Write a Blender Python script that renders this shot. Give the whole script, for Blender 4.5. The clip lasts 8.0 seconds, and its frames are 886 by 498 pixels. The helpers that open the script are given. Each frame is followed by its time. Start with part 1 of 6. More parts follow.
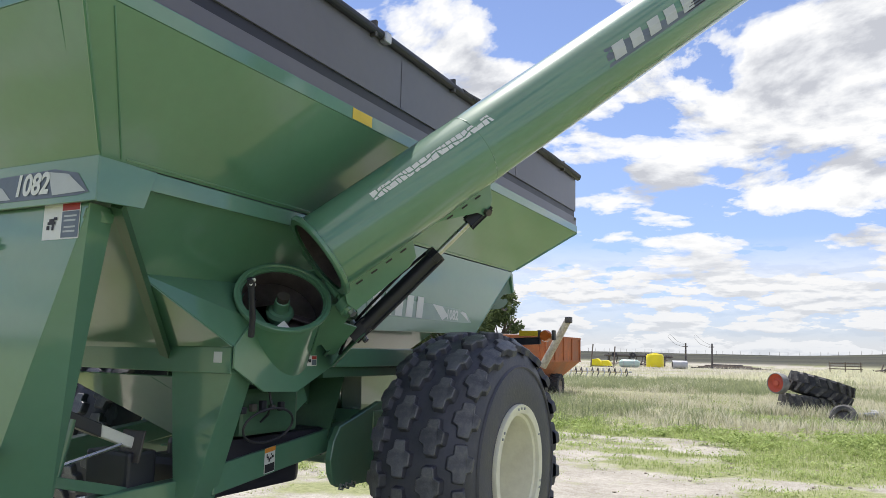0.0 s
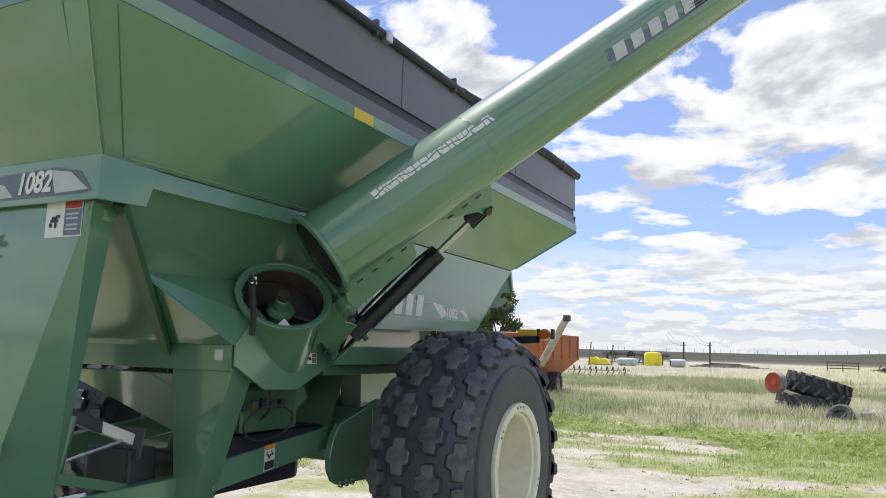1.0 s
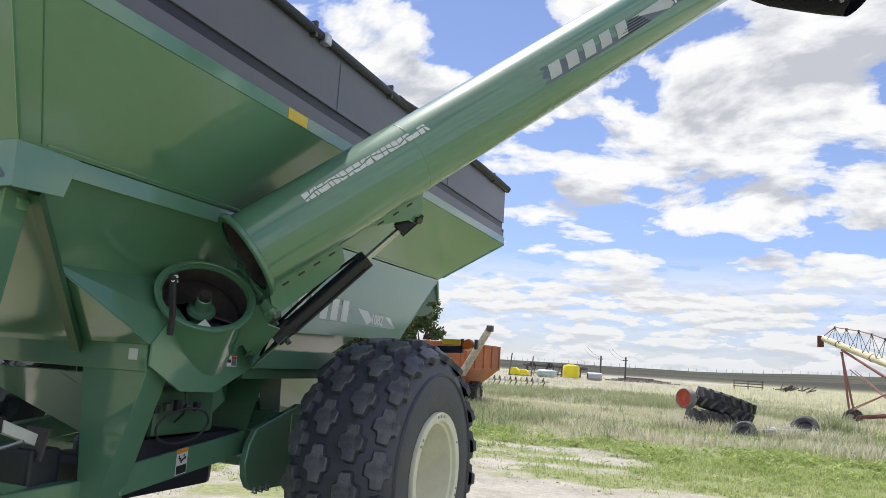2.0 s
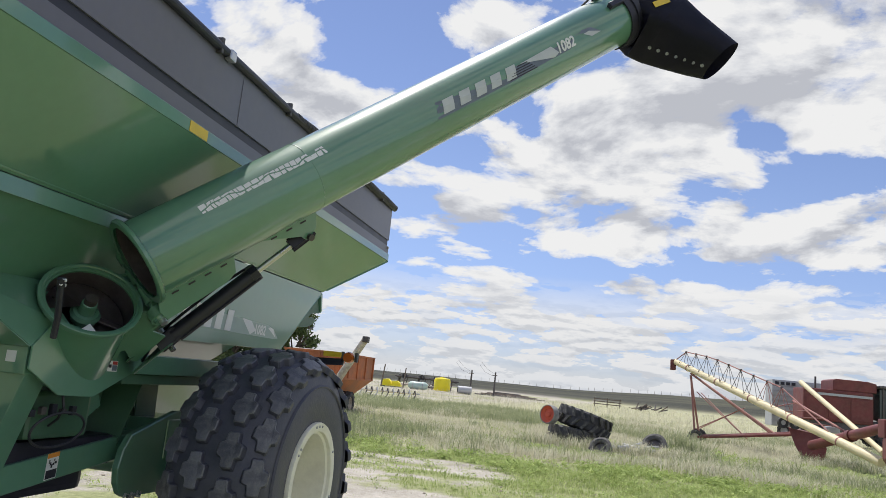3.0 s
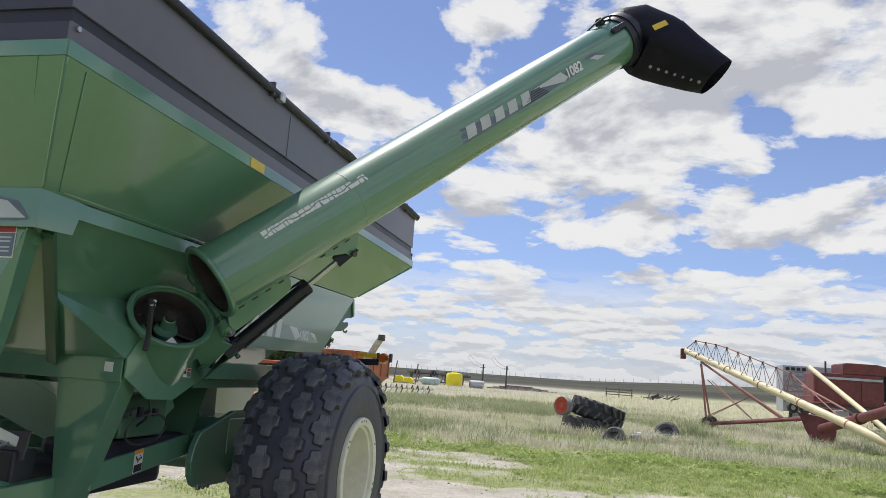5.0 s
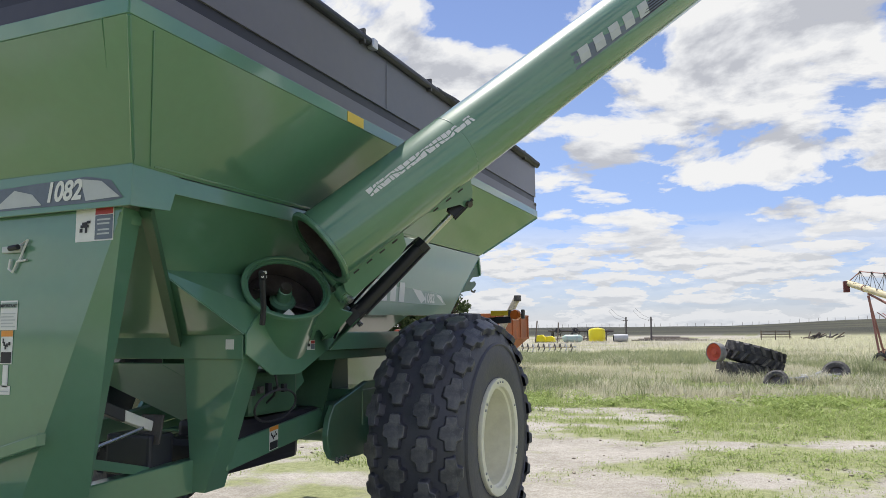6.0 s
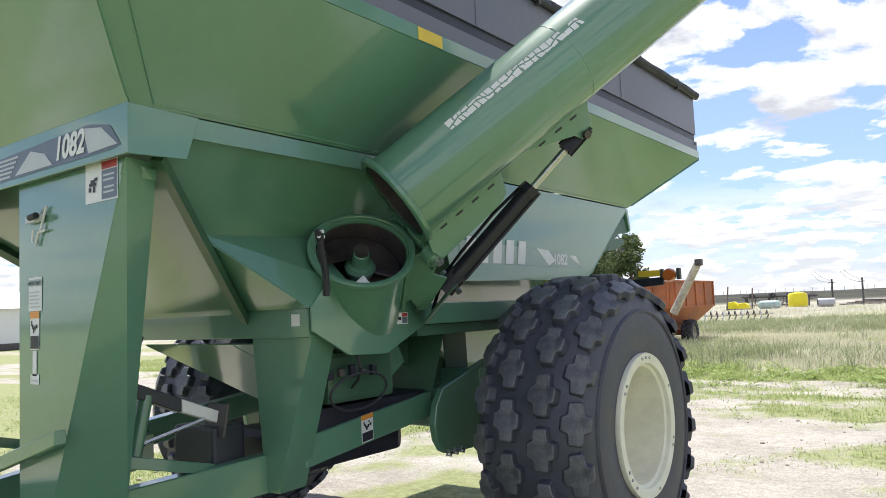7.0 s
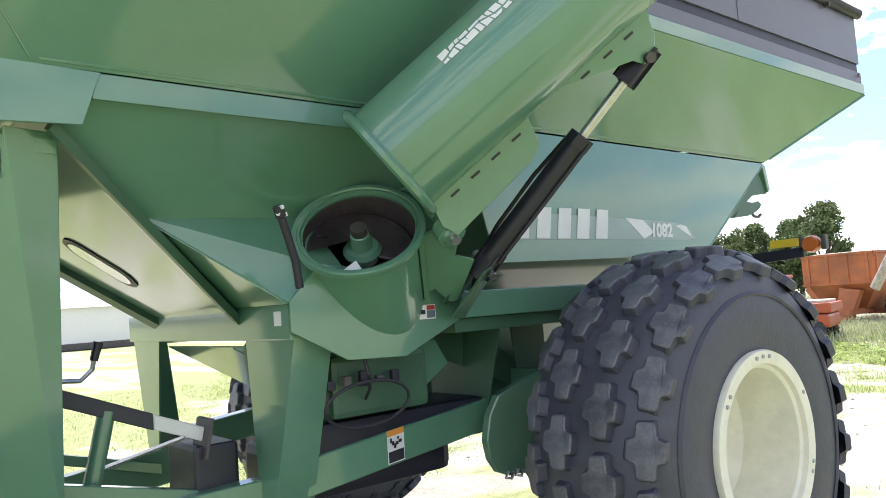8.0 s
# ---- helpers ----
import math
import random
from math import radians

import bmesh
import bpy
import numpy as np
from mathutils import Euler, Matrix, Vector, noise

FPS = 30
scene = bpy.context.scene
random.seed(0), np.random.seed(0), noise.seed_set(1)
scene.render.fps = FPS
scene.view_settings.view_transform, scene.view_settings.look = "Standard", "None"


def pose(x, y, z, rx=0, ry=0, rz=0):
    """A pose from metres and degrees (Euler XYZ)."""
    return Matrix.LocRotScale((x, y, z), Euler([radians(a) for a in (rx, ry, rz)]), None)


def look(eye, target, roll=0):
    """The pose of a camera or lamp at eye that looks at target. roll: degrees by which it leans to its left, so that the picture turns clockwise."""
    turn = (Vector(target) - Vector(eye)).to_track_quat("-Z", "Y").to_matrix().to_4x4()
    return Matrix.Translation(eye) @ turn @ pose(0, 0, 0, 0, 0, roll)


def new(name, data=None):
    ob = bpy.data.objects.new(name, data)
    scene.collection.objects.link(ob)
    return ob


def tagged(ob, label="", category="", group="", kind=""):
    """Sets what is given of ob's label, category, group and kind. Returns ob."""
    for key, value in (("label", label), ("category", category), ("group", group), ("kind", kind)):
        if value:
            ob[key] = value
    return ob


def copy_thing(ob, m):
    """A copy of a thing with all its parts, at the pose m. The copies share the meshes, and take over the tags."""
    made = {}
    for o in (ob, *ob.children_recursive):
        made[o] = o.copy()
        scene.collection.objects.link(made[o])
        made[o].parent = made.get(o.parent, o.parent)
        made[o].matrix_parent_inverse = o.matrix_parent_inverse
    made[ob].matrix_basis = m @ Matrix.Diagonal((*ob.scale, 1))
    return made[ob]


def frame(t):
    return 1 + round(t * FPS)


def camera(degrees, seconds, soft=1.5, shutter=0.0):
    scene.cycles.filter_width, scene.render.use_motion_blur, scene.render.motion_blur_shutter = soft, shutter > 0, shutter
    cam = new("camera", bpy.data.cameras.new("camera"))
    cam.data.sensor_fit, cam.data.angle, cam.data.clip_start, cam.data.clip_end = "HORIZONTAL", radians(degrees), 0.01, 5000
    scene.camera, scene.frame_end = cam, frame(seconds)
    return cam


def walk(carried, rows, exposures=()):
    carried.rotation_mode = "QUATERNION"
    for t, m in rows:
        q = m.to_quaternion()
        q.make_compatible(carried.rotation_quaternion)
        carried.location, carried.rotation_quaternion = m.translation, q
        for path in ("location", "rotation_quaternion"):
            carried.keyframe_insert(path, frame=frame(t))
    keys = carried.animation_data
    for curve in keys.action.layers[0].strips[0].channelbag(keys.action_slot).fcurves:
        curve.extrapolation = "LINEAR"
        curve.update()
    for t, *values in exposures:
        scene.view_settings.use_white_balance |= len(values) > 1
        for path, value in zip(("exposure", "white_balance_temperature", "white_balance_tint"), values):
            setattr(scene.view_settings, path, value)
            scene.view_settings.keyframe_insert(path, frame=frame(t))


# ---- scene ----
cam = camera(61.7, 8.0, soft=0.75)
EXPOSURES = [(0, 0.45), (1.5, 0.47), (2, 0.41), (3.5, 0.18), (5.5, 0.18), (6.0, 0.28), (6.5, 0.42), (7.0, 0.72), (7.5, 1.02), (8.0, 1.30)]
PATH = [
    (0, (1.949, -5.0, 1.752), (1.038, -3.24, 2.023), 1.4),
    (0.5, (1.943, -5.01, 1.748), (1.037, -3.249, 2.02), 1.5),
    (1, (1.949, -5.021, 1.76), (1.041, -3.259, 2.024), 1.7),
    (1.5, (1.953, -5.022, 1.764), (1.085, -3.24, 2.032), 2.2),
    (2, (1.939, -5.028, 1.768), (1.21, -3.189, 2.059), 3.7),
    (2.2, (1.929, -5.058, 1.774), (1.305, -3.183, 2.085), 4.7),
    (3.3, (1.973, -5.418, 1.799), (1.568, -3.49, 2.146), 5.7),
    (3.5, (1.949, -5.484, 1.808), (1.554, -3.553, 2.144), 5.7),
    (4, (1.854, -5.659, 1.814), (1.499, -3.72, 2.15), 5.8),
    (4.2, (1.878, -5.742, 1.795), (1.532, -3.803, 2.142), 5.3),
    (5.3, (1.939, -5.997, 1.79), (1.422, -4.089, 2.096), 3.1),
    (5.5, (1.932, -5.913, 1.769), (1.349, -4.021, 2.049), 2.0),
    (6, (1.872, -5.508, 1.751), (1.099, -3.677, 1.972), -0.5),
    (6.5, (1.861, -4.984, 1.713), (0.872, -3.257, 1.907), -1.9),
    (7, (1.799, -4.436, 1.707), (0.608, -2.838, 1.87), -2.4),
    (7.5, (1.804, -3.889, 1.701), (0.43, -2.444, 1.851), -3.3),
    (8, (1.747, -3.292, 1.705), (0.211, -2.018, 1.849), -3.9),
]
walk(cam, [(t, look(eye, target, roll)) for t, eye, target, roll in PATH], EXPOSURES)

# ---- light ----
SUN_EL, SUN_DIR = 64.5, Vector((-0.58, 0.81, 0)).normalized()
world = bpy.data.worlds.new("sky")
scene.world = world
world.use_nodes = True


def wire(tree, kind, **inputs):
    n = tree.nodes.new(kind)
    for key, value in inputs.items():
        sock = n.inputs[int(key[1:])] if key[0] == "i" and key[1:].isdigit() else n.inputs[key.replace("_", " ")]
        if isinstance(value, bpy.types.NodeSocket):
            tree.links.new(value, sock)
        else:
            sock.default_value = value
    return n


def ramp(tree, fac, stops, mode="LINEAR"):
    n = tree.nodes.new("ShaderNodeValToRGB")
    n.color_ramp.interpolation = mode
    el = n.color_ramp.elements
    while len(el) < len(stops):
        el.new(0.5)
    for e, (pos, col) in zip(el, stops):
        e.position = pos
        e.color = (*col, 1) if len(col) == 3 else col
    tree.links.new(fac, n.inputs[0])
    return n.outputs[0]


def maths(tree, op, a, b=0.0, clamp=False):
    n = tree.nodes.new("ShaderNodeMath")
    n.operation, n.use_clamp = op, clamp
    for sock, v in ((n.inputs[0], a), (n.inputs[1], b)):
        if isinstance(v, bpy.types.NodeSocket):
            tree.links.new(v, sock)
        else:
            sock.default_value = v
    return n.outputs[0]


def mix(tree, fac, a, b, blend="MIX"):
    n = tree.nodes.new("ShaderNodeMix")
    n.data_type, n.blend_type = "RGBA", blend
    for sock, v in ((n.inputs[0], fac), (n.inputs[6], a), (n.inputs[7], b)):
        if isinstance(v, bpy.types.NodeSocket):
            tree.links.new(v, sock)
        else:
            sock.default_value = v if isinstance(v, float) else (*v, 1)
    return n.outputs[2]


def vector(tree, op, a, b):
    n = tree.nodes.new("ShaderNodeVectorMath")
    n.operation = op
    for sock, v in ((n.inputs[0], a), (n.inputs[1], b)):
        if isinstance(v, bpy.types.NodeSocket):
            tree.links.new(v, sock)
        else:
            sock.default_value = v
    return n.outputs["Value"] if op == "DOT_PRODUCT" else n.outputs[0]


# banks of cumulus and the gaps between them: bearing, elevation, half width, half height, thickness
CLOUD_BANKS = [
    (14.8, 23.9, 11.2, 6.1, 0.13), (-2.1, 19.3, 9.1, 3.9, 0.12), (-11.0, 27.1, 3.3, 1.7, 0.10), (-20.3, 19.9, 4.8, 2.0, 0.11), (-12.6, 11.5, 4.1, 2.4, 0.12), (0.3, 12.6, 4.8, 1.7, 0.09),
    (15.2, 12.5, 8.7, 2.4, 0.12), (10.9, 7.7, 8.7, 2.0, 0.10), (-5.9, 5.7, 6.1, 1.7, 0.08), (1.6, 8.3, 2.0, 0.8, 0.07), (8.5, 10.6, 1.7, 0.7, 0.06), (-18.6, 5.6, 3.9, 1.5, 0.09),
    (-19.6, 25.2, 5.7, 3.9, -0.14), (17.0, 17.1, 4.8, 1.7, -0.13), (-1.9, 9.6, 11.2, 1.1, -0.10), (-14.0, 7.2, 3.9, 1.1, -0.08), (-6.9, 20.6, 2.2, 1.5, -0.07), (10.6, 19.2, 2.2, 0.9, -0.06),
]


def build_sky():
    tr = world.node_tree
    tr.nodes.clear()
    sky = tr.nodes.new("ShaderNodeTexSky")
    sky.sky_type, sky.sun_disc = "NISHITA", False
    sky.sun_elevation, sky.sun_rotation = radians(SUN_EL), math.atan2(SUN_DIR.x, SUN_DIR.y)
    sky.air_density, sky.dust_density, sky.ozone_density = 1.0, 0.2, 2.0
    co = tr.nodes.new("ShaderNodeTexCoord").outputs["Generated"]
    sep = wire(tr, "ShaderNodeSeparateXYZ", Vector=co)
    up = maths(tr, "MAXIMUM", sep.outputs[2], 0.0)
    lift = maths(tr, "ADD", up, 0.23)
    flat = wire(tr, "ShaderNodeCombineXYZ", X=maths(tr, "DIVIDE", sep.outputs[0], lift), Y=maths(tr, "DIVIDE", sep.outputs[1], lift), Z=0.0).outputs[0]

    def density(v):
        big = wire(tr, "ShaderNodeTexNoise", Vector=v, Scale=CLOUD_SCALE, Detail=12.0, Roughness=0.62, Distortion=0.25).outputs[0]
        wide = wire(tr, "ShaderNodeTexNoise", Vector=v, Scale=0.75, Detail=2.0).outputs[0]
        puff = wire(tr, "ShaderNodeTexVoronoi", Vector=v, Scale=7.5).outputs[0]
        tuft = wire(tr, "ShaderNodeTexVoronoi", Vector=v, Scale=19.0).outputs[0]
        d = maths(tr, "ADD", big, maths(tr, "MULTIPLY", maths(tr, "SUBTRACT", wide, 0.5), 0.45))
        d = maths(tr, "SUBTRACT", d, maths(tr, "MULTIPLY", tuft, 0.045))
        return maths(tr, "ADD", maths(tr, "SUBTRACT", d, maths(tr, "MULTIPLY", puff, 0.11)), 0.035)

    banks = 0.0
    for az, el, wide, tall, weight in CLOUD_BANKS:
        az, el = radians(az), radians(el)
        c = (math.sin(az) * math.cos(el), math.cos(az) * math.cos(el), math.sin(el))
        off = vector(tr, "MULTIPLY", vector(tr, "SUBTRACT", co, c), (1 / radians(wide), 1 / radians(wide), 1 / radians(tall)))
        near = maths(tr, "SUBTRACT", 1.0, maths(tr, "MULTIPLY", vector(tr, "DOT_PRODUCT", off, off), 0.6), True)
        banks = maths(tr, "ADD", maths(tr, "MULTIPLY", near, weight), banks)

    dens = maths(tr, "ADD", density(flat), banks)
    shift = tr.nodes.new("ShaderNodeVectorMath")
    shift.operation = "SCALE"
    tr.links.new(flat, shift.inputs[0])
    shift.inputs["Scale"].default_value = 0.94
    above = maths(tr, "ADD", density(shift.outputs[0]), banks)
    haze = maths(tr, "MULTIPLY", maths(tr, "SUBTRACT", 0.20, up, True), 0.34)
    cover = ramp(tr, maths(tr, "ADD", dens, haze), [(0.447, (0, 0, 0)), (0.475, (0.66, 0.66, 0.66)), (0.515, (1, 1, 1))])
    belly = maths(tr, "ADD", maths(tr, "MULTIPLY", maths(tr, "SUBTRACT", above, dens), 4.2), maths(tr, "MULTIPLY", maths(tr, "SUBTRACT", dens, 0.45), 1.9))
    belly = maths(tr, "MULTIPLY", belly, maths(tr, "ADD", maths(tr, "MULTIPLY", up, 3.6), 0.18, True))
    body = ramp(tr, belly, [(0.0, (1.06, 1.06, 1.06)), (0.18, (0.90, 0.915, 0.95)), (0.46, (0.62, 0.64, 0.70))])
    # rows of small flat-based puffs towards the horizon
    rows = wire(tr, "ShaderNodeMapping", Vector=co, Scale=(1.0, 1.0, 4.2)).outputs[0]
    raised = vector(tr, "ADD", rows, (0.0, 0.0, 0.024))

    def row_density(v):
        swell = wire(tr, "ShaderNodeTexNoise", Vector=v, Scale=10.5, Detail=8.0, Roughness=0.58).outputs[0]
        return maths(tr, "SUBTRACT", swell, maths(tr, "MULTIPLY", wire(tr, "ShaderNodeTexVoronoi", Vector=v, Scale=24.0).outputs[0], 0.10))

    here = row_density(rows)
    puffs = ramp(tr, here, [(0.395, (0, 0, 0)), (0.415, (0.85, 0.85, 0.85)), (0.46, (1, 1, 1))])
    under = maths(tr, "ADD", maths(tr, "MULTIPLY", maths(tr, "SUBTRACT", row_density(raised), here), 4.5), maths(tr, "MULTIPLY", maths(tr, "SUBTRACT", here, 0.41), 1.1))
    puff_body = ramp(tr, under, [(0.0, (0.97, 0.97, 0.98)), (0.14, (0.84, 0.86, 0.90)), (0.40, (0.62, 0.65, 0.71))])
    low = ramp(tr, up, [(0.0, (1, 1, 1)), (0.085, (0.9, 0.9, 0.9)), (0.15, (0, 0, 0))])
    body = mix(tr, maths(tr, "MULTIPLY", low, 0.8), body, puff_body)
    cover = maths(tr, "ADD", maths(tr, "MULTIPLY", cover, maths(tr, "SUBTRACT", 1.0, maths(tr, "MULTIPLY", low, 0.75))), maths(tr, "MULTIPLY", low, puffs), True)
    veil = ramp(tr, up, [(0.0, (0.7, 0.7, 0.7)), (0.03, (0.25, 0.25, 0.25)), (0.09, (0, 0, 0))])
    body = mix(tr, maths(tr, "MULTIPLY", veil, 0.7), body, (0.76, 0.81, 0.88))
    cover = maths(tr, "MAXIMUM", cover, veil)
    blue = mix(tr, 1.0, sky.outputs[0], ramp(tr, up, [(0.0, (0.55, 0.62, 0.84)), (0.10, (0.78, 0.80, 0.98)), (0.24, (1.0, 0.95, 1.0))]), "MULTIPLY")
    air = wire(tr, "ShaderNodeBackground", Color=mix(tr, 1.0, blue, (1.02, 1.0, 1.08), "MULTIPLY"), Strength=0.100)
    cloud = wire(tr, "ShaderNodeBackground", Color=body, Strength=CLOUD_LIGHT)
    both = wire(tr, "ShaderNodeMixShader", i0=cover, i1=air.outputs[0], i2=cloud.outputs[0])
    out = tr.nodes.new("ShaderNodeOutputWorld")
    tr.links.new(both.outputs[0], out.inputs[0])


CLOUD_SCALE, CLOUD_LIGHT = 2.0, 0.70
build_sky()
sun = new("sun", bpy.data.lights.new("sun", "SUN"))
sun.data.energy, sun.data.angle, sun.data.color = 4.1, radians(0.55), (1.0, 0.95, 0.87)
sun.matrix_basis = look((0, 0, 30), Vector((0, 0, 30)) - (SUN_DIR * math.cos(radians(SUN_EL)) + Vector((0, 0, math.sin(radians(SUN_EL))))))


# ---- materials ----
def paint(name, color, rough=0.4, metal=0.0, vary=0.12, scale=3.0, bump=0.0, bscale=60.0, dirt=None, dirt_amount=0.3, coat=0.0, random_tone=0.0, spec=0.5, coat_rough=0.10):
    """A surface with two scales of tone, wear and fine relief."""
    m = bpy.data.materials.new(name)
    m.use_nodes = True
    tr = m.node_tree
    b = tr.nodes["Principled BSDF"]
    co = tr.nodes.new("ShaderNodeTexCoord").outputs["Object"]
    n1 = wire(tr, "ShaderNodeTexNoise", Vector=co, Scale=scale, Detail=5.0).outputs[0]
    n2 = wire(tr, "ShaderNodeTexNoise", Vector=co, Scale=scale * 14, Detail=3.0).outputs[0]
    lo, hi = tuple(c * (1 - vary) for c in color), tuple(min(1, c * (1 + vary)) for c in color)
    col = ramp(tr, n1, [(0.3, lo), (0.7, hi)])
    col = mix(tr, vary, col, ramp(tr, n2, [(0.35, (0.75, 0.75, 0.75)), (0.65, (1.15, 1.15, 1.15))]), "MULTIPLY")
    if random_tone:
        r = tr.nodes.new("ShaderNodeObjectInfo").outputs["Random"]
        col = mix(tr, 1.0, col, ramp(tr, r, [(0, (1 - random_tone,) * 3), (1, (1 + random_tone,) * 3)]), "MULTIPLY")
    if dirt:
        n3 = wire(tr, "ShaderNodeTexNoise", Vector=co, Scale=scale * 2.3, Detail=8.0, Roughness=0.7).outputs[0]
        f = maths(tr, "MULTIPLY", ramp(tr, n3, [(0.45, (0, 0, 0)), (0.75, (1, 1, 1))]), dirt_amount)
        col = mix(tr, f, col, dirt)
    tr.links.new(col, b.inputs["Base Color"])
    tr.links.new(ramp(tr, n1, [(0.25, (max(0.03, rough * 0.8),) * 3), (0.8, (min(1, rough * 1.25),) * 3)]), b.inputs["Roughness"])
    b.inputs["Metallic"].default_value = metal
    b.inputs["Coat Weight"].default_value = coat
    b.inputs["Specular IOR Level"].default_value = spec
    b.inputs["Coat Roughness"].default_value = coat_rough
    b.inputs["Coat IOR"].default_value = 1.6
    if bump:
        n4 = wire(tr, "ShaderNodeTexNoise", Vector=co, Scale=bscale, Detail=4.0).outputs[0]
        bp = wire(tr, "ShaderNodeBump", Height=n4, Strength=bump, Distance=0.02)
        tr.links.new(bp.outputs[0], b.inputs["Normal"])
    return m


GREEN = paint("green_enamel", (0.096, 0.232, 0.156), 0.36, vary=0.10, scale=1.2, bump=0.05, bscale=1.7, dirt=(0.18, 0.20, 0.18), dirt_amount=0.12, coat=1.0, spec=0.5, coat_rough=0.08)
GREY = paint("grey_enamel", (0.135, 0.133, 0.175), 0.38, vary=0.10, scale=1.0, bump=0.04, bscale=2.0, dirt=(0.2, 0.19, 0.17), dirt_amount=0.15)
BLACK = paint("black_paint", (0.018, 0.018, 0.032), 0.42, vary=0.2, scale=6)
RUBBER = paint("tyre_rubber", (0.054, 0.056, 0.082), 0.5, vary=0.22, scale=5, bump=0.12, bscale=45, dirt=(0.14, 0.14, 0.15), dirt_amount=0.18, random_tone=0.1)
LUG_RUBBER = paint("dusty_lightened_lug_rubber", (0.088, 0.091, 0.120), 0.45, vary=0.3, scale=6, bump=0.18, bscale=60, dirt=(0.25, 0.245, 0.25), dirt_amount=0.5, random_tone=0.3)
OLD_LUG = paint("dusty_old_rubber", (0.27, 0.265, 0.265), 0.85, vary=0.3, scale=5, bump=0.2, bscale=30)
MUD = paint("dried_mud", (0.20, 0.17, 0.13), 0.95, vary=0.3, scale=20, bump=0.5)
NAVY = paint("dark_navy_front", (0.045, 0.045, 0.07), 0.4, vary=0.15, scale=1.2)
OLD_RUBBER = paint("old_rubber", (0.035, 0.036, 0.045), 0.7, vary=0.3, scale=4, bump=0.2, bscale=30, dirt=(0.2, 0.19, 0.18), dirt_amount=0.3)
CREAM = paint("cream_paint", (0.80, 0.78, 0.67), 0.45, vary=0.06, scale=3, dirt=(0.30, 0.26, 0.19), dirt_amount=0.22)
STEEL = paint("worn_steel", (0.55, 0.55, 0.55), 0.28, metal=0.9, vary=0.15, scale=5)
DARK_STEEL = paint("dark_steel", (0.10, 0.095, 0.10), 0.5, metal=0.5, vary=0.3, scale=6, dirt=(0.2, 0.13, 0.08), dirt_amount=0.3)
WHITE = paint("white_decal", (0.74, 0.75, 0.76), 0.4, vary=0.05, scale=9)
SILVER = paint("silver_decal", (0.50, 0.53, 0.56), 0.38, vary=0.06, scale=9)
VIOLET = paint("slate_decal", (0.13, 0.16, 0.22), 0.4, vary=0.15, scale=7)
PALE = paint("pale_decal", (0.33, 0.42, 0.40), 0.4, vary=0.1, scale=7)
RED = paint("red_decal", (0.42, 0.05, 0.05), 0.45, vary=0.08, scale=8)
ORANGE_DECAL = paint("orange_decal", (0.75, 0.30, 0.05), 0.45, vary=0.06, scale=8)
INK = paint("black_ink", (0.02, 0.02, 0.03), 0.5, vary=0.1, scale=8)
YELLOW = paint("yellow_reflector", (0.72, 0.50, 0.04), 0.35, vary=0.06, scale=9)
AMBER = paint("amber_lens", (0.50, 0.12, 0.02), 0.2, vary=0.1, scale=20, coat=0.5)
TARP = paint("black_tarpaulin", (0.03, 0.03, 0.035), 0.6, vary=0.3, scale=3, bump=0.5, bscale=9)
PLASTIC = paint("dark_plastic", (0.028, 0.030, 0.045), 0.45, vary=0.1, scale=6)
RUST_ORANGE = paint("faded_orange_paint", (0.44, 0.14, 0.055), 0.65, vary=0.25, scale=1.5, dirt=(0.24, 0.12, 0.07), dirt_amount=0.75)
RUST_RED = paint("faded_red_paint", (0.145, 0.032, 0.034), 0.55, vary=0.25, scale=1.2, dirt=(0.22, 0.10, 0.07), dirt_amount=0.5)
PINK_RED = paint("sunbleached_red_paint", (0.32, 0.15, 0.14), 0.7, vary=0.25, scale=2, dirt=(0.4, 0.25, 0.2), dirt_amount=0.5)
CORN = paint("pale_yellow_paint", (0.68, 0.60, 0.38), 0.5, vary=0.12, scale=1.5, dirt=(0.5, 0.45, 0.35), dirt_amount=0.4)
BRIGHT_YELLOW = paint("bright_yellow_plastic", (0.85, 0.72, 0.02), 0.4, vary=0.05, scale=1)
POLY = paint("translucent_tank_plastic", (0.42, 0.55, 0.52), 0.4, vary=0.08, scale=1)
CHIPPED = paint("chipped_white_paint", (0.55, 0.50, 0.44), 0.6, vary=0.25, scale=5, dirt=(0.22, 0.12, 0.08), dirt_amount=0.7)
WOOD = paint("weathered_wood", (0.17, 0.14, 0.12), 0.85, vary=0.3, scale=4, bump=0.3)
GALV = paint("galvanised_sheet", (0.42, 0.43, 0.46), 0.45, metal=0.4, vary=0.15, scale=1)
CAB_GLASS = paint("dark_cab_glass", (0.02, 0.035, 0.035), 0.08, vary=0.1, scale=1, coat=0.5)
WORN_INSIDE = paint("worn_dark_inside", (0.075, 0.06, 0.07), 0.38, metal=0.3, vary=0.35, scale=4, dirt=(0.16, 0.15, 0.15), dirt_amount=0.4)
SPOUT_BLACK = paint("satin_black_sheet", (0.015, 0.015, 0.034), 0.42, vary=0.2, scale=3, spec=0.3)
FLIGHT = paint("worn_flighting", (0.20, 0.165, 0.175), 0.30, metal=0.55, vary=0.3, scale=5, dirt=(0.32, 0.31, 0.31), dirt_amount=0.4)
# opaque gloss white; the daylight behind the pane is put into its colour
PANE = paint("backlit_white_pane", (0.90, 0.90, 0.90), 0.25, vary=0.03, scale=6, coat=1.0, coat_rough=0.03)
# the cart's green made darker, so shade on tucked-away parts is in the colour
SHADED_GREEN = paint("shaded_green_enamel", (0.05, 0.12, 0.075), 0.4, vary=0.15, scale=3)
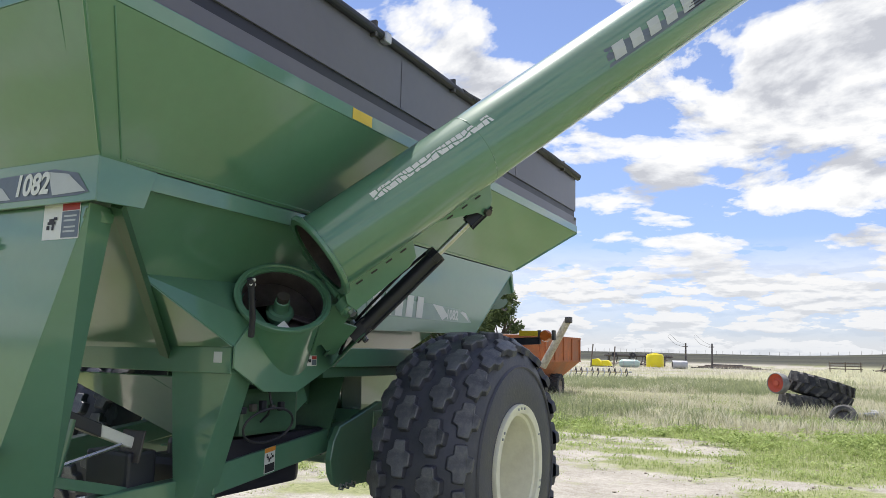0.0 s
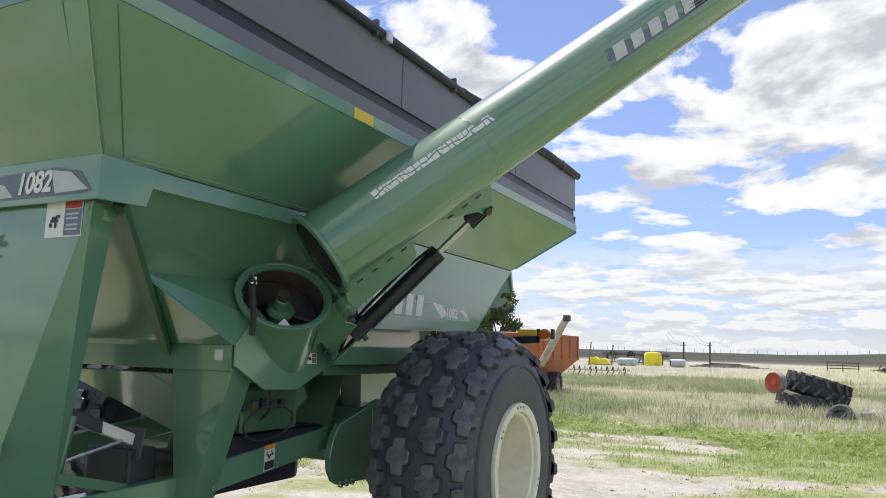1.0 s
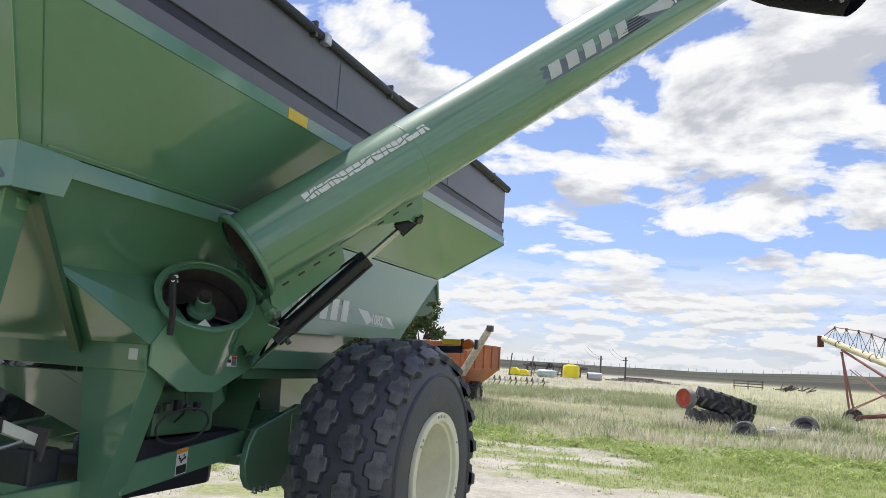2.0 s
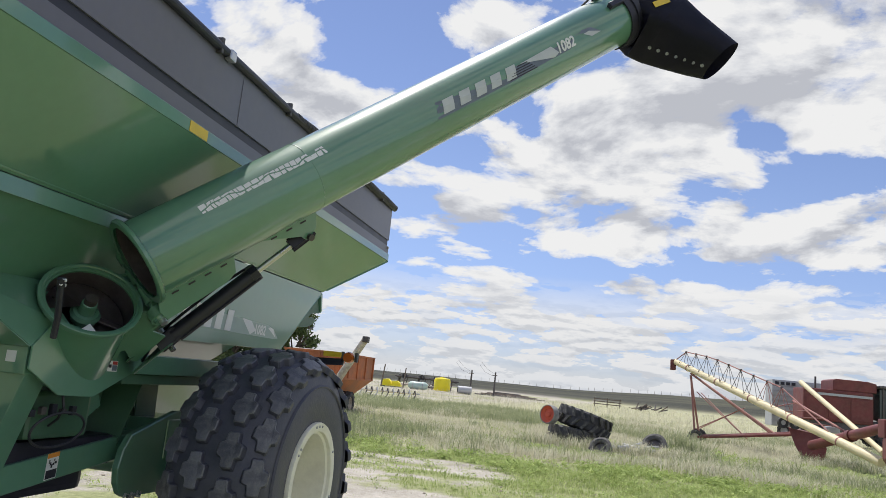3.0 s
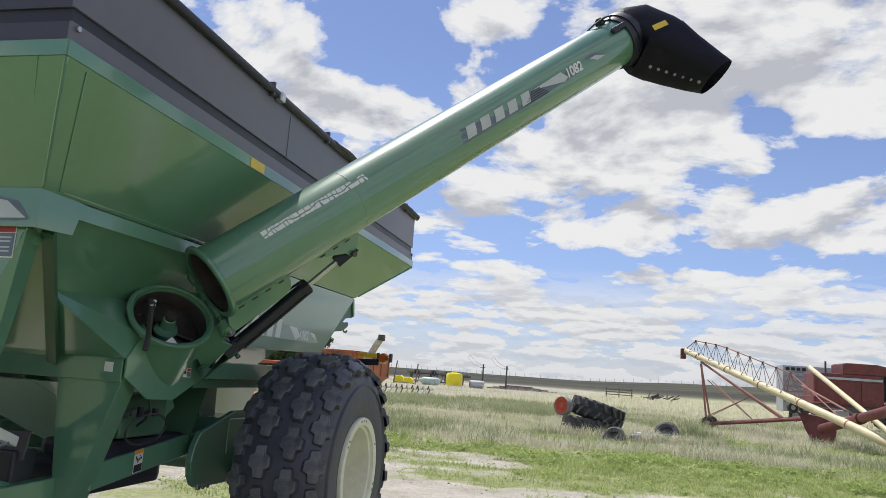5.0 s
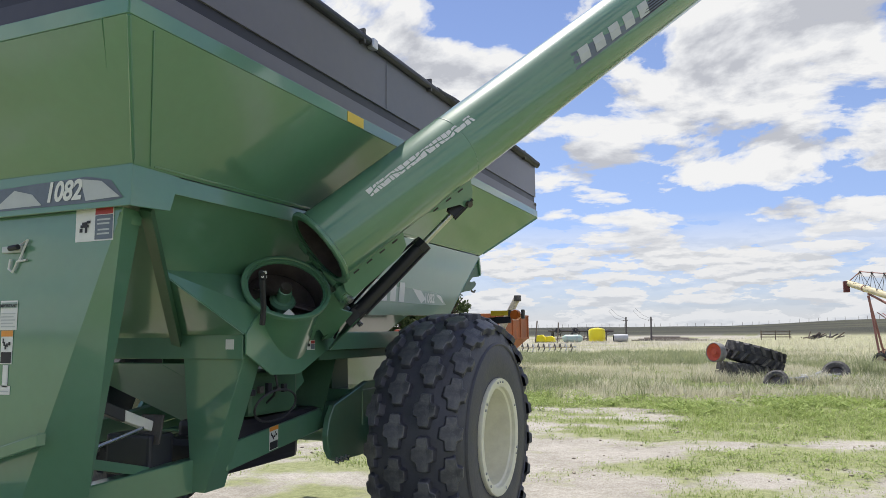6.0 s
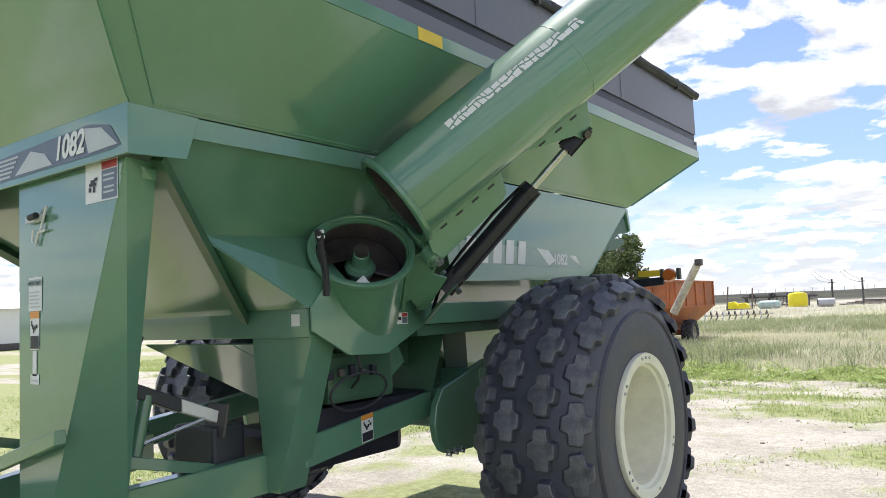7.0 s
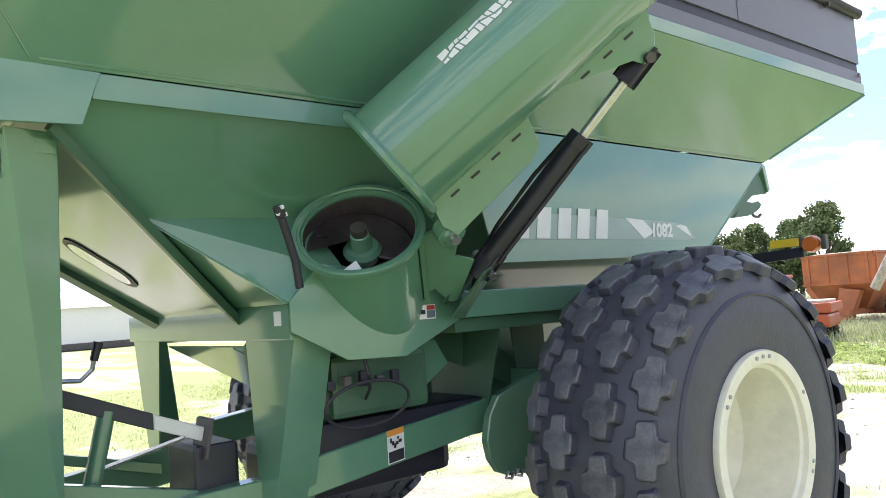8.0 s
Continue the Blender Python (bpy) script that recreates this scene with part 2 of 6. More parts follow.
DUSTY_TYRE = paint("dusty_tyre", (0.06, 0.06, 0.065), 0.85, vary=0.3, scale=4, bump=0.2, bscale=30, dirt=(0.27, 0.26, 0.23), dirt_amount=0.6)
BARK = paint("bark", (0.10, 0.08, 0.06), 0.9, vary=0.3, scale=6, bump=0.4)


# ---- mesh helpers ----
def part(name, bm, material, parent=None, label="", smooth=False):
    me = bpy.data.meshes.new(name)
    bmesh.ops.recalc_face_normals(bm, faces=bm.faces)
    bm.to_mesh(me)
    bm.free()
    if smooth:
        for p in me.polygons:
            p.use_smooth = True
        me.set_sharp_from_angle(angle=radians(38))
    me.materials.append(material)
    return hang(name, me, parent, label)


def hang(name, me, parent=None, label=""):
    ob = new(name, me)
    if parent is not None:
        ob.parent = parent
        if parent.type == "EMPTY":
            ob.matrix_parent_inverse = Matrix.Translation(-Vector(parent.location))
    if label:
        ob["label"] = label
    return ob


def thing(name, at, label, category, group="", kind=""):
    ob = new(name)
    ob.location = at
    ob.empty_display_size = 0.2
    return tagged(ob, label, category, group, kind)


def box(bm, lo, hi, bevel=0.0, m=None):
    r = bmesh.ops.create_cube(bm, size=1)
    lo, hi = Vector(lo), Vector(hi)
    c, s = (lo + hi) / 2, hi - lo
    for v in r["verts"]:
        v.co = Vector((v.co.x * s.x, v.co.y * s.y, v.co.z * s.z)) + c
        if m is not None:
            v.co = m @ v.co
    if bevel:
        edges = {e for v in r["verts"] for e in v.link_edges}
        bmesh.ops.bevel(bm, geom=list(edges), offset=bevel, segments=2, profile=0.6, affect="EDGES")
    return bm


def prism(bm, pts, thick, bevel=0.0):
    """A plate: the outline pts, given thickness along the vector thick."""
    thick = Vector(thick)
    a = [bm.verts.new(Vector(p)) for p in pts]
    b = [bm.verts.new(Vector(p) + thick) for p in pts]
    n = len(a)
    faces = [bm.faces.new(a), bm.faces.new(list(reversed(b)))]
    for i in range(n):
        faces.append(bm.faces.new((a[i], b[i], b[(i + 1) % n], a[(i + 1) % n])))
    if bevel:
        bmesh.ops.bevel(bm, geom=list({e for f in faces for e in f.edges}), offset=bevel, segments=1, affect="EDGES")
    return bm


def sheet(bm, pts, t):
    """A plate whose thickness t lies on both sides of the outline."""
    pts = [Vector(p) for p in pts]
    n = (pts[1] - pts[0]).cross(pts[2] - pts[0]).normalized()
    return prism(bm, [p - n * t / 2 for p in pts], n * t)


def frame_of(d):
    d = Vector(d).normalized()
    a = d.orthogonal().normalized() if abs(d.z) > 0.999 else d.cross(Vector((0, 0, 1))).normalized()
    return d, a, d.cross(a).normalized()


def rod(bm, p0, p1, r0, r1=None, n=12, caps=True):
    p0, p1 = Vector(p0), Vector(p1)
    r1 = r0 if r1 is None else r1
    d, a, b = frame_of(p1 - p0)
    rings = []
    for p, r in ((p0, r0), (p1, r1)):
        rings.append([bm.verts.new(p + a * r * math.cos(k * math.tau / n) + b * r * math.sin(k * math.tau / n)) for k in range(n)])
    for k in range(n):
        bm.faces.new((rings[0][k], rings[0][(k + 1) % n], rings[1][(k + 1) % n], rings[1][k]))
    if caps:
        bm.faces.new(list(reversed(rings[0])))
        bm.faces.new(rings[1])
    return bm


def pipe(bm, pts, r, n=8):
    """A round bar along points, mitred."""
    pts = [Vector(p) for p in pts]
    prev = None
    ref = None
    for i, p in enumerate(pts):
        d = (pts[min(i + 1, len(pts) - 1)] - pts[max(i - 1, 0)]).normalized()
        if ref is None:
            _, ref, _ = frame_of(d)
        a = (ref - d * ref.dot(d)).normalized()
        b = d.cross(a)
        ref = a
        ring = [bm.verts.new(p + a * r * math.cos(k * math.tau / n) + b * r * math.sin(k * math.tau / n)) for k in range(n)]
        if prev:
            for k in range(n):
                bm.faces.new((prev[k], prev[(k + 1) % n], ring[(k + 1) % n], ring[k]))
        else:
            bm.faces.new(list(reversed(ring)))
        prev = ring
    bm.faces.new(prev)
    return bm


def lathe(bm, prof, centre, axis, n=64, closed=False):
    """Turns a profile of (along the axis, radius) round an axis."""
    d, a, b = frame_of(axis)
    c = Vector(centre)
    rings = [[bm.verts.new(c + d * s + (a * math.cos(k * math.tau / n) + b * math.sin(k * math.tau / n)) * r) for k in range(n)] for s, r in prof]
    m = len(rings)
    for i in range(m if closed else m - 1):
        p, q = rings[i], rings[(i + 1) % m]
        for k in range(n):
            bm.faces.new((p[k], p[(k + 1) % n], q[(k + 1) % n], q[k]))
    return bm


def bolts(bm, places, axis, r=0.012, h=0.01):
    axis = Vector(axis).normalized()
    for p in places:
        rod(bm, Vector(p), Vector(p) + axis * h, r, n=6)
    return bm


def text_mesh(body, size, shear=0.0):
    cu = bpy.data.curves.new("text", "FONT")
    cu.body, cu.size, cu.align_x, cu.align_y, cu.shear = body, size, "CENTER", "CENTER", shear
    cu.offset = size * 0.034
    ob = bpy.data.objects.new("text", cu)
    me = bpy.data.meshes.new_from_object(ob)
    bpy.data.objects.remove(ob)
    return me


def lay_text(name, body, size, material, parent, place, shear=0.0, stretch=1.0):
    """Lettering put through place(u, v), which gives a point on a surface."""
    me = text_mesh(body, size, shear)
    bm = bmesh.new()
    bm.from_mesh(me)
    bpy.data.meshes.remove(me)
    bmesh.ops.subdivide_edges(bm, edges=[e for e in bm.edges if e.calc_length() > size * 0.25], cuts=2)
    for v in bm.verts:
        v.co = place(v.co.x * stretch, v.co.y)
    return part(name, bm, material, parent)


def patch(bm, place, outline, steps=6):
    """A flat shape in (u, v), laid on a surface; outline is a list of quads."""
    for quad in outline:
        a, b, c, d = quad
        grid = []
        for i in range(steps + 1):
            f = i / steps
            p = (a[0] + (b[0] - a[0]) * f, a[1] + (b[1] - a[1]) * f)
            q = (d[0] + (c[0] - d[0]) * f, d[1] + (c[1] - d[1]) * f)
            grid.append([bm.verts.new(place(p[0] + (q[0] - p[0]) * g, p[1] + (q[1] - p[1]) * g)) for g in (0, 0.5, 1)])
        for i in range(steps):
            for k in range(2):
                bm.faces.new((grid[i][k], grid[i + 1][k], grid[i + 1][k + 1], grid[i][k + 1]))
    return bm


def rect(u0, v0, u1, v1):
    return ((u0, v0), (u1, v0), (u1, v1), (u0, v1))


def bm_new():
    return bmesh.new()

# ---- the grain cart ----
XC = -2.0                      # middle line of the cart


def far(p):
    return Vector((2 * XC - p[0], p[1], p[2]))


cart = thing("grain_cart", (XC, 0, 0), "large green grain cart with grey sideboards and a half-unfolded unloading auger", "grain cart")

# tank: waist, rim and walls
W = {"x": -0.82, "y0": -2.90, "y1": 1.87, "z": 2.55}
R = {"x": -0.42, "y0": -3.34, "y1": 2.72, "z": 3.05}
wx0, wx1, rx0, rx1 = W["x"], 2 * XC - W["x"], R["x"], 2 * XC - R["x"]


def ring4(x0, x1, y0, y1, z):
    return [Vector((x0, y0, z)), Vector((x0, y1, z)), Vector((x1, y1, z)), Vector((x1, y0, z))]


wl, rl = ring4(wx0, wx1, W["y0"], W["y1"], W["z"]), ring4(rx0, rx1, R["y0"], R["y1"], R["z"])
for i, nm in enumerate(("side", "rear", "side", "front")):
    j = (i + 1) % 4
    bm = bm_new()
    sheet(bm, [wl[i], wl[j], rl[j], rl[i]], 0.008)
    part("upper_wall", bm, GREEN, cart)
# welded corner seams and stiffening folds of the upper walls
for i in range(4):
    bm = bm_new()
    out = Vector((1 if wl[i].x > XC else -1, 1 if wl[i].y > 0 else -1, -0.6)).normalized() * 0.006
    pipe(bm, [wl[i].lerp(rl[i], 0.05) + out, rl[i].lerp(wl[i], 0.01) + out], 0.009, 6)
    part("corner_seam", bm, GREEN, cart)
for s in (0.022,):
    bm = bm_new()
    a, b = wl[0].lerp(wl[1], s), rl[0].lerp(rl[1], 0.022)
    pipe(bm, [a.lerp(b, 0.03) + Vector((0.004, 0, -0.004)), a.lerp(b, 0.97) + Vector((0.004, 0, -0.004))], 0.004, 6)
    part("weld_seam", bm, GREEN, cart)
part("panel_joint", pipe(bm_new(), [(-0.815, -0.46, 2.56), (-0.425, -0.27, 3.045)], 0.006, 6), GREEN, cart)
bm = bm_new()
pipe(bm, [wl[3].lerp(wl[0], 0.96) + Vector((0, -0.006, 0.02)), rl[3].lerp(rl[0], 0.955) + Vector((0, -0.006, 0))], 0.004, 6)
part("weld_seam", bm, GREEN, cart)
bm = bm_new()
pipe(bm, [wl[0] + Vector((0.012, 0.12, 0.015)), wl[1] + Vector((0.012, -0.1, 0.015))], 0.008, 6)
part("weld_bead", bm, GREEN, cart)
bm = bm_new()
pipe(bm, [wl[0] + Vector((-0.1, -0.012, 0.02)), wl[3] + Vector((0.1, -0.012, 0.02))], 0.008, 6)
part("weld_bead", bm, GREEN, cart)

# rim strip round the top of the green walls
zr = R["z"]
for lo, hi in (((rx0 - 0.02, R["y0"], zr), (rx0 + 0.006, R["y1"], zr + 0.075)), ((rx1 - 0.006, R["y0"], zr), (rx1 + 0.02, R["y1"], zr + 0.075)),
               ((rx1, R["y0"] - 0.006, zr), (rx0, R["y0"] + 0.02, zr + 0.075)), ((rx1, R["y1"] - 0.02, zr), (rx0, R["y1"] + 0.006, zr + 0.075))):
    part("rim_strip", box(bm_new(), lo, hi, 0.003), GREEN, cart)


# grey sideboards (navy at the front): a lower lip, a black recessed strip, the board
def sideboards(z0, z1, inset, mat, name, t=0.012):
    x0, x1, y0, y1 = rx0 - inset, rx1 + inset, R["y0"] + inset, R["y1"] - inset
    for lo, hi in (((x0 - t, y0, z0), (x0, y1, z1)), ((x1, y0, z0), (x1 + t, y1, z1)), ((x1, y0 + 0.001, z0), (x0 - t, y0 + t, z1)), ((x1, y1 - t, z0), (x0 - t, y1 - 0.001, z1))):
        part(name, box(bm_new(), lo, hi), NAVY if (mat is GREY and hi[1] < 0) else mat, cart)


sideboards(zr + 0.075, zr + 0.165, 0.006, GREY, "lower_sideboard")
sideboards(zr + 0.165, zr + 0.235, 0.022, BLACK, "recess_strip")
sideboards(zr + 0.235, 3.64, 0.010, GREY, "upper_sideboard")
for y in (-1.05, 0.95):
    part("board_joint", box(bm_new(), (rx0 - 0.012, y, zr + 0.24), (rx0 - 0.006, y + 0.012, 3.63)), GREY, cart)
for y in (-3.3, 2.66):
    part("corner_bolt", bolts(bm_new(), [(rx0 - 0.004, y, zr + 0.14)], (1, 0, 0), 0.014, 0.016), STEEL, cart)
# inside of the tank: grain-dark floor below the tarpaulin
bm = bm_new()
n = 14
for i in range(n):
    a0, a1 = math.pi * i / n, math.pi * (i + 1) / n
    q = []
    for a in (a0, a1):
        q.append((XC + (rx0 - XC - 0.02) * math.cos(a), 3.64 + 0.10 * math.sin(a)))
    vs = [bm.verts.new((q[0][0], R["y0"] + 0.02, q[0][1])), bm.verts.new((q[1][0], R["y0"] + 0.02, q[1][1])), bm.verts.new((q[1][0], R["y1"] - 0.02, q[1][1])), bm.verts.new((q[0][0], R["y1"] - 0.02, q[0][1]))]
    bm.faces.new(vs)
bmesh.ops.remove_doubles(bm, verts=bm.verts, dist=1e-4)
bmesh.ops.solidify(bm, geom=bm.faces, thickness=0.006)
part("tarpaulin", bm, TARP, cart, "black tarpaulin stretched over the tank", True)
for x in (rx0 + 0.005, rx1 - 0.005):
    part("roll_tube", rod(bm_new(), (x, R["y0"] - 0.03, 3.665), (x, R["y1"] + 0.03, 3.665), 0.030, n=14), BLACK, cart)
bm = bm_new()
for k in range(60):
    y0 = -0.2 + k * 0.049
    rr = 0.035 + 0.012 * noise.noise((y0 * 3, 0, 0))
    rod(bm, (rx0 + 0.01, y0, 3.675 + 0.01 * noise.noise((y0 * 2, 5, 0))), (rx0 + 0.01, y0 + 0.05, 3.675), rr, n=10)
part("rolled_tarpaulin", bm, TARP, cart, "", True)
for y in (-1.42, -0.35, 0.9, 2.2):
    bm = bm_new()
    box(bm, (rx0 - 0.02, y - 0.012, 3.62), (rx0 + 0.03, y + 0.012, 3.72), 0.004)
    part("tarp_hook", bm, DARK_STEEL, cart)
for y in (-1.30,):
    part("tarp_clamp", box(bm_new(), (rx0 - 0.005, y - 0.035, 3.62), (rx0 + 0.045, y + 0.035, 3.69), 0.012), STEEL, cart)
part("reflector", box(bm_new(), (rx0 + 0.006, -1.60, zr + 0.005), (rx0 + 0.009, -1.40, zr + 0.07)), YELLOW, cart, "yellow reflector strip")

# waist band and corner flaps
part("waist_band", box(bm_new(), (-0.836, -2.62, 2.455), (-0.822, -0.75, 2.545), 0.003), GREEN, cart)
part("waist_band", box(bm_new(), (2 * XC + 0.822, -2.62, 2.455), (2 * XC + 0.836, 1.87, 2.545), 0.003), GREEN, cart)
part("corner_flap", prism(bm_new(), [(-0.826, -2.905, 2.552), (-0.826, -2.594, 2.545), (-0.826, -2.655, 2.362), (-0.826, -2.905, 2.352)], (0.012, 0, 0), 0.002), GREEN, cart)
part("corner_flap", prism(bm_new(), [far((-0.826, -2.905, 2.552)), far((-0.826, -2.594, 2.545)), far((-0.826, -2.655, 2.362)), far((-0.826, -2.905, 2.352))], (-0.012, 0, 0), 0.002), GREEN, cart)
FB = part("front_band", box(bm_new(), (2 * XC + 0.815, -2.912, 2.355), (-0.815, -2.900, 2.555), 0.003), GREEN, cart)

# lower hopper, a long V
hl = ring4(-0.84, 2 * XC + 0.84, -2.86, 1.85, 2.50)
bl = ring4(-1.52, 2 * XC + 1.52, -1.835, 0.92, 1.70)
for i in range(4):
    j = (i + 1) % 4
    part("hopper_wall", sheet(bm_new(), [hl[i], hl[j], bl[j], bl[i]], 0.008), GREEN, cart)
part("hopper_floor", sheet(bm_new(), bl, 0.01), GREEN, cart)
for i in (0, 3):
    bm = bm_new()
    a, b = hl[i].lerp(bl[i], 0.13), bl[i]
    o = Vector((0.075 if i == 0 else -0.075, 0, -0.02))
    prism(bm, [a, b, b + o, a + o], (0, -0.02, -0.03))
    # rib faces down, so its shade is put into the darker green
    part("hopper_corner_rib", bm, SHADED_GREEN, cart)
# lower sump walls between the rails and the chassis; shelves, struts, back coloured for shade
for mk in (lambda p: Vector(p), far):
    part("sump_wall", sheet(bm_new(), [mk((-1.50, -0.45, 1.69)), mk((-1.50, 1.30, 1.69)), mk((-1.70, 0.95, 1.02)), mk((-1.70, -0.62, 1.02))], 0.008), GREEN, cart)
    part("rail_shelf", box(bm_new(), (min(mk((-1.30, 0, 0)).x, mk((-1.0, 0, 0)).x), -0.97, 1.555), (max(mk((-1.30, 0, 0)).x, mk((-1.0, 0, 0)).x), 1.3, 1.622), 0.004), SHADED_GREEN, cart)
    part("axle_strut", prism(bm_new(), [mk((-1.35, -0.27, 1.60)), mk((-1.35, 0.0, 1.60)), mk((-1.35, 0.03, 1.05)), mk((-1.35, -0.22, 1.05))], (0.012, 0, 0), 0.002), SHADED_GREEN, cart)
    part("strut_gusset", prism(bm_new(), [mk((-1.40, -0.80, 1.60)), mk((-1.40, -0.44, 1.49)), mk((-1.40, -0.06, 1.28)), mk((-1.40, -0.06, 1.12)), mk((-1.40, -0.42, 1.28)), mk((-1.40, -0.80, 1.42))], (0.012, 0, 0), 0.002), SHADED_GREEN, cart)
part("sump_back", sheet(bm_new(), [Vector((-1.70, -0.58, 1.62)), Vector((-1.08, -0.58, 1.62)), Vector((-1.20, -0.62, 1.10)), Vector((-1.66, -0.62, 1.02))], 0.008), SHADED_GREEN, cart)
part("sump_floor", sheet(bm_new(), [Vector((-1.66, -1.05, 1.03)), Vector((-1.66, 0.95, 1.03)), Vector((2 * XC + 1.66, 0.95, 1.03)), Vector((2 * XC + 1.66, -1.05, 1.03))], 0.01), GREEN, cart)
sump_edge = ((-2.48, -1.83, 1.565), (-1.25, -1.83, 1.565), (-1.45, -1.18, 1.09), (-1.92, -1.18, 1.09))
part("sump_front", sheet(bm_new(), [Vector(p) for p in sump_edge], 0.008), GREEN, cart)
part("sump_crease", pipe(bm_new(), [(-1.62, -1.826, 1.56), (-1.47, -1.60, 1.40)], 0.006, 5), GREEN, cart)
# sight window in the front wall of the hopper
fn = (hl[3] - hl[0]).cross(bl[0] - hl[0]).normalized()
if fn.y > 0:
    fn = -fn
fu = Vector((-1, 0, 0))
fv = fn.cross(fu).normalized()
if fv.z < 0:
    fv = -fv


def slot(half, w, c, lift, seg=10):
    pts = []
    ax = (fu * 0.28 + fv * 0.96).normalized()
    ay = fn.cross(ax)
    for side in (1, -1):
        for k in range(seg + 1):
            a = -math.pi / 2 + math.pi * k / seg
            pts.append(c + fn * lift + ax * side * (half + w * math.cos(a)) + ay * side * w * math.sin(a))
    return pts


fc = Vector((-2.19, -2.249, 2.02))
fc -= fn * (fc - hl[0]).dot(fn)
win = part("sight_window", prism(bm_new(), slot(0.100, 0.108, fc, 0.003), fn * 0.008), INK, cart, "black rubber edged slot window")
part("pane", prism(bm_new(), slot(0.096, 0.078, fc, 0.012), fn * 0.003), PANE, win, "pale pane with daylight through it painted as white")

# vertical side panel with the lettering, and its return at the rear
pan = [(-0.828, -1.02, 2.54), (-0.828, 1.87, 2.54), (-0.828, 1.01, 1.90), (-0.828, -0.84, 1.875)]
for sgn, mk in ((1, lambda p: Vector(p)), (-1, far)):
    SP = part("side_panel", prism(bm_new(), [mk(p) for p in pan], (0.010 * sgn, 0, 0), 0.002), GREEN, cart)
    if sgn == 1:
        side_panel = SP
    part("panel_edge", pipe(bm_new(), [mk((-0.826, 1.84, 2.52)), mk((-0.826, 0.99, 1.90))], 0.012, 6), GREEN, cart)
    part("rear_bracket", prism(bm_new(), [mk((-0.832, 1.865, 2.535)), mk((-0.832, 1.91, 2.535)), mk((-0.832, 1.955, 2.36)), mk((-0.832, 1.925, 2.335))], (-0.10 * sgn, 0, 0), 0.004), GREEN, cart)
# folded flange down the rear edge of the panel, its crease drawn dark, the dark return behind it and the tarpaulin
# strap hook
part("panel_crease", pipe(bm_new(), [(-0.8275, 1.755, 2.535), (-0.8275, 0.93, 1.905)], 0.004, 5), SHADED_GREEN, cart)
part("panel_return", prism(bm_new(), [(-0.85, 1.82, 2.50), (-0.85, 1.93, 2.33), (-0.85, 1.72, 2.31), (-0.85, 1.42, 2.14), (-0.85, 1.38, 2.17)], (-0.012, 0, 0), 0.003), SHADED_GREEN, cart, "dark return plate behind the panel")
part("hook_lug", prism(bm_new(), [(-0.862, 1.64, 2.27), (-0.862, 1.74, 2.255), (-0.862, 1.83, 2.275), (-0.862, 1.865, 2.255), (-0.862, 1.845, 2.225), (-0.862, 1.77, 2.195), (-0.862, 1.66, 2.165), (-0.862, 1.46, 2.145)], (-0.02, 0, 0), 0.004), SHADED_GREEN, cart)
part("rear_hook", pipe(bm_new(), [(-0.872, 1.72, 2.20), (-0.872, 1.76, 2.165), (-0.872, 1.82, 2.160), (-0.872, 1.855, 2.180)], 0.010, 8), DARK_STEEL, cart)

# side and front rails under the hopper
for x0, x1 in ((-1.06, -0.95), (2 * XC + 0.95, 2 * XC + 1.06)):
    part("side_rail", box(bm_new(), (x0, -1.02, 1.625), (x1, 1.6, 1.755), 0.006), GREEN, cart)
for y0, y1 in ((-1.875, -1.80), (1.5, 1.6)):
    part("cross_rail", box(bm_new(), (2 * XC + 0.96, y0, 1.595), (-0.96, y1, 1.745), 0.006), GREEN, cart)
part("serial_plate", box(bm_new(), (-1.085, -1.878, 1.655), (-1.025, -1.875, 1.715)), WHITE, cart, "small white label")
plate_yz = [(-1.882, 1.628), (-1.882, 1.75), (-1.74, 1.90), (-1.22, 1.84), (-1.06, 1.765), (-0.98, 1.755), (-0.98, 1.63), (-1.325, 1.480), (-1.625, 1.492)]
part("auger_base_plate", prism(bm_new(), [(-0.942, y, z) for y, z in plate_yz], (0.014, 0, 0), 0.002), GREEN, cart)
# sloping shelf beside the auger base
shelf = [Vector((-1.185, -2.37, 2.115)), Vector((-1.16, -1.66, 2.115)), Vector((-0.92, -1.62, 1.86)), Vector((-0.942, -1.885, 1.745))]
part("auger_shelf", sheet(bm_new(), shelf, 0.010), GREEN, cart)
part("shelf_skirt", sheet(bm_new(), [shelf[0], shelf[3], Vector((-1.52, -1.885, 1.745))], 0.008), GREEN, cart)

# legs: folded plate, wide at the top
for mk, s in ((lambda p: Vector(p), 1), (far, -1)):
    part("leg", prism(bm_new(), [mk((-1.425, -1.852, 1.60)), mk((-0.968, -1.852, 1.60)), mk((-1.235, -1.852, 0.80)), mk((-1.338, -1.852, 0.80))], (0, 0.010, 0), 0.002), GREEN, cart)
    part("leg_flange", prism(bm_new(), [mk((-0.968, -1.850, 1.60)), mk((-0.985, -1.66, 1.60)), mk((-1.245, -1.66, 0.80)), mk((-1.235, -1.850, 0.80))], (-0.010 * s, 0, 0), 0.002), GREEN, cart)

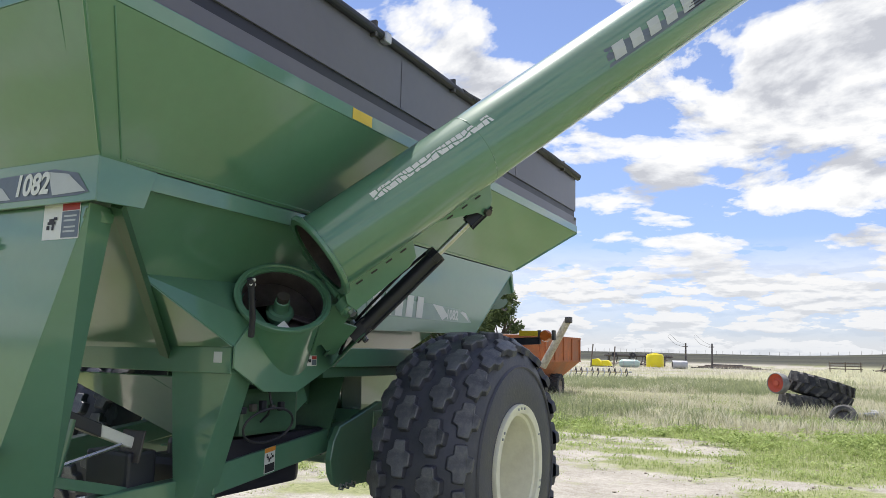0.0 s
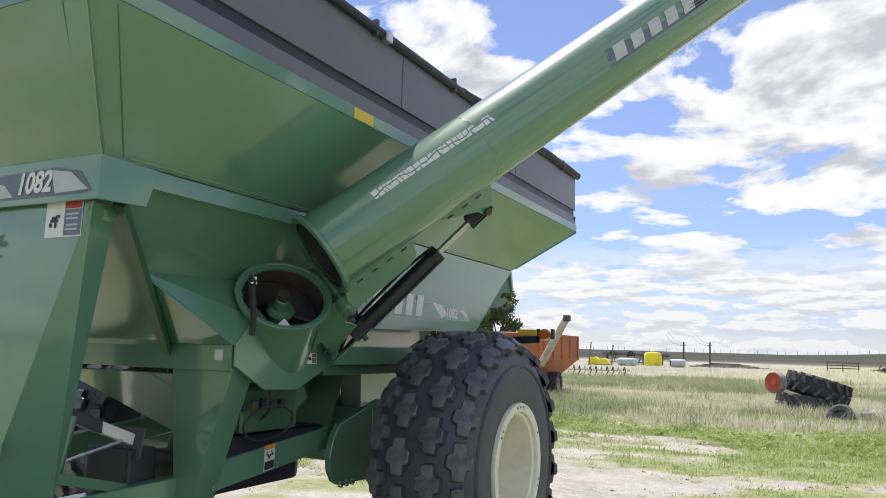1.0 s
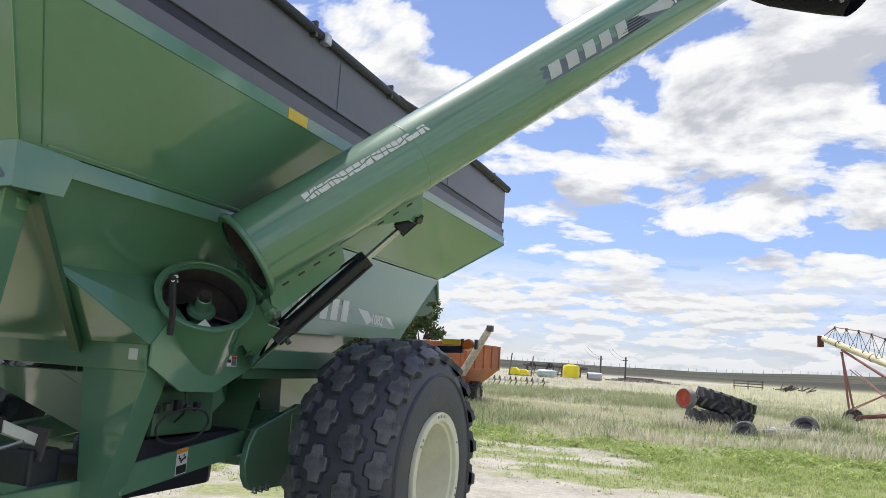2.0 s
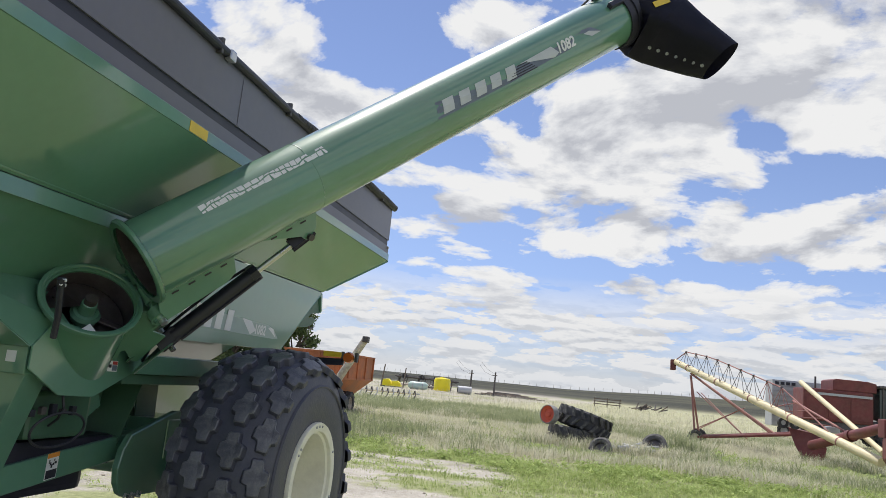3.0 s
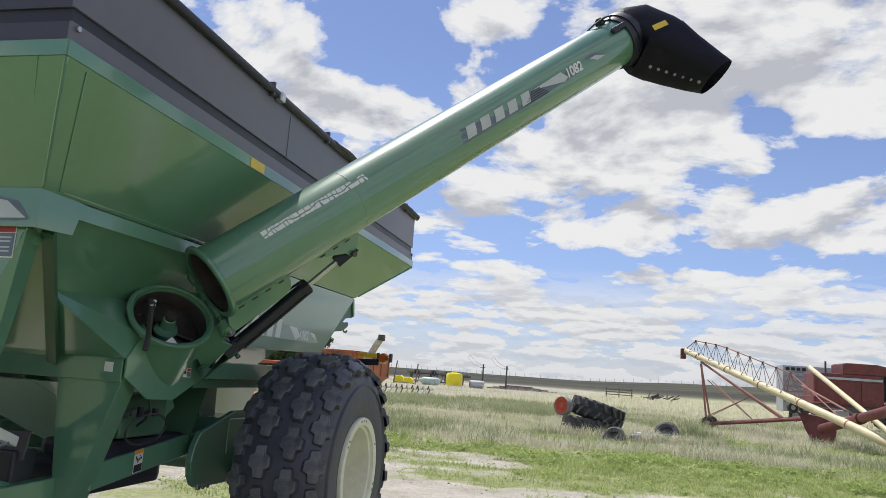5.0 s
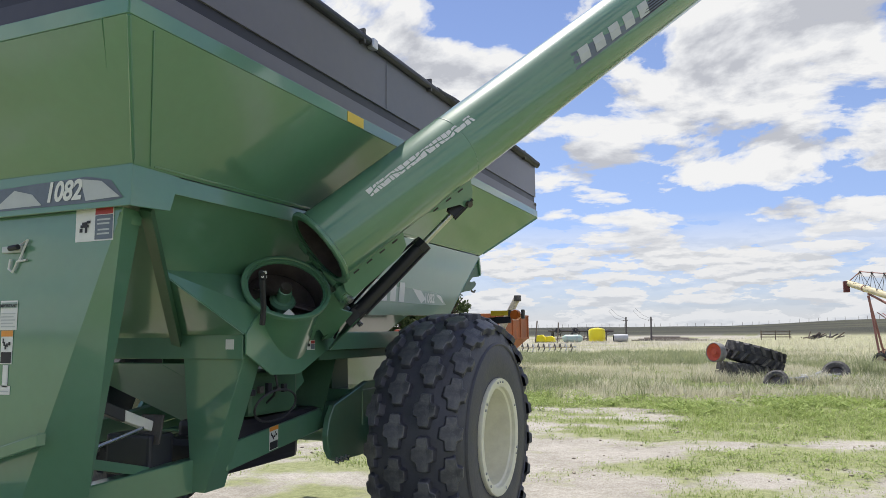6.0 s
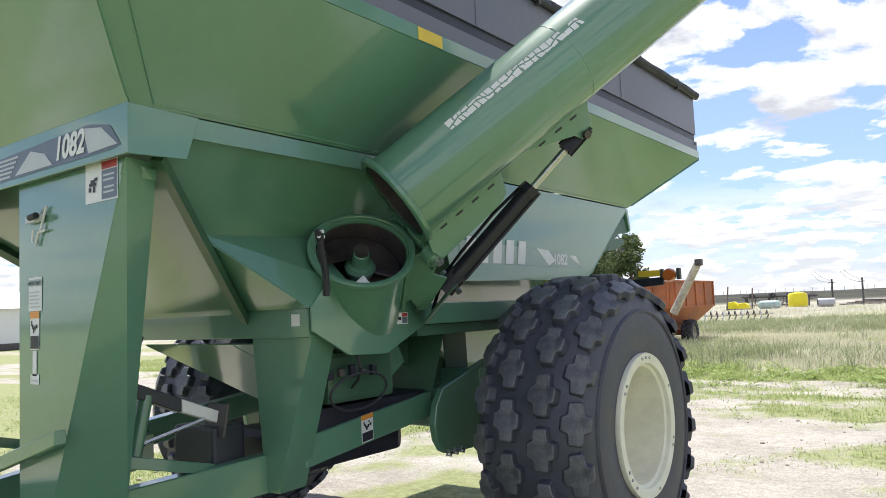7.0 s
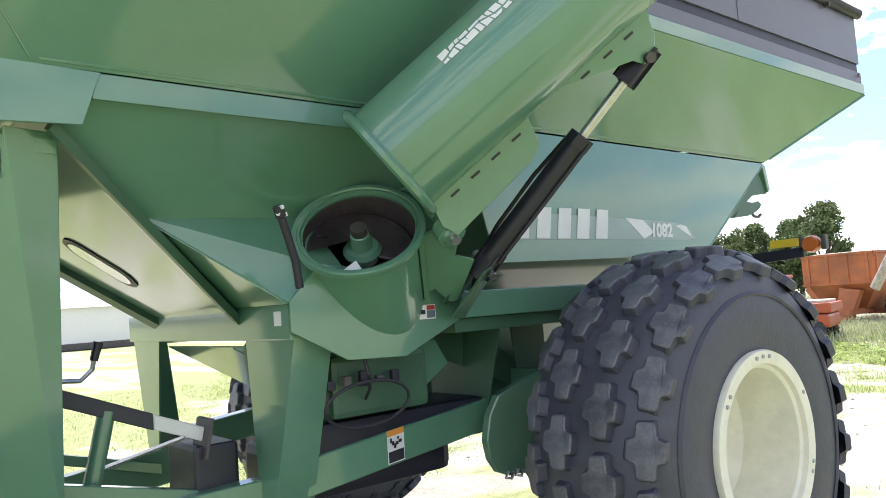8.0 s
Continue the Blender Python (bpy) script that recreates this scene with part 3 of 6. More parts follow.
# front posts with folded flange
for mk, s in ((lambda p: Vector(p), 1), (far, -1)):
    p = part("front_post", prism(bm_new(), [mk((-1.82, -2.868, 2.36)), mk((-0.905, -2.868, 2.36)), mk((-1.50, -2.868, 0.93)), mk((-1.80, -2.868, 0.93))], (0, 0.010, 0), 0.002), GREEN, cart)
    if s == 1:
        post = p
    part("post_flange", prism(bm_new(), [mk((-0.905, -2.866, 2.36)), mk((-0.955, -2.70, 2.36)), mk((-1.30, -2.64, 0.93)), mk((-1.50, -2.866, 0.93))], (-0.010 * s, 0.002, 0), 0.002), GREEN, cart)
    part("post_cap", prism(bm_new(), [mk((-0.925, -2.872, 2.335)), mk((-0.955, -2.70, 2.335)), mk((-0.965, -2.70, 2.29)), mk((-0.94, -2.872, 2.29))], (0.006 * s, -0.004, 0)), GREEN, cart)

# chassis: side beams, tongue, axle
for mk, s in ((lambda p: Vector(p), 1), (far, -1)):
    part("chassis_beam", prism(bm_new(), [mk((-1.195, -1.70, 0.90)), mk((-1.195, -0.35, 1.06)), mk((-1.195, -0.35, 1.215)), mk((-1.195, -1.70, 1.065))], (-0.10 * s, 0, 0), 0.006), GREEN, cart)
    part("tongue_beam", prism(bm_new(), [mk((-1.30, -1.70, 0.80)), mk((-1.30, -1.70, 1.00)), mk((-1.90, -4.6, 0.80)), mk((-1.90, -4.6, 0.62))], (-0.09 * s, 0, 0), 0.006), GREEN, cart)
    part("cross_brace", prism(bm_new(), [mk((-1.36, -2.66, 1.13)), mk((-1.36, -2.66, 1.075)), mk((-1.47, -1.90, 0.875)), mk((-1.47, -1.90, 0.93))], (-0.06 * s, 0, 0), 0.003), GREEN, cart)
    gus = [(-0.66, 1.215), (-0.15, 1.36), (0.5, 1.36), (0.5, 0.80), (-0.30, 0.795), (-0.62, 0.80), (-0.69, 0.83), (-0.74, 0.90), (-0.76, 1.00), (-0.73, 1.12)]
    part("axle_plate", prism(bm_new(), [mk((-1.06, y, z)) for y, z in gus], (-0.05 * s, 0, 0), 0.006), GREEN, cart)
    for k in range(3):
        y = -0.64 + 0.07 * k
        part("chain_link", pipe(bm_new(), [mk((-1.05, y, 0.83)), mk((-1.05, y - 0.02, 0.80)), mk((-1.05, y + 0.02, 0.79)), mk((-1.05, y + 0.035, 0.82))], 0.009, 6), STEEL, cart)
part("hitch", box(bm_new(), (XC - 0.12, -4.9, 0.60), (XC + 0.12, -4.5, 0.82), 0.02), GREEN, cart)
part("tongue_brace", prism(bm_new(), [(-1.30, -2.955, 1.285), (-1.30, -2.955, 1.225), (-2.2, -2.955, 0.97), (-2.2, -2.955, 1.03)], (0, 0.05, 0), 0.004), GREEN, cart)
part("axle", rod(bm_new(), (-0.95, 0, 0.95), (2 * XC + 0.95, 0, 0.95), 0.11, n=20), GREEN, cart, "", True)
part("axle_beam", box(bm_new(), (2 * XC + 1.05, -0.25, 1.02), (-1.05, 0.25, 1.30), 0.01), GREEN, cart)
# gearbox and drive under the hopper, coloured dark for the deep shade there
part("gearbox", box(bm_new(), (-1.42, -1.60, 1.22), (-1.12, -1.06, 1.50), 0.03), SHADED_GREEN, cart)
part("drive_guard", box(bm_new(), (-1.64, -1.66, 1.0), (-1.22, -0.6, 1.2), 0.04), BLACK, cart, "black box for driveline guard and the dark around it")
part("gearbox_cover", prism(bm_new(), [(-1.18, -1.14, 1.54), (-1.18, -0.95, 1.52), (-1.18, -0.88, 1.40), (-1.18, -1.10, 1.26), (-1.18, -1.16, 1.30)], (-0.05, 0, 0), 0.004), GREEN, cart)
part("drive_shield", box(bm_new(), (-1.75, -1.75, 0.86), (-1.24, -0.85, 1.10), 0.05), BLACK, cart, "black box for driveline shield and the dark under the hopper")
part("hose", pipe(bm_new(), [(-0.99, -1.51, 1.50), (-0.975, -1.50, 1.42), (-1.03, -1.46, 1.35), (-1.10, -1.44, 1.30)], 0.008, 6), INK, cart)


def loop(c, ry, rz, tilt, r, n=40):
    return [Vector((c[0] + tilt * math.sin(math.tau * k / n), c[1] + ry * math.cos(math.tau * k / n), c[2] + rz * math.sin(math.tau * k / n))) for k in range(n + 1)]


part("hose_loop", pipe(bm_new(), loop((-0.985, -1.50, 1.292), 0.215, 0.10, 0.03, 0.011), 0.0075, 8), INK, cart, "coiled black hydraulic hose", True)
for k in range(5):
    y = -1.66 + 0.085 * k
    part("hose_fitting", box(bm_new(), (-1.08, y, 1.36 + 0.01 * (k % 2)), (-1.05, y + 0.04, 1.40 + 0.015 * (k % 3)), 0.006), (BLACK, DARK_STEEL)[k % 2], cart)

# parking jack stowed between the posts
jack = part("jack", prism(bm_new(), [(-1.47, -2.62, 1.405), (-1.47, -2.62, 1.475), (-1.47, -2.255, 1.325), (-1.47, -2.255, 1.255)], (-0.06, 0, 0), 0.004), PLASTIC, cart, "dark jack tube with white end")
part("jack_sleeve", prism(bm_new(), [(-1.468, -2.255, 1.258), (-1.468, -2.255, 1.322), (-1.468, -2.03, 1.232), (-1.468, -2.03, 1.168)], (-0.056, 0, 0), 0.004), WHITE, jack)
part("foot_plate", prism(bm_new(), [(-1.40, -2.035, 1.27), (-1.40, -2.02, 1.275), (-1.40, -2.055, 1.11), (-1.40, -2.07, 1.105)], (-0.17, 0, 0), 0.002), DARK_STEEL, jack)
part("jack_post", rod(bm_new(), (-1.50, -2.50, 1.05), (-1.50, -2.43, 1.36), 0.035, n=14), GREEN, jack, "", True)
part("jack_crank", pipe(bm_new(), [(-1.52, -2.66, 1.50), (-1.52, -2.52, 1.49), (-1.52, -2.475, 1.53), (-1.52, -2.46, 1.60)], 0.010, 8), STEEL, jack)
part("crank_grip", rod(bm_new(), (-1.52, -2.468, 1.565), (-1.52, -2.448, 1.64), 0.016, 0.020, n=12), BLACK, jack)
part("tie_rod", pipe(bm_new(), [(-1.50, -2.46, 1.13), (-1.45, -2.14, 1.21)], 0.010, 6), STEEL, jack)
part("hose_bucket", box(bm_new(), (-1.78, -2.10, 0.92), (-1.44, -1.90, 1.16), 0.02), PLASTIC, cart, "dark plastic tool box")

# rear marker arm with reflector and amber lamp
arm = part("marker_arm", prism(bm_new(), [(-0.83, 1.04, 1.79), (-0.83, 1.04, 1.86), (-0.225, 1.04, 1.885), (-0.225, 1.04, 1.825)], (0, 0.03, 0), 0.004), BLACK, cart, "black marker lamp arm")
part("arm_reflector", box(bm_new(), (-0.415, 1.032, 1.892), (-0.245, 1.038, 1.938), 0.002), YELLOW, arm, "yellow reflector")
part("lamp_bracket", box(bm_new(), (-0.25, 1.04, 1.86), (-0.225, 1.07, 1.945), 0.004), DARK_STEEL, arm)
part("amber_lamp", lathe(bm_new(), [(0, 0.001), (0, 0.043), (0.02, 0.050), (0.05, 0.050), (0.055, 0.03), (0.055, 0.001)], (-0.183, 1.03, 1.897), (0, 1, 0), 24), AMBER, arm, "round amber lamp", True)
part("lamp_guard", box(bm_new(), (-0.125, 1.04, 1.86), (-0.095, 1.08, 1.945), 0.008), DARK_STEEL, arm)

# ---- wheels ----
TY = Vector((-0.362, 0, 0.95))      # middle of the tyre
T_R, T_W = 0.905, 0.735


def tyre_profile():
    h = T_W / 2
    return [(-h * 0.94, 0.43), (-h * 0.985, 0.50), (-h, 0.60), (-h * 0.985, 0.69), (-h * 0.94, 0.77), (-h * 0.84, 0.84), (-h * 0.66, 0.880), (-h * 0.36, 0.899), (0, T_R), (h * 0.36, 0.899), (h * 0.66, 0.880), (h * 0.84, 0.84), (h * 0.94, 0.77), (h * 0.985, 0.69), (h, 0.60), (h * 0.985, 0.50), (h * 0.94, 0.43)]


def plus_lug(w, l, h, taper=0.82):
    """A cross-shaped tread lug, lying in x (across) and y (along), rising in z and bent to the tyre."""
    a, b = w / 2, l / 2
    c, d = w * 0.225, l * 0.175
    out = [(-c, -b), (c, -b), (c * 1.15, -d * 1.3), (a * 0.93, -d), (a, d * 0.9), (c * 1.15, d * 1.3), (c, b), (-c, b), (-c * 1.15, d * 1.3), (-a * 0.93, d), (-a, -d * 0.9), (-c * 1.15, -d * 1.3)]
    cut = []
    for (x0, y0), (x1, y1) in zip(out, out[1:] + out[:1]):
        cut += [(x0 * 0.87 + x1 * 0.13, y0 * 0.87 + y1 * 0.13), (x0 * 0.13 + x1 * 0.87, y0 * 0.13 + y1 * 0.87)]
    bm = bm_new()
    lift = lambda y: -(y * y) / (2 * T_R)
    lo = [bm.verts.new((x * 1.04, y * 1.03, -0.02 + lift(y))) for x, y in cut]
    mid = [bm.verts.new((x * (taper + 0.06), y * 0.95, h * 0.82 + lift(y))) for x, y in cut]
    hi = [bm.verts.new((x * (taper - 0.02), y * 0.89, h + lift(y))) for x, y in cut]
    n = len(cut)
    for i in range(n):
        # sides in plain tyre rubber, darker than the dusty tops to deepen their shade
        bm.faces.new((lo[i], lo[(i + 1) % n], mid[(i + 1) % n], mid[i])).material_index = 1
        bm.faces.new((mid[i], mid[(i + 1) % n], hi[(i + 1) % n], hi[i]))
    bm.faces.new(hi)
    bmesh.ops.recalc_face_normals(bm, faces=bm.faces)
    return bm


def mesh_of(name, bm, mat):
    me = bpy.data.meshes.new(name)
    bm.to_mesh(me)
    bm.free()
    me.materials.append(mat)
    me.materials.append(RUBBER)
    return me


LUG = mesh_of("lug", plus_lug(0.182, 0.240, 0.043, 0.86), LUG_RUBBER)
LOW_LUG = mesh_of("lug", plus_lug(0.178, 0.236, 0.026, 0.85), LUG_RUBBER)
SHOULDER = mesh_of("shoulder_lug", plus_lug(0.10, 0.18, 0.004, 0.9), RUBBER)


def wheel(cx, side):
    """side: +1 with its outer face towards +x."""
    c = Vector((cx, 0, 0.95))
    ty = part("tyre", lathe(bm_new(), tyre_profile(), c, (1, 0, 0), 96), RUBBER, cart, "wide black flotation tyre with cross-shaped lugs", True)
    part("sidewall_rib", lathe(bm_new(), [(0.366 * side, 0.69), (0.374 * side, 0.70), (0.360 * side, 0.712)], c, (1, 0, 0), 72), RUBBER, ty, "", True)
    for col, (dx, off) in enumerate(((-0.355, 0.5), (-0.265, 0.0), (-0.075, 0.5), (0.135, 0.0), (0.305, 0.5), (0.355, 0.0))):
        edge = abs(dx) > 0.33
        if dx * side > 0.33:
            continue
        for k in range(20):
            th = radians((k + off) * 18 - 0.7)
            rad = (0.846 if dx > 0.3 else 0.872) if abs(dx) > 0.2 else T_R - 0.004
            if edge:
                rad = 0.752
            out = Vector((0, -math.cos(th), math.sin(th)))
            lean = (dx / abs(dx) * 2.4) if edge else (dx * 1.9 if abs(dx) > 0.2 else dx * 0.4)
            zax = (out + Vector((lean, 0, 0))).normalized()
            yax = Vector((0, math.sin(th), math.cos(th)))
            xax = yax.cross(zax)
            ob = hang("lug", SHOULDER if edge else (LOW_LUG if abs(dx) > 0.2 else LUG), ty)
            m = Matrix((xax, yax, zax)).transposed().to_4x4()
            m.translation = c + Vector((dx, 0, 0)) + out * rad
            ob.matrix_basis = m
    s = side
    prof = [(a + 0.032, r) for a, r in [(0.30, 0.436), (0.330, 0.442), (0.345, 0.436), (0.346, 0.384), (0.340, 0.376), (0.315, 0.374), (0.305, 0.356), (0.20, 0.356), (0.10, 0.352), (0.02, 0.346), (-0.03, 0.30), (-0.045, 0.20), (-0.03, 0.14), (0.01, 0.13), (0.02, 0.001)]]
    rim = part("rim", lathe(bm_new(), [(a * s, r) for a, r in prof], c, (1, 0, 0), 72), CREAM, cart, "cream painted steel rim", True)
    part("rim_back", lathe(bm_new(), [(-0.02 * s, 0.34), (-0.33 * s, 0.40), (-0.36 * s, 0.45)], c, (1, 0, 0), 48), CREAM, rim, "", True)
    for k in range(10):
        a = math.tau * k / 10
        part("wheel_nut", bolts(bm_new(), [c + Vector((-0.045 * s, math.cos(a) * 0.24, math.sin(a) * 0.24))], (s, 0, 0), 0.016, 0.03), STEEL, rim)
    for a in (-0.14, 0.0, 0.14, 1.05, 1.9, 2.02, 2.9, 3.8, 4.0, 4.15, 5.3, 5.42):
        part("rim_bolt", bolts(bm_new(), [c + Vector((0.376 * s, math.sin(a) * 0.410, math.cos(a) * 0.410))], (s, 0, 0), 0.010, 0.008), GALV, rim)
    bm = bm_new()
    for k in range(9):
        a0, a1 = -0.30 + k * 0.062, -0.30 + (k + 1) * 0.062
        w0, w1 = 0.16 * math.sin(math.pi * k / 9) + 0.01, 0.16 * math.sin(math.pi * (k + 1) / 9) + 0.01
        q = [c + Vector((xx * s, math.sin(a) * 0.352, -math.cos(a) * 0.352)) for a, xx in ((a0, 0.08), (a1, 0.08), (a1, 0.08 + w1), (a0, 0.08 + w0))]
        bm.faces.new([bm.verts.new(p) for p in q])
    part("dried_mud", bm, MUD, rim, "dried mud in the rim")
    part("valve", rod(bm_new(), c + Vector((0.28 * s, 0.35, -0.15)), c + Vector((0.35 * s, 0.355, -0.155)), 0.012, n=8), STEEL, rim)


wheel(TY.x, 1)
wheel(2 * XC - TY.x, -1)

# ---- auger ----
AX = Vector((0.565, -0.478, 0.673)).normalized()      # axis of the fixed lower tube
BASE = Vector((-0.855, -1.586, 2.044))
HA = Vector((-0.702, 0.057, 0.710)).normalized()      # hinge pin, between the two tubes
HEND = Vector((-0.601, -1.307, 2.004))                # its outer end
AY = (HEND - BASE - AX * (HEND - BASE).dot(AX)).normalized()    # from the base's middle to the hinge
TB = Vector((-0.6013, -1.5564, 2.2914))               # foot of the folding tube, its axis and two directions across it
TD = Vector((0.5539, 0.5607, 0.6155)).normalized()
TE = Vector((-0.3641, 0.8279, -0.4266))
TE = (TE - TD * TE.dot(TD)).normalized()
TW = TD.cross(TE)
TU = (TE * 0.838 - TW * 0.545).normalized()           # from the tube's axis towards hinge and cylinder
TV = TD.cross(TU)
T_L, T_RAD = 4.60, 0.2344


def at(s, e, w):
    """A place by the folding tube: along it, and by its two cross directions."""
    return TB + TD * s + TE * e + TW * w


def fin(s, r, v=0.0):
    return TB + TD * s + TU * r + TV * v


base = part("auger_base_tube", lathe(bm_new(), [(-0.50, 0.243), (-0.02, 0.245), (-0.02, 0.238), (-0.50, 0.236)], BASE, AX, 64), GREEN, cart, "short green lower auger tube", True)
part("base_flange", lathe(bm_new(), [(-0.040, 0.244), (-0.040, 0.262), (-0.030, 0.278), (-0.010, 0.284), (0.002, 0.281), (0.004, 0.274), (0.002, 0.262), (-0.004, 0.258), (-0.004, 0.248), (-0.040, 0.238)], BASE, AX, 64), GREEN, base, "", True)
part("base_inside", lathe(bm_new(), [(-0.03, 0.2365), (-0.45, 0.2355), (-0.45, 0.001)], BASE, AX, 40), WORN_INSIDE, base, "dark worn inside of the tube", True)


def flighting(centre, d, length, r, turns, r0=0.035, start=0.0):
    bm = bm_new()
    d, a, b = frame_of(d)
    n = int(28 * turns)
    rows = []
    for k in range(n + 1):
        f = k / n
        an = start + math.tau * turns * f
        o = a * math.cos(an) + b * math.sin(an)
        p = Vector(centre) + d * length * f
        rows.append((bm.verts.new(p + o * r0), bm.verts.new(p + o * r)))
    for k in range(n):
        bm.faces.new((rows[k][0], rows[k + 1][0], rows[k + 1][1], rows[k][1]))
    bmesh.ops.solidify(bm, geom=bm.faces, thickness=0.008)
    return bm


part("flighting", flighting(BASE - AX * 0.26, AX, 0.20, 0.226, 0.95, 0.035, 0.6), FLIGHT, base, "worn steel screw flighting", True)
part("drive_shaft", rod(bm_new(), BASE - AX * 0.42, BASE + AX * 0.0, 0.036, n=16), DARK_STEEL, base, "", True)
part("shaft_knuckle", lathe(bm_new(), [(-0.09, 0.001), (-0.09, 0.075), (-0.05, 0.085), (-0.03, 0.07), (-0.03, 0.048), (0.02, 0.045), (0.04, 0.042), (0.05, 0.025), (0.05, 0.001)], BASE - AX * 0.08, AX, 24), GREEN, base, "worn green drive coupling", True)
for a in (-0.25, 1.9):
    o = AY * math.cos(a) + AX.cross(AY) * math.sin(a)
    part("bearing_arm", prism(bm_new(), [BASE - AX * 0.15 + o * 0.05 - AX.cross(o) * 0.016, BASE - AX * 0.15 + o * 0.235 - AX.cross(o) * 0.022, BASE - AX * 0.15 + o * 0.235 + AX.cross(o) * 0.022, BASE - AX * 0.15 + o * 0.05 + AX.cross(o) * 0.016], AX * 0.016, 0.003), WORN_INSIDE, base)
part("clevis_guide", prism(bm_new(), [BASE - AX * 0.05 - AX.cross(AY) * 0.165 + AY * 0.01, BASE - AX * 0.05 - AX.cross(AY) * 0.235 + AY * 0.055, BASE - AX * 0.05 - AX.cross(AY) * 0.235 - AY * 0.045], AX * 0.02, 0.003), WHITE, base, "white painted guide inside the tube")
# hinge between the two tubes: bar, sleeves, boss and the fixed side's plate
hinge = part("hinge_bar", rod(bm_new(), HEND, HEND + HA * 0.62, 0.024, n=14), GREEN, cart, "", True)
for k0, k1 in ((0.08, 0.20), (0.24, 0.36), (0.40, 0.48), (0.53, 0.60)):
    part("hinge_sleeve", rod(bm_new(), HEND + HA * k0, HEND + HA * k1, 0.036, n=16), GREEN, hinge, "", True)
part("hinge_boss", lathe(bm_new(), [(-0.05, 0.001), (-0.05, 0.040), (-0.035, 0.046), (-0.035, 0.062), (0.03, 0.062), (0.03, 0.03)], HEND, HA, 24), GREEN, hinge, "", True)
part("hinge_pin", rod(bm_new(), HEND - HA * 0.075, HEND - HA * 0.04, 0.022, n=12), STEEL, hinge, "", True)
part("hinge_lug", prism(bm_new(), [HEND + AY * 0.02 + AX * 0.04, HEND + AY * 0.055, HEND + AY * 0.01 - AX * 0.13, HEND - AY * 0.045 - AX * 0.06], HA * 0.02, 0.003), GREEN, hinge)
arm_sr = ((-0.06, 0.242), (-0.02, 0.33), (0.02, 0.40), (-0.06, 0.425), (-0.17, 0.395), (-0.19, 0.483), (-0.45, 0.40), (-0.46, 0.36), (-0.37, 0.30), (-0.42, 0.242))
part("hinge_plate", prism(bm_new(), [BASE + AX * s + AY * r for s, r in arm_sr], HA * 0.014, 0.002), GREEN, cart)
part("hinge_plate", prism(bm_new(), [BASE + AX * s + AY * r + HA * 0.30 for s, r in arm_sr], HA * 0.014, 0.002), GREEN, cart)
part("lower_web", prism(bm_new(), [BASE + AX * s + AY * r for s, r in ((-0.03, 0.240), (-0.03, 0.262), (-0.46, 0.262), (-0.46, 0.240))], HA * -0.02, 0.002), GREEN, cart)

tube = part("auger_tube", lathe(bm_new(), [(-0.03, T_RAD - 0.010), (-0.03, T_RAD), (T_L, T_RAD), (T_L, T_RAD - 0.010), (-0.03, T_RAD - 0.010)], TB, TD, 96), GREEN, cart, "long green unloading auger tube", True)
part("tube_flange", lathe(bm_new(), [(-0.046, T_RAD - 0.011), (-0.048, T_RAD + 0.024), (-0.038, T_RAD + 0.034), (-0.020, T_RAD + 0.034), (-0.010, T_RAD + 0.022), (-0.006, T_RAD + 0.001)], TB, TD, 72), GREEN, tube, "", True)
part("tube_inside", lathe(bm_new(), [(-0.03, T_RAD - 0.0115), (1.6, T_RAD - 0.0115), (1.6, 0.001)], TB, TD, 40), WORN_INSIDE, tube, "dark worn inside of the tube", True)
part("tube_shaft", rod(bm_new(), at(0.05, 0, 0), at(1.5, 0, 0), 0.040, n=16), DARK_STEEL, tube, "", True)
part("shaft_coupling", lathe(bm_new(), [(0.0, 0.001), (0.0, 0.03), (0.04, 0.055), (0.10, 0.06), (0.12, 0.045), (0.12, 0.001)], at(0.03, 0, 0), TD, 20), STEEL, tube, "", True)
part("tube_flighting", flighting(at(0.16, 0, 0), TD, 1.3, 0.205, 2.4, 0.040, 1.0), FLIGHT, tube, "worn steel screw flighting", True)
for k in range(3):
    a = k * math.tau / 3 + 1.0
    o = TE * math.cos(a) + TW * math.sin(a)
    part("bearing_arm", rod(bm_new(), at(0.09, 0, 0) + o * 0.045, at(0.09, 0, 0) + o * (T_RAD - 0.012), 0.016, n=8), DARK_STEEL, tube)
# folded brackets along the tube: one for the hinge, one for the cylinder
for v in (-0.055, 0.055):
    part("hinge_bracket", prism(bm_new(), [fin(-0.02, 0.225, v), fin(-0.045, 0.33, v), fin(-0.02, 0.40, v), (fin(0.40, 0.375, v)), fin(0.47, 0.345, v), fin(0.50, 0.225, v)], TV * 0.010, 0.002), GREEN, tube)
    part("cylinder_bracket", prism(bm_new(), [fin(0.66, 0.222, v), fin(0.97, 0.345, v), fin(1.00, 0.395, v), fin(1.05, 0.395, v), fin(1.10, 0.33, v), fin(1.13, 0.222, v)], TV * 0.010, 0.002), GREEN, tube)
part("bracket_web", prism(bm_new(), [fin(0.0, 0.385, -0.05), fin(0.40, 0.362, -0.05), fin(0.40, 0.362, 0.06), fin(0.0, 0.385, 0.06)], TU * 0.008), GREEN, tube)
part("bracket_web", prism(bm_new(), [fin(1.062, 0.37, -0.05), fin(1.125, 0.24, -0.05), fin(1.125, 0.24, 0.06), fin(1.062, 0.37, 0.06)], TD * 0.008), GREEN, tube)
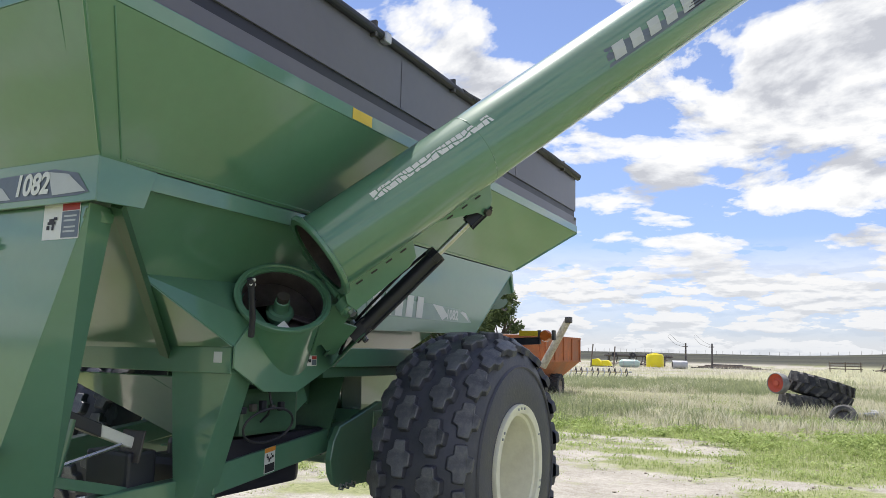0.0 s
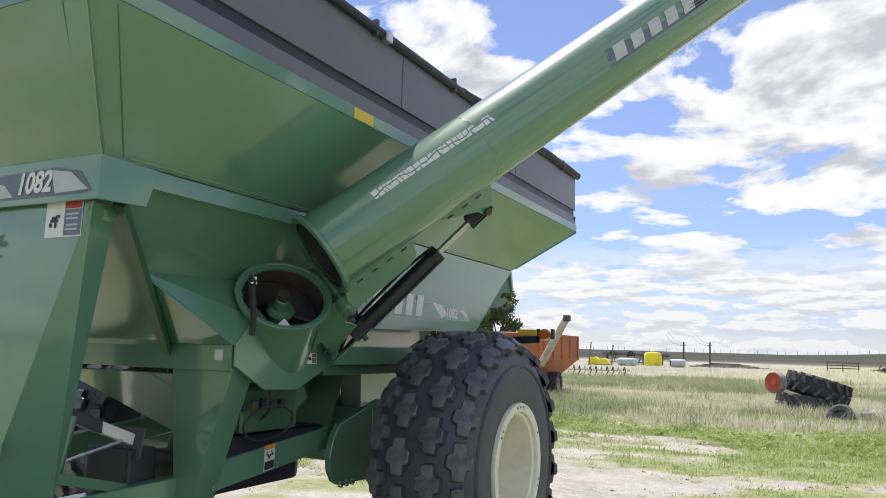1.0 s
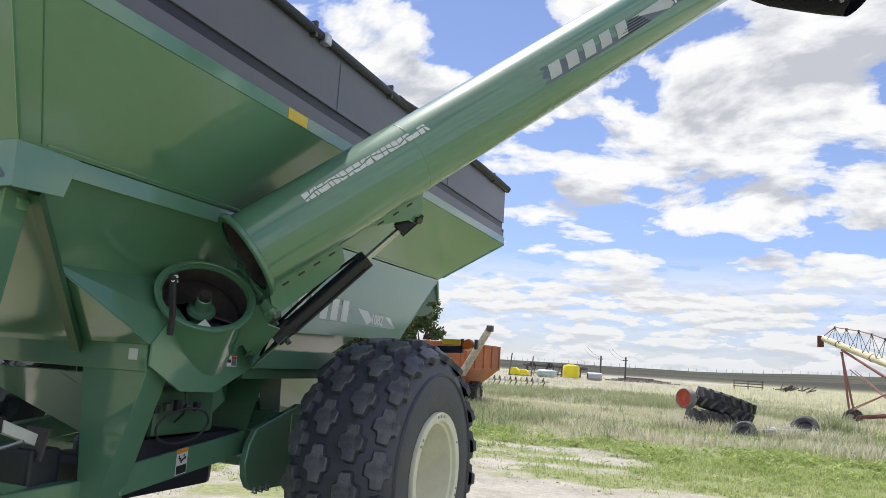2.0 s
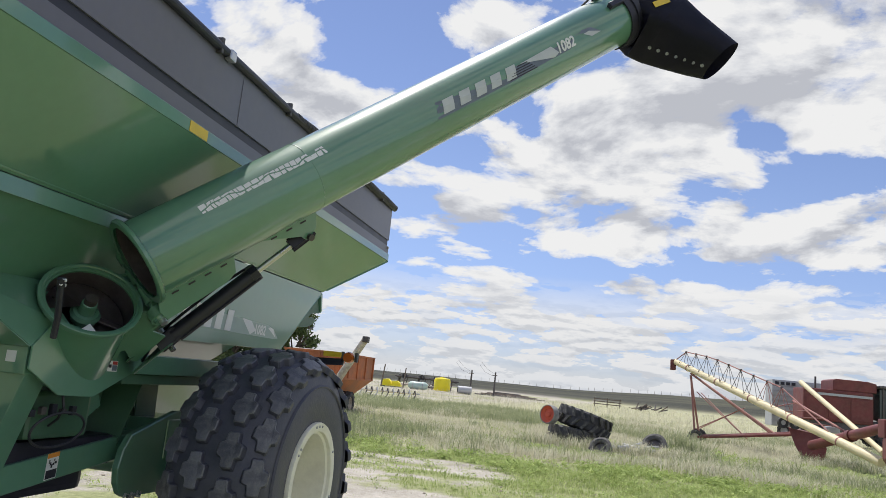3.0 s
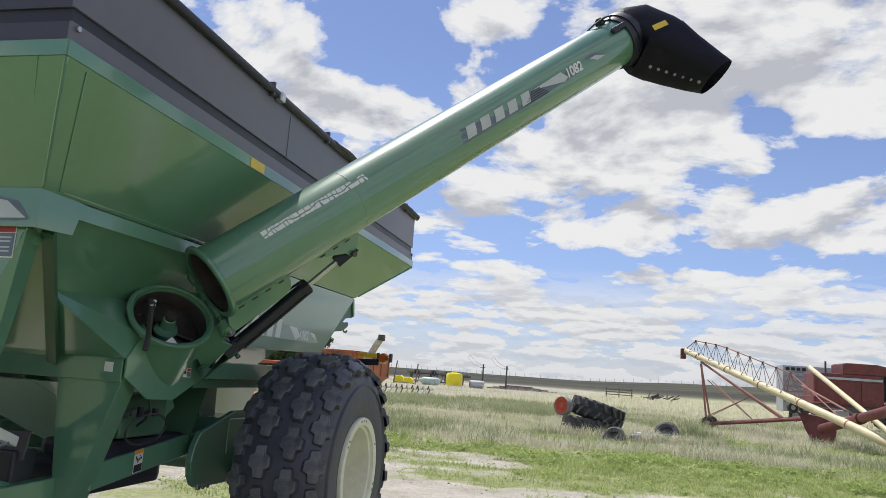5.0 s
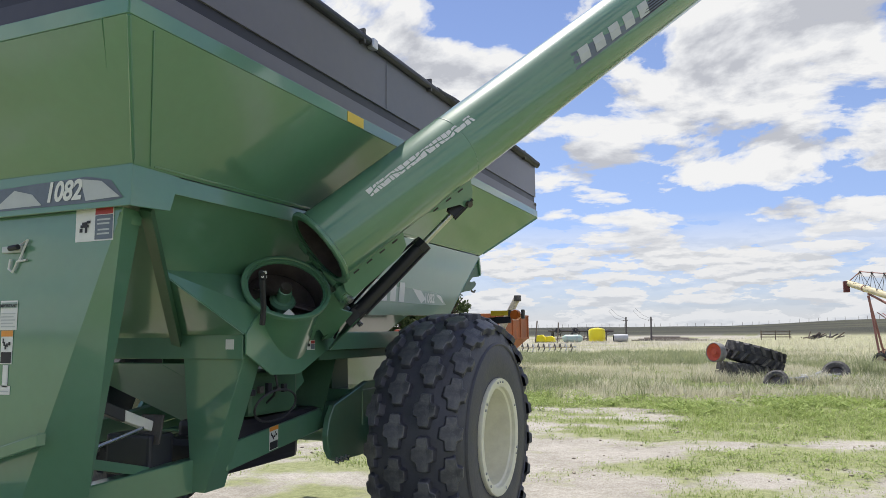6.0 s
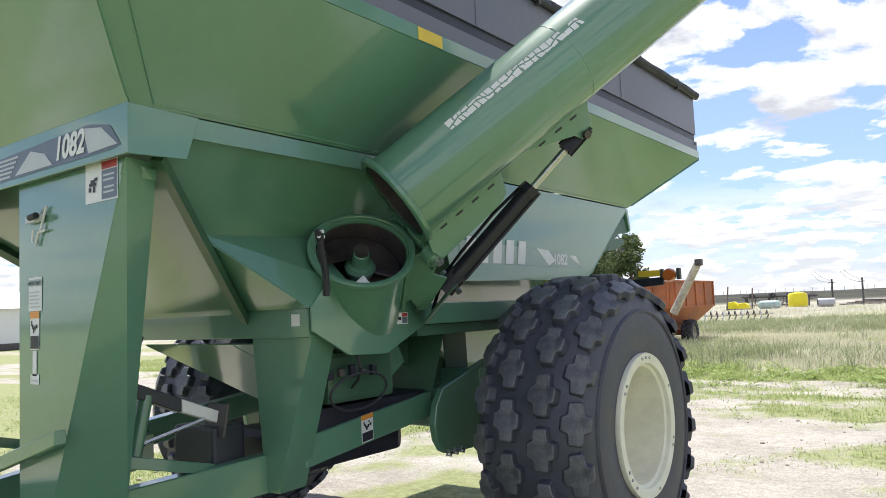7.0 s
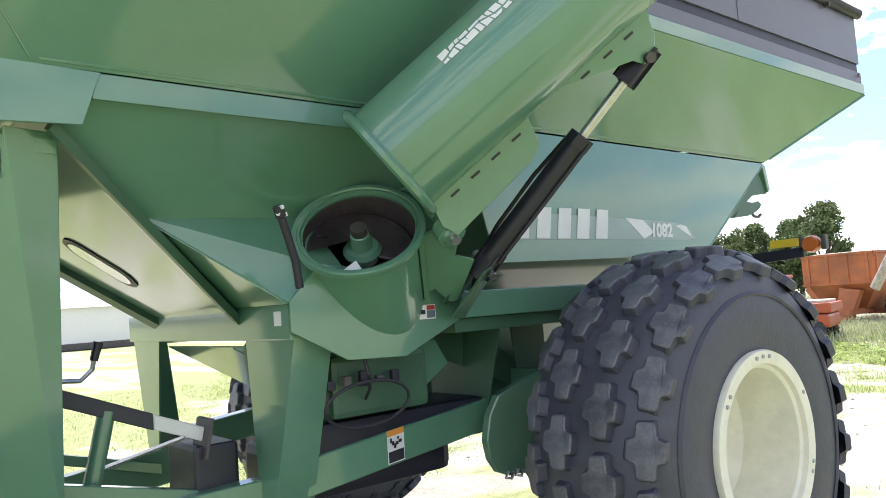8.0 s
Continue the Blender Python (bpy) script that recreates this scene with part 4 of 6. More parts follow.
for v in (-0.058, 0.066):
    for s in (0.06, 0.17, 0.28, 0.39, 0.76, 0.88, 0.99):
        part("bracket_slot", prism(bm_new(), [fin(s, 0.252, v), fin(s + 0.045, 0.252, v), fin(s + 0.045, 0.262, v), fin(s, 0.262, v)], TV * 0.003), INK, tube)
part("tube_seam", pipe(bm_new(), [fin(-0.01, T_RAD * 0.86, T_RAD * 0.52), fin(T_L - 0.05, T_RAD * 0.86, T_RAD * 0.52)], 0.004, 5), GREEN, tube)
part("band_seam", lathe(bm_new(), [(1.128, T_RAD), (1.131, T_RAD + 0.002), (1.134, T_RAD)], TB, TD, 64), GREEN, tube, "", True)


def on_tube(s, phi0, lift=0.003):
    """(u, v) round a tube point: u along the tube, v round it, upward."""
    def place(u, v):
        phi = phi0 - v / T_RAD
        o = -TE * math.cos(phi) - TW * math.sin(phi)
        return TB + TD * (s + u) + o * (T_RAD + lift)
    return place


# lettering on the tube: plain bars in place of the maker's name, then the model number
DECAL = radians(32)
decal = part("name_decal", patch(bm_new(), on_tube(2.62, DECAL, 0.0015), [((-0.46, -0.065), (0.36, -0.065), (0.36, -0.035), (-0.43, 0.055)), ((0.30, -0.065), (0.86, -0.045), (0.86, -0.030), (0.30, 0.045))], 14), VIOLET, tube, "slate decal stripe")
part("decal_tail", patch(bm_new(), on_tube(2.62, DECAL, 0.0015), [((0.80, -0.050), (1.05, -0.045), (1.12, 0.020), (0.86, 0.020)), ((0.95, 0.020), (1.20, 0.035), (1.36, 0.050), (1.10, 0.030)), ((1.20, 0.030), (1.46, -0.028), (1.36, 0.040), (1.24, 0.050))], 10), VIOLET, decal)
part("swoosh", patch(bm_new(), on_tube(2.62, DECAL, 0.003), [((0.46, 0.030), (0.84, -0.048), (0.90, -0.028), (0.84, 0.042))], 8), SILVER, decal)
part("swoosh", patch(bm_new(), on_tube(2.62, DECAL, 0.003), [((1.24, 0.015), (1.33, -0.030), (1.46, -0.027), (1.32, 0.018))], 8), SILVER, decal)
LET = (-0.40, -0.235, -0.07, 0.09, 0.255)


def bars(place, k, parent, mat, wide=1.0, h=0.085):
    """The maker's name as plain blocks of its size and colour."""
    for a in LET:
        a, b = a * k * wide, (a + 0.135) * k * wide
        lean = 0.03 * k * wide
        part("name_bar", patch(bm_new(), place, [((a, -h * k), (b - lean, -h * k), (b, h * k), (a + lean, h * k))], 4), mat, parent)


bars(on_tube(2.63, DECAL, 0.004), 1.0, decal, SILVER, 1.02, 0.047)
lay_text("model_number", "1082", 0.115, WHITE, decal, on_tube(3.62, DECAL, 0.004), 0.15, 1.0)
for k in range(5):
    part("speed_line", patch(bm_new(), on_tube(2.62, DECAL, 0.003), [rect(0.30 + 0.03 * k, -0.055 + 0.018 * k, 0.62 - 0.02 * k, -0.047 + 0.018 * k)], 4), INK, decal)
# worn white safety strip, cracked along a wave
strip = part("worn_strip", patch(bm_new(), on_tube(0.80, radians(6), 0.001), [rect(-0.45, -0.030, 0.47, 0.028)], 14), GREEN, tube, "peeling white safety strip")
rng = random.Random(3)
wave = lambda u: 0.010 * math.sin(u * 19 + 0.6) + 0.005 * math.sin(u * 47)
for row in (0, 1):
    u = -0.44
    while u < 0.44:
        w = 0.022 + 0.034 * rng.random()
        a, b = u + 0.003, min(u + w, 0.46) - 0.0025
        lean = (rng.random() - 0.4) * 0.016
        if not 0.315 < u < 0.345:
            if row:
                q = [(a, wave(a) + 0.004), (b, wave(b) + 0.004), (b + lean, 0.028), (a + lean, 0.028 - 0.006 * rng.random())]
            else:
                q = [(a + lean, -0.030), (b + lean, -0.030 + 0.005 * rng.random()), (b, wave(b) - 0.004), (a, wave(a) - 0.004)]
            if b - a > 0.010:
                part("strip_flake", patch(bm_new(), on_tube(0.80, radians(6), 0.0025), [tuple(q)], 2), WHITE, strip)
        u += w
part("scratch", patch(bm_new(), on_tube(1.13, radians(68), 0.001), [((-0.004, -0.045), (0.002, -0.045), (0.004, 0.05), (0.0, 0.05))], 2), PALE, tube)
part("scratch", patch(bm_new(), on_tube(1.135, radians(-20), 0.001), [((-0.004, -0.03), (0.004, -0.03), (0.002, 0.05), (-0.004, 0.05))], 2), PALE, tube)

# discharge spout: black steel elbow and tapering rubber boot
spout = part("spout_collar", lathe(bm_new(), [(-0.10, 0.238), (-0.10, 0.252), (-0.02, 0.256), (-0.02, 0.268), (0.06, 0.268), (0.06, 0.24)], at(T_L, 0, 0), TD, 48), BLACK, cart, "black steel discharge hood and rubber spout", True)


def spout_ring(bm, s, e, w, turn, ha, hb, square, tilt=0.0, n=28):
    """One cross section of the spout, turned by so many degrees from the tube's axis."""
    t = radians(turn)
    a, nrm = TW * math.cos(t) + TD * math.sin(t), TD * math.cos(t) - TW * math.sin(t)
    ring = []
    for k in range(n):
        an = math.tau * (k + 0.5) / n
        ca, sa = math.cos(an), math.sin(an)
        ca, sa = math.copysign(abs(ca) ** square, ca), math.copysign(abs(sa) ** square, sa)
        ring.append(bm.verts.new(at(s, e, w) + a * ca * ha + TE * sa * hb + nrm * ca * ha * tilt))
    return ring


def skin(bm, rings, t=0.010):
    n = len(rings[0])
    for p, q in zip(rings, rings[1:]):
        for k in range(n):
            bm.faces.new((p[k], p[(k + 1) % n], q[(k + 1) % n], q[k]))
    bmesh.ops.solidify(bm, geom=bm.faces, thickness=t)
    return bm


bm = bm_new()
part("spout_elbow", skin(bm, [spout_ring(bm, T_L + 0.02, 0, 0, 0, 0.256, 0.256, 1.0), spout_ring(bm, T_L + 0.10, 0, -0.01, 20, 0.27, 0.262, 0.75), spout_ring(bm, T_L + 0.21, 0, -0.09, 50, 0.30, 0.268, 0.42), spout_ring(bm, T_L + 0.29, 0, -0.26, 76, 0.285, 0.268, 0.36), spout_ring(bm, T_L + 0.32, 0, -0.36, 80, 0.272, 0.266, 0.36)]), SPOUT_BLACK, spout, "black sheet steel elbow", True)
bm = bm_new()
part("spout_boot", skin(bm, [spout_ring(bm, T_L + 0.315, 0, -0.33, 80, 0.280, 0.274, 0.40), spout_ring(bm, T_L + 0.37, 0, -0.52, 80, 0.252, 0.250, 0.55), spout_ring(bm, T_L + 0.44, -0.005, -0.72, 80, 0.225, 0.225, 0.75), spout_ring(bm, T_L + 0.50, -0.010, -0.89, 80, 0.200, 0.200, 0.95, 0.22)], 0.012), SPOUT_BLACK, spout, "black rubber boot", True)
for k in range(7):
    f = k / 6
    c = at(T_L + 0.310 + 0.165 * f - (0.262 - 0.052 * f), 0.03 - 0.05 * f, -0.40 - 0.43 * f)
    part("rivet", bolts(bm_new(), [c], -TD, 0.017, 0.012), GALV, spout)
for e in (0.13, -0.07):
    part("elbow_bolt", bolts(bm_new(), [at(T_L + 0.04, e, -0.30)], -TD, 0.010, 0.010), STEEL, spout)
part("spout_sticker", prism(bm_new(), [at(T_L + 0.10, -0.271, -0.24), at(T_L + 0.13, -0.271, -0.18), at(T_L + 0.33, -0.271, -0.20), at(T_L + 0.31, -0.271, -0.26)], TE * -0.003), YELLOW, spout, "yellow sticker")
LATCH = on_tube(T_L - 0.20, radians(2), 0.0)
part("spout_latch", prism(bm_new(), [LATCH(-0.09, -0.03), LATCH(0.10, -0.03), LATCH(0.10, 0.02), LATCH(-0.09, 0.02)], -TE * 0.045, 0.006), BLACK, spout)
CABLE = on_tube(T_L, radians(-50), 0.0)
part("spout_cable", pipe(bm_new(), [CABLE(-0.38, 0.0) , CABLE(-0.30, 0.0) - TE * 0.045, CABLE(-0.17, 0.0) - TE * 0.075, CABLE(-0.06, 0.0) - TE * 0.05, CABLE(-0.02, 0.0) - TE * 0.01], 0.009, 6), BLACK, spout)
part("cable_clip", box(bm_new(), (-0.03, -0.03, 0), (0.03, 0.03, 0.05), 0.006, Matrix.Translation(CABLE(-0.20, 0.0)) @ Matrix((TW, TD, -TE)).transposed().to_4x4()), BLACK, spout)

# fold cylinder
C0, C1 = Vector((-0.684, -1.041, 1.860)), at(1.026, 0.318, -0.207)
CD = (C1 - C0).normalized()
CM = C0 + CD * 0.685
ram = part("fold_cylinder", rod(bm_new(), C0 + CD * 0.045, CM, 0.050, n=24), BLACK, cart, "black hydraulic cylinder with chrome rod", True)
part("cylinder_gland", rod(bm_new(), CM - CD * 0.035, CM + CD * 0.02, 0.060, n=8), BLACK, ram)
for o in (1, -1):
    part("tie_bar", rod(bm_new(), C0 + CD * 0.06 + TV * 0.047 * o - CD.cross(TV) * 0.03, CM + TV * 0.047 * o - CD.cross(TV) * 0.03, 0.010, n=8), BLACK, ram, "", True)
part("cylinder_rod", rod(bm_new(), CM, C1 - CD * 0.08, 0.021, n=16), STEEL, ram, "chrome rod", True)
part("rod_clevis", box(bm_new(), (-0.040, -0.034, -0.11), (0.040, 0.034, 0.045), 0.012, Matrix.Translation(C1) @ CD.to_track_quat("Z", "Y").to_matrix().to_4x4()), BLACK, ram)
part("clevis_pin", rod(bm_new(), C1 - TV * 0.085, C1 + TV * 0.085, 0.022, n=14), DARK_STEEL, ram, "", True)
part("base_clevis", box(bm_new(), (-0.042, -0.036, -0.05), (0.042, 0.036, 0.07), 0.012, Matrix.Translation(C0) @ CD.to_track_quat("Z", "Y").to_matrix().to_4x4()), BLACK, ram)
part("base_pin", rod(bm_new(), C0 - HA * 0.085, C0 + HA * 0.085, 0.018, n=12), STEEL, ram, "", True)
for o in (-0.05, 0.04):
    part("cylinder_mount", prism(bm_new(), [C0 + Vector((0.035, 0.03, 0.05)), C0 + Vector((0.02, -0.06, -0.01)), C0 + Vector((-0.16, -0.10, -0.19)), C0 + Vector((-0.26, 0.06, -0.20)), C0 + Vector((-0.18, 0.16, -0.02)), C0 + Vector((-0.04, 0.10, 0.06))], HA * 0.012, 0.002), SHADED_GREEN, cart).location = HA * o
part("cylinder_hose", pipe(bm_new(), [CM - HA * -0.06, C0.lerp(C1, 0.40) + HA * 0.085, C0.lerp(C1, 0.15) + HA * 0.08, C0 + HA * 0.09 + Vector((-0.03, 0.05, -0.02)), C0 + Vector((-0.2, 0.08, -0.15))], 0.010, 6), INK, ram)
# latch lever beside the base
latch = part("latch_lever", pipe(bm_new(), [(-0.80, -1.905, 1.80), (-0.775, -1.93, 1.90), (-0.735, -2.00, 2.06)], 0.017, 8), BLACK, cart, "black latch lever")
part("lever_tip", pipe(bm_new(), [(-0.733, -2.003, 2.065), (-0.722, -2.02, 2.10)], 0.021, 8), INK, latch)
for k, (a, b) in enumerate(((0.3, 0.1), (2.4, 0.1), (1.4, 0.75), (3.6, 0.75))):
    c = Vector((-0.733, -2.003, 2.065)).lerp(Vector((-0.722, -2.02, 2.10)), b)
    part("tip_patch", rod(bm_new(), c, c + Vector((math.cos(a - 1.2) * 0.024, math.sin(a - 1.2) * 0.024, 0.004)), 0.009, n=6), WHITE, latch)

# ---- decals on the body ----
def on_y(x, y, z, ux=1.0):
    return lambda u, v: Vector((x + u * ux, y, z + v))


def on_x(x, y, z):
    return lambda u, v: Vector((x, y + u, z + v))


# front band: number on a slate stripe, tapering
fbd = part("band_decal", patch(bm_new(), on_y(-1.30, -2.9145, 2.455), [((-0.85, -0.07), (0.36, -0.07), (0.20, 0.06), (-0.85, 0.035)), ((0.36, -0.07), (0.44, -0.06), (0.36, 0.03), (0.20, 0.06))], 10), VIOLET, FB, "slate decal with model number")
part("swoosh", patch(bm_new(), on_y(-1.30, -2.9165, 2.455), [((0.20, -0.06), (0.42, -0.055), (0.30, 0.03), (0.16, 0.05))], 6), SILVER, fbd)
part("swoosh", patch(bm_new(), on_y(-1.30, -2.9165, 2.455), [((-0.45, -0.06), (-0.10, -0.06), (-0.17, 0.0), (-0.30, 0.03))], 6), SILVER, fbd)
for k in range(5):
    part("speed_line", patch(bm_new(), on_y(-1.30, -2.9165, 2.455), [rect(-0.85, -0.06 + 0.02 * k, -0.50 + 0.02 * k, -0.05 + 0.02 * k)], 2), SILVER, fbd)
lay_text("model_number", "1082", 0.135, WHITE, fbd, on_y(-1.255, -2.9185, 2.45), 0.2, 0.92)


def sign(name, place, w, h, fields, parent, label):
    """A sticker: white ground with coloured fields given as (u0, v0, u1, v1, material) in fractions."""
    s = part(name, patch(bm_new(), place(0.0), [rect(-w / 2, -h / 2, w / 2, h / 2)], 1), WHITE, parent, label)
    for k, (a, b, c, d, mat) in enumerate(fields):
        part("field", patch(bm_new(), place(0.0015 * (1 + (k > 1))), [rect(-w / 2 + a * w, -h / 2 + b * h, -w / 2 + c * w, -h / 2 + d * h)], 1), mat, s)
    return s


postp = lambda l: on_y(-1.085, -2.8705 - l, 2.285)
sign("danger_sign", postp, 0.25, 0.165, [(0.52, 0.04, 0.98, 0.76, VIOLET), (0.52, 0.78, 0.98, 0.97, RED), (0.14, 0.42, 0.36, 0.50, INK), (0.18, 0.50, 0.32, 0.58, INK), (0.12, 0.28, 0.20, 0.40, INK), (0.26, 0.26, 0.32, 0.42, INK), (0.30, 0.54, 0.40, 0.62, INK),
     (0.58, 0.60, 0.92, 0.65, SILVER), (0.58, 0.48, 0.90, 0.53, SILVER), (0.60, 0.30, 0.90, 0.35, SILVER), (0.58, 0.18, 0.90, 0.23, SILVER)], cart, "danger sticker on the front post")
imp = sign("notice_sign", lambda l: on_y(-1.652, -2.8705 - l, 1.852), 0.125, 0.15, [(0.05, 0.74, 0.95, 0.94, PALE)] + [(0.08, 0.10 + 0.11 * k, 0.92 - 0.1 * (k % 2), 0.14 + 0.11 * k, SILVER) for k in range(5)], cart, "white notice sticker")
lay_text("sign_word", "IMPORTANT", 0.022, INK, imp, on_y(-1.652, -2.876, 1.90))
sign("warning_sign", lambda l: on_y(-1.655, -2.8705 - l, 1.69), 0.085, 0.17, [(0.0, 0.82, 1.0, 1.0, ORANGE_DECAL), (0.05, 0.03, 0.95, 0.36, INK), (0.16, 0.62, 0.26, 0.76, INK), (0.26, 0.54, 0.38, 0.66, INK), (0.36, 0.44, 0.50, 0.58, INK), (0.50, 0.52, 0.64, 0.62, INK), (0.66, 0.56, 0.84, 0.66, INK)], cart, "orange and white warning sticker")
sign("jack_sign", lambda l: on_y(-1.655, -2.8705 - l, 1.545), 0.04, 0.11, [(0.1, 0.1, 0.9, 0.9, WHITE)], cart, "white jack sticker")
sign("jack_sign", lambda l: on_y(-1.655, -2.8705 - l, 1.475), 0.08, 0.045, [(0.1, 0.3, 0.9, 0.45, SILVER)], cart, "white jack sticker")
bslope = math.atan2(0.16, 1.35)
beam_sign = lambda l: (lambda u, v: Vector((-1.1945 + l + 0.0005, -1.225 + u * math.cos(bslope), 1.045 + v + u * math.sin(bslope))))
sign("warning_sign", beam_sign, 0.10, 0.155, [(0.0, 0.82, 1.0, 1.0, ORANGE_DECAL), (0.05, 0.03, 0.95, 0.36, INK), (0.16, 0.62, 0.26, 0.76, INK), (0.26, 0.54, 0.38, 0.66, INK), (0.36, 0.44, 0.50, 0.58, INK), (0.50, 0.52, 0.64, 0.62, INK), (0.66, 0.56, 0.84, 0.66, INK), (0.58, 0.68, 0.68, 0.76, INK)], cart, "orange and white warning sticker")
sign("plate_sign", lambda l: on_x(-0.9265 + l, -1.192, 1.668), 0.095, 0.065, [(0.45, 0.08, 0.95, 0.60, VIOLET), (0.45, 0.64, 0.95, 0.95, RED), (0.08, 0.35, 0.35, 0.65, INK)], cart, "small warning sticker")
# catch and cable hook on the post
part("post_catch", box(bm_new(), (-1.70, -2.895, 2.17), (-1.56, -2.871, 2.205), 0.006), SILVER, cart)
part("catch_grip", rod(bm_new(), (-1.62, -2.91, 2.19), (-1.56, -2.91, 2.195), 0.014, n=10), INK, cart)
part("cable_hook", pipe(bm_new(), [(-1.60, -2.88, 2.20), (-1.53, -2.88, 2.235), (-1.585, -2.88, 2.13), (-1.53, -2.88, 2.13), (-1.60, -2.88, 2.125), (-1.63, -2.88, 2.07), (-1.66, -2.88, 2.09), (-1.65, -2.88, 2.14)], 0.006, 6), WHITE, cart)
# side panel lettering
spd = part("panel_decal", patch(bm_new(), on_x(-0.8155, -0.34, 2.070), [((-0.42, -0.08), (1.15, -0.08), (1.02, 0.03), (-0.42, 0.06)), ((1.15, -0.08), (1.25, -0.07), (1.15, 0.0), (1.02, 0.03))], 10), PALE, side_panel, "pale decal stripe")
bars(on_x(-0.8125, -0.33, 2.075), 0.95, spd, WHITE)
part("swoosh", patch(bm_new(), on_x(-0.8135, 0.135, 2.055), [((0.05, 0.06), (0.22, -0.06), (0.32, -0.02), (0.22, 0.05))], 4), WHITE, spd)
part("swoosh", patch(bm_new(), on_x(-0.8135, 0.135, 2.055), [((0.55, 0.02), (0.72, -0.05), (0.66, 0.02), (0.60, 0.03))], 4), WHITE, spd)
lay_text("model_number", "1082", 0.11, WHITE, spd, on_x(-0.8120, 0.53, 2.042), 0.1)

# ---- ground ----
def smooth(a, b, v):
    f = min(1, max(0, (v - a) / (b - a)))
    return f * f * (3 - 2 * f)


def ridge(x):
    return 3.2 + 2.4 * smooth(-20, 50, x) + 3.5 * smooth(40, 160, x)


def height(x, y):
    d = math.hypot(x, y + 5)
    h = 0.035 * noise.noise((x * 0.35, y * 0.35, 3)) * smooth(4, 9, d) + 0.012 * noise.noise((x * 1.7, y * 1.7, 1))
    h += 0.25 * noise.noise((x * 0.03, y * 0.03, 8)) * smooth(30, 80, d)
    h += ridge(x) * smooth(150, 400, d) - 10 * smooth(430, 1400, d)
    return h


def green_at(x, y):
    """How much low green grass grows here, 0 to 1."""
    n = noise.fractal((x * 0.16 + 3, y * 0.30, 0), 1.0, 2.0, 4) * 0.8
    band = 0.42 * smooth(9.5, 13, y) * (1 - smooth(17, 20, y)) + 0.45 * smooth(3, 9, x - 0.05 * y) * smooth(8, 12, y) * (1 - smooth(20, 26, y))
    left = 0.45 * smooth(8, 16, -x - 3) * (1 - smooth(24, 34, y))
    right = 0.55 * smooth(-0.5, 5.0, x) * smooth(3, 8, y) * (1 - smooth(20, 27, y))
    left += 0.75 * smooth(8.0, 9.5, -x) * (1 - smooth(15, 19, -x)) * (1 - smooth(2.5, 5.5, y))
    fine = 0.35 * noise.fractal((x * 0.7, y * 0.9, 7), 1.0, 2.0, 3)
    n += 0.38 * smooth(0.0, 0.30, noise.fractal((x * 0.42 + 9, y * 0.62, 33), 1.0, 2.0, 3)) * (1 - smooth(13, 17, y))
    n -= 0.22 * smooth(0.05, 0.35, noise.fractal((x * 0.30, y * 0.75, 51), 1.0, 2.0, 3)) * (1 - smooth(19, 23, y))
    n -= 0.15 * smooth(2.5, 4.5, -x) * (1 - smooth(9, 14, y))
    # last terms add unseen turf before and beside the cart to cut bounce light
    return min(1, max(0, 0.10 + n * 1.7 + band + left + right + (1.3 + 0.7 * (1 - smooth(6, 11, y))) * fine + 0.02 + 0.24 * smooth(0.3, 1.5, x) * (1 - smooth(8, 11, y)) + 0.8 * max(smooth(2.5, 4.5, -y), smooth(3.6, 5.0, -x) * (1 - smooth(0, 2.5, y))) + 0.6 * smooth(4, 6, x) * (1 - smooth(2, 4, y))))


def straw_at(x, y):
    n = noise.fractal((x * 0.12, y * 0.12, 20), 1.0, 2.0, 3) * 0.6
    return min(1, max(0, smooth(13.6, 16.0, y + 2.2 * noise.noise((x * 0.2, 4, y * 0.1))) * (1 + n) * (0.25 + 0.75 * smooth(-16, -5, x - 0.12 * y + 4))))


xs = sorted(set([round(-22 + 0.36 * i, 3) for i in range(122)] + [s * round(22 + 3 * (1.13 ** i), 2) for i in range(1, 47) for s in (-1, 1)]))
ys = sorted(set([round(-6 + 0.36 * i, 3) for i in range(120)] + [round(-6 - 3 * (1.15 ** i), 2) for i in range(1, 40)] + [round(37 + 3 * (1.12 ** i), 2) for i in range(1, 51)]))
gv = [(x, y, height(x, y)) for y in ys for x in xs]
nx = len(xs)
gf = [(j * nx + i, j * nx + i + 1, (j + 1) * nx + i + 1, (j + 1) * nx + i) for j in range(len(ys) - 1) for i in range(nx - 1)]
gm = bpy.data.meshes.new("ground")
gm.from_pydata(gv, [], gf)
tone = gm.attributes.new("tone", "FLOAT_COLOR", "POINT")
tone.data.foreach_set("color", [c for x, y, z in gv for c in (green_at(x, y), straw_at(x, y), smooth(175, 215, math.hypot(x, y + 5) + 18 * noise.noise((x * 0.02, y * 0.02, 0))), 1)])
for p in gm.polygons:
    p.use_smooth = True


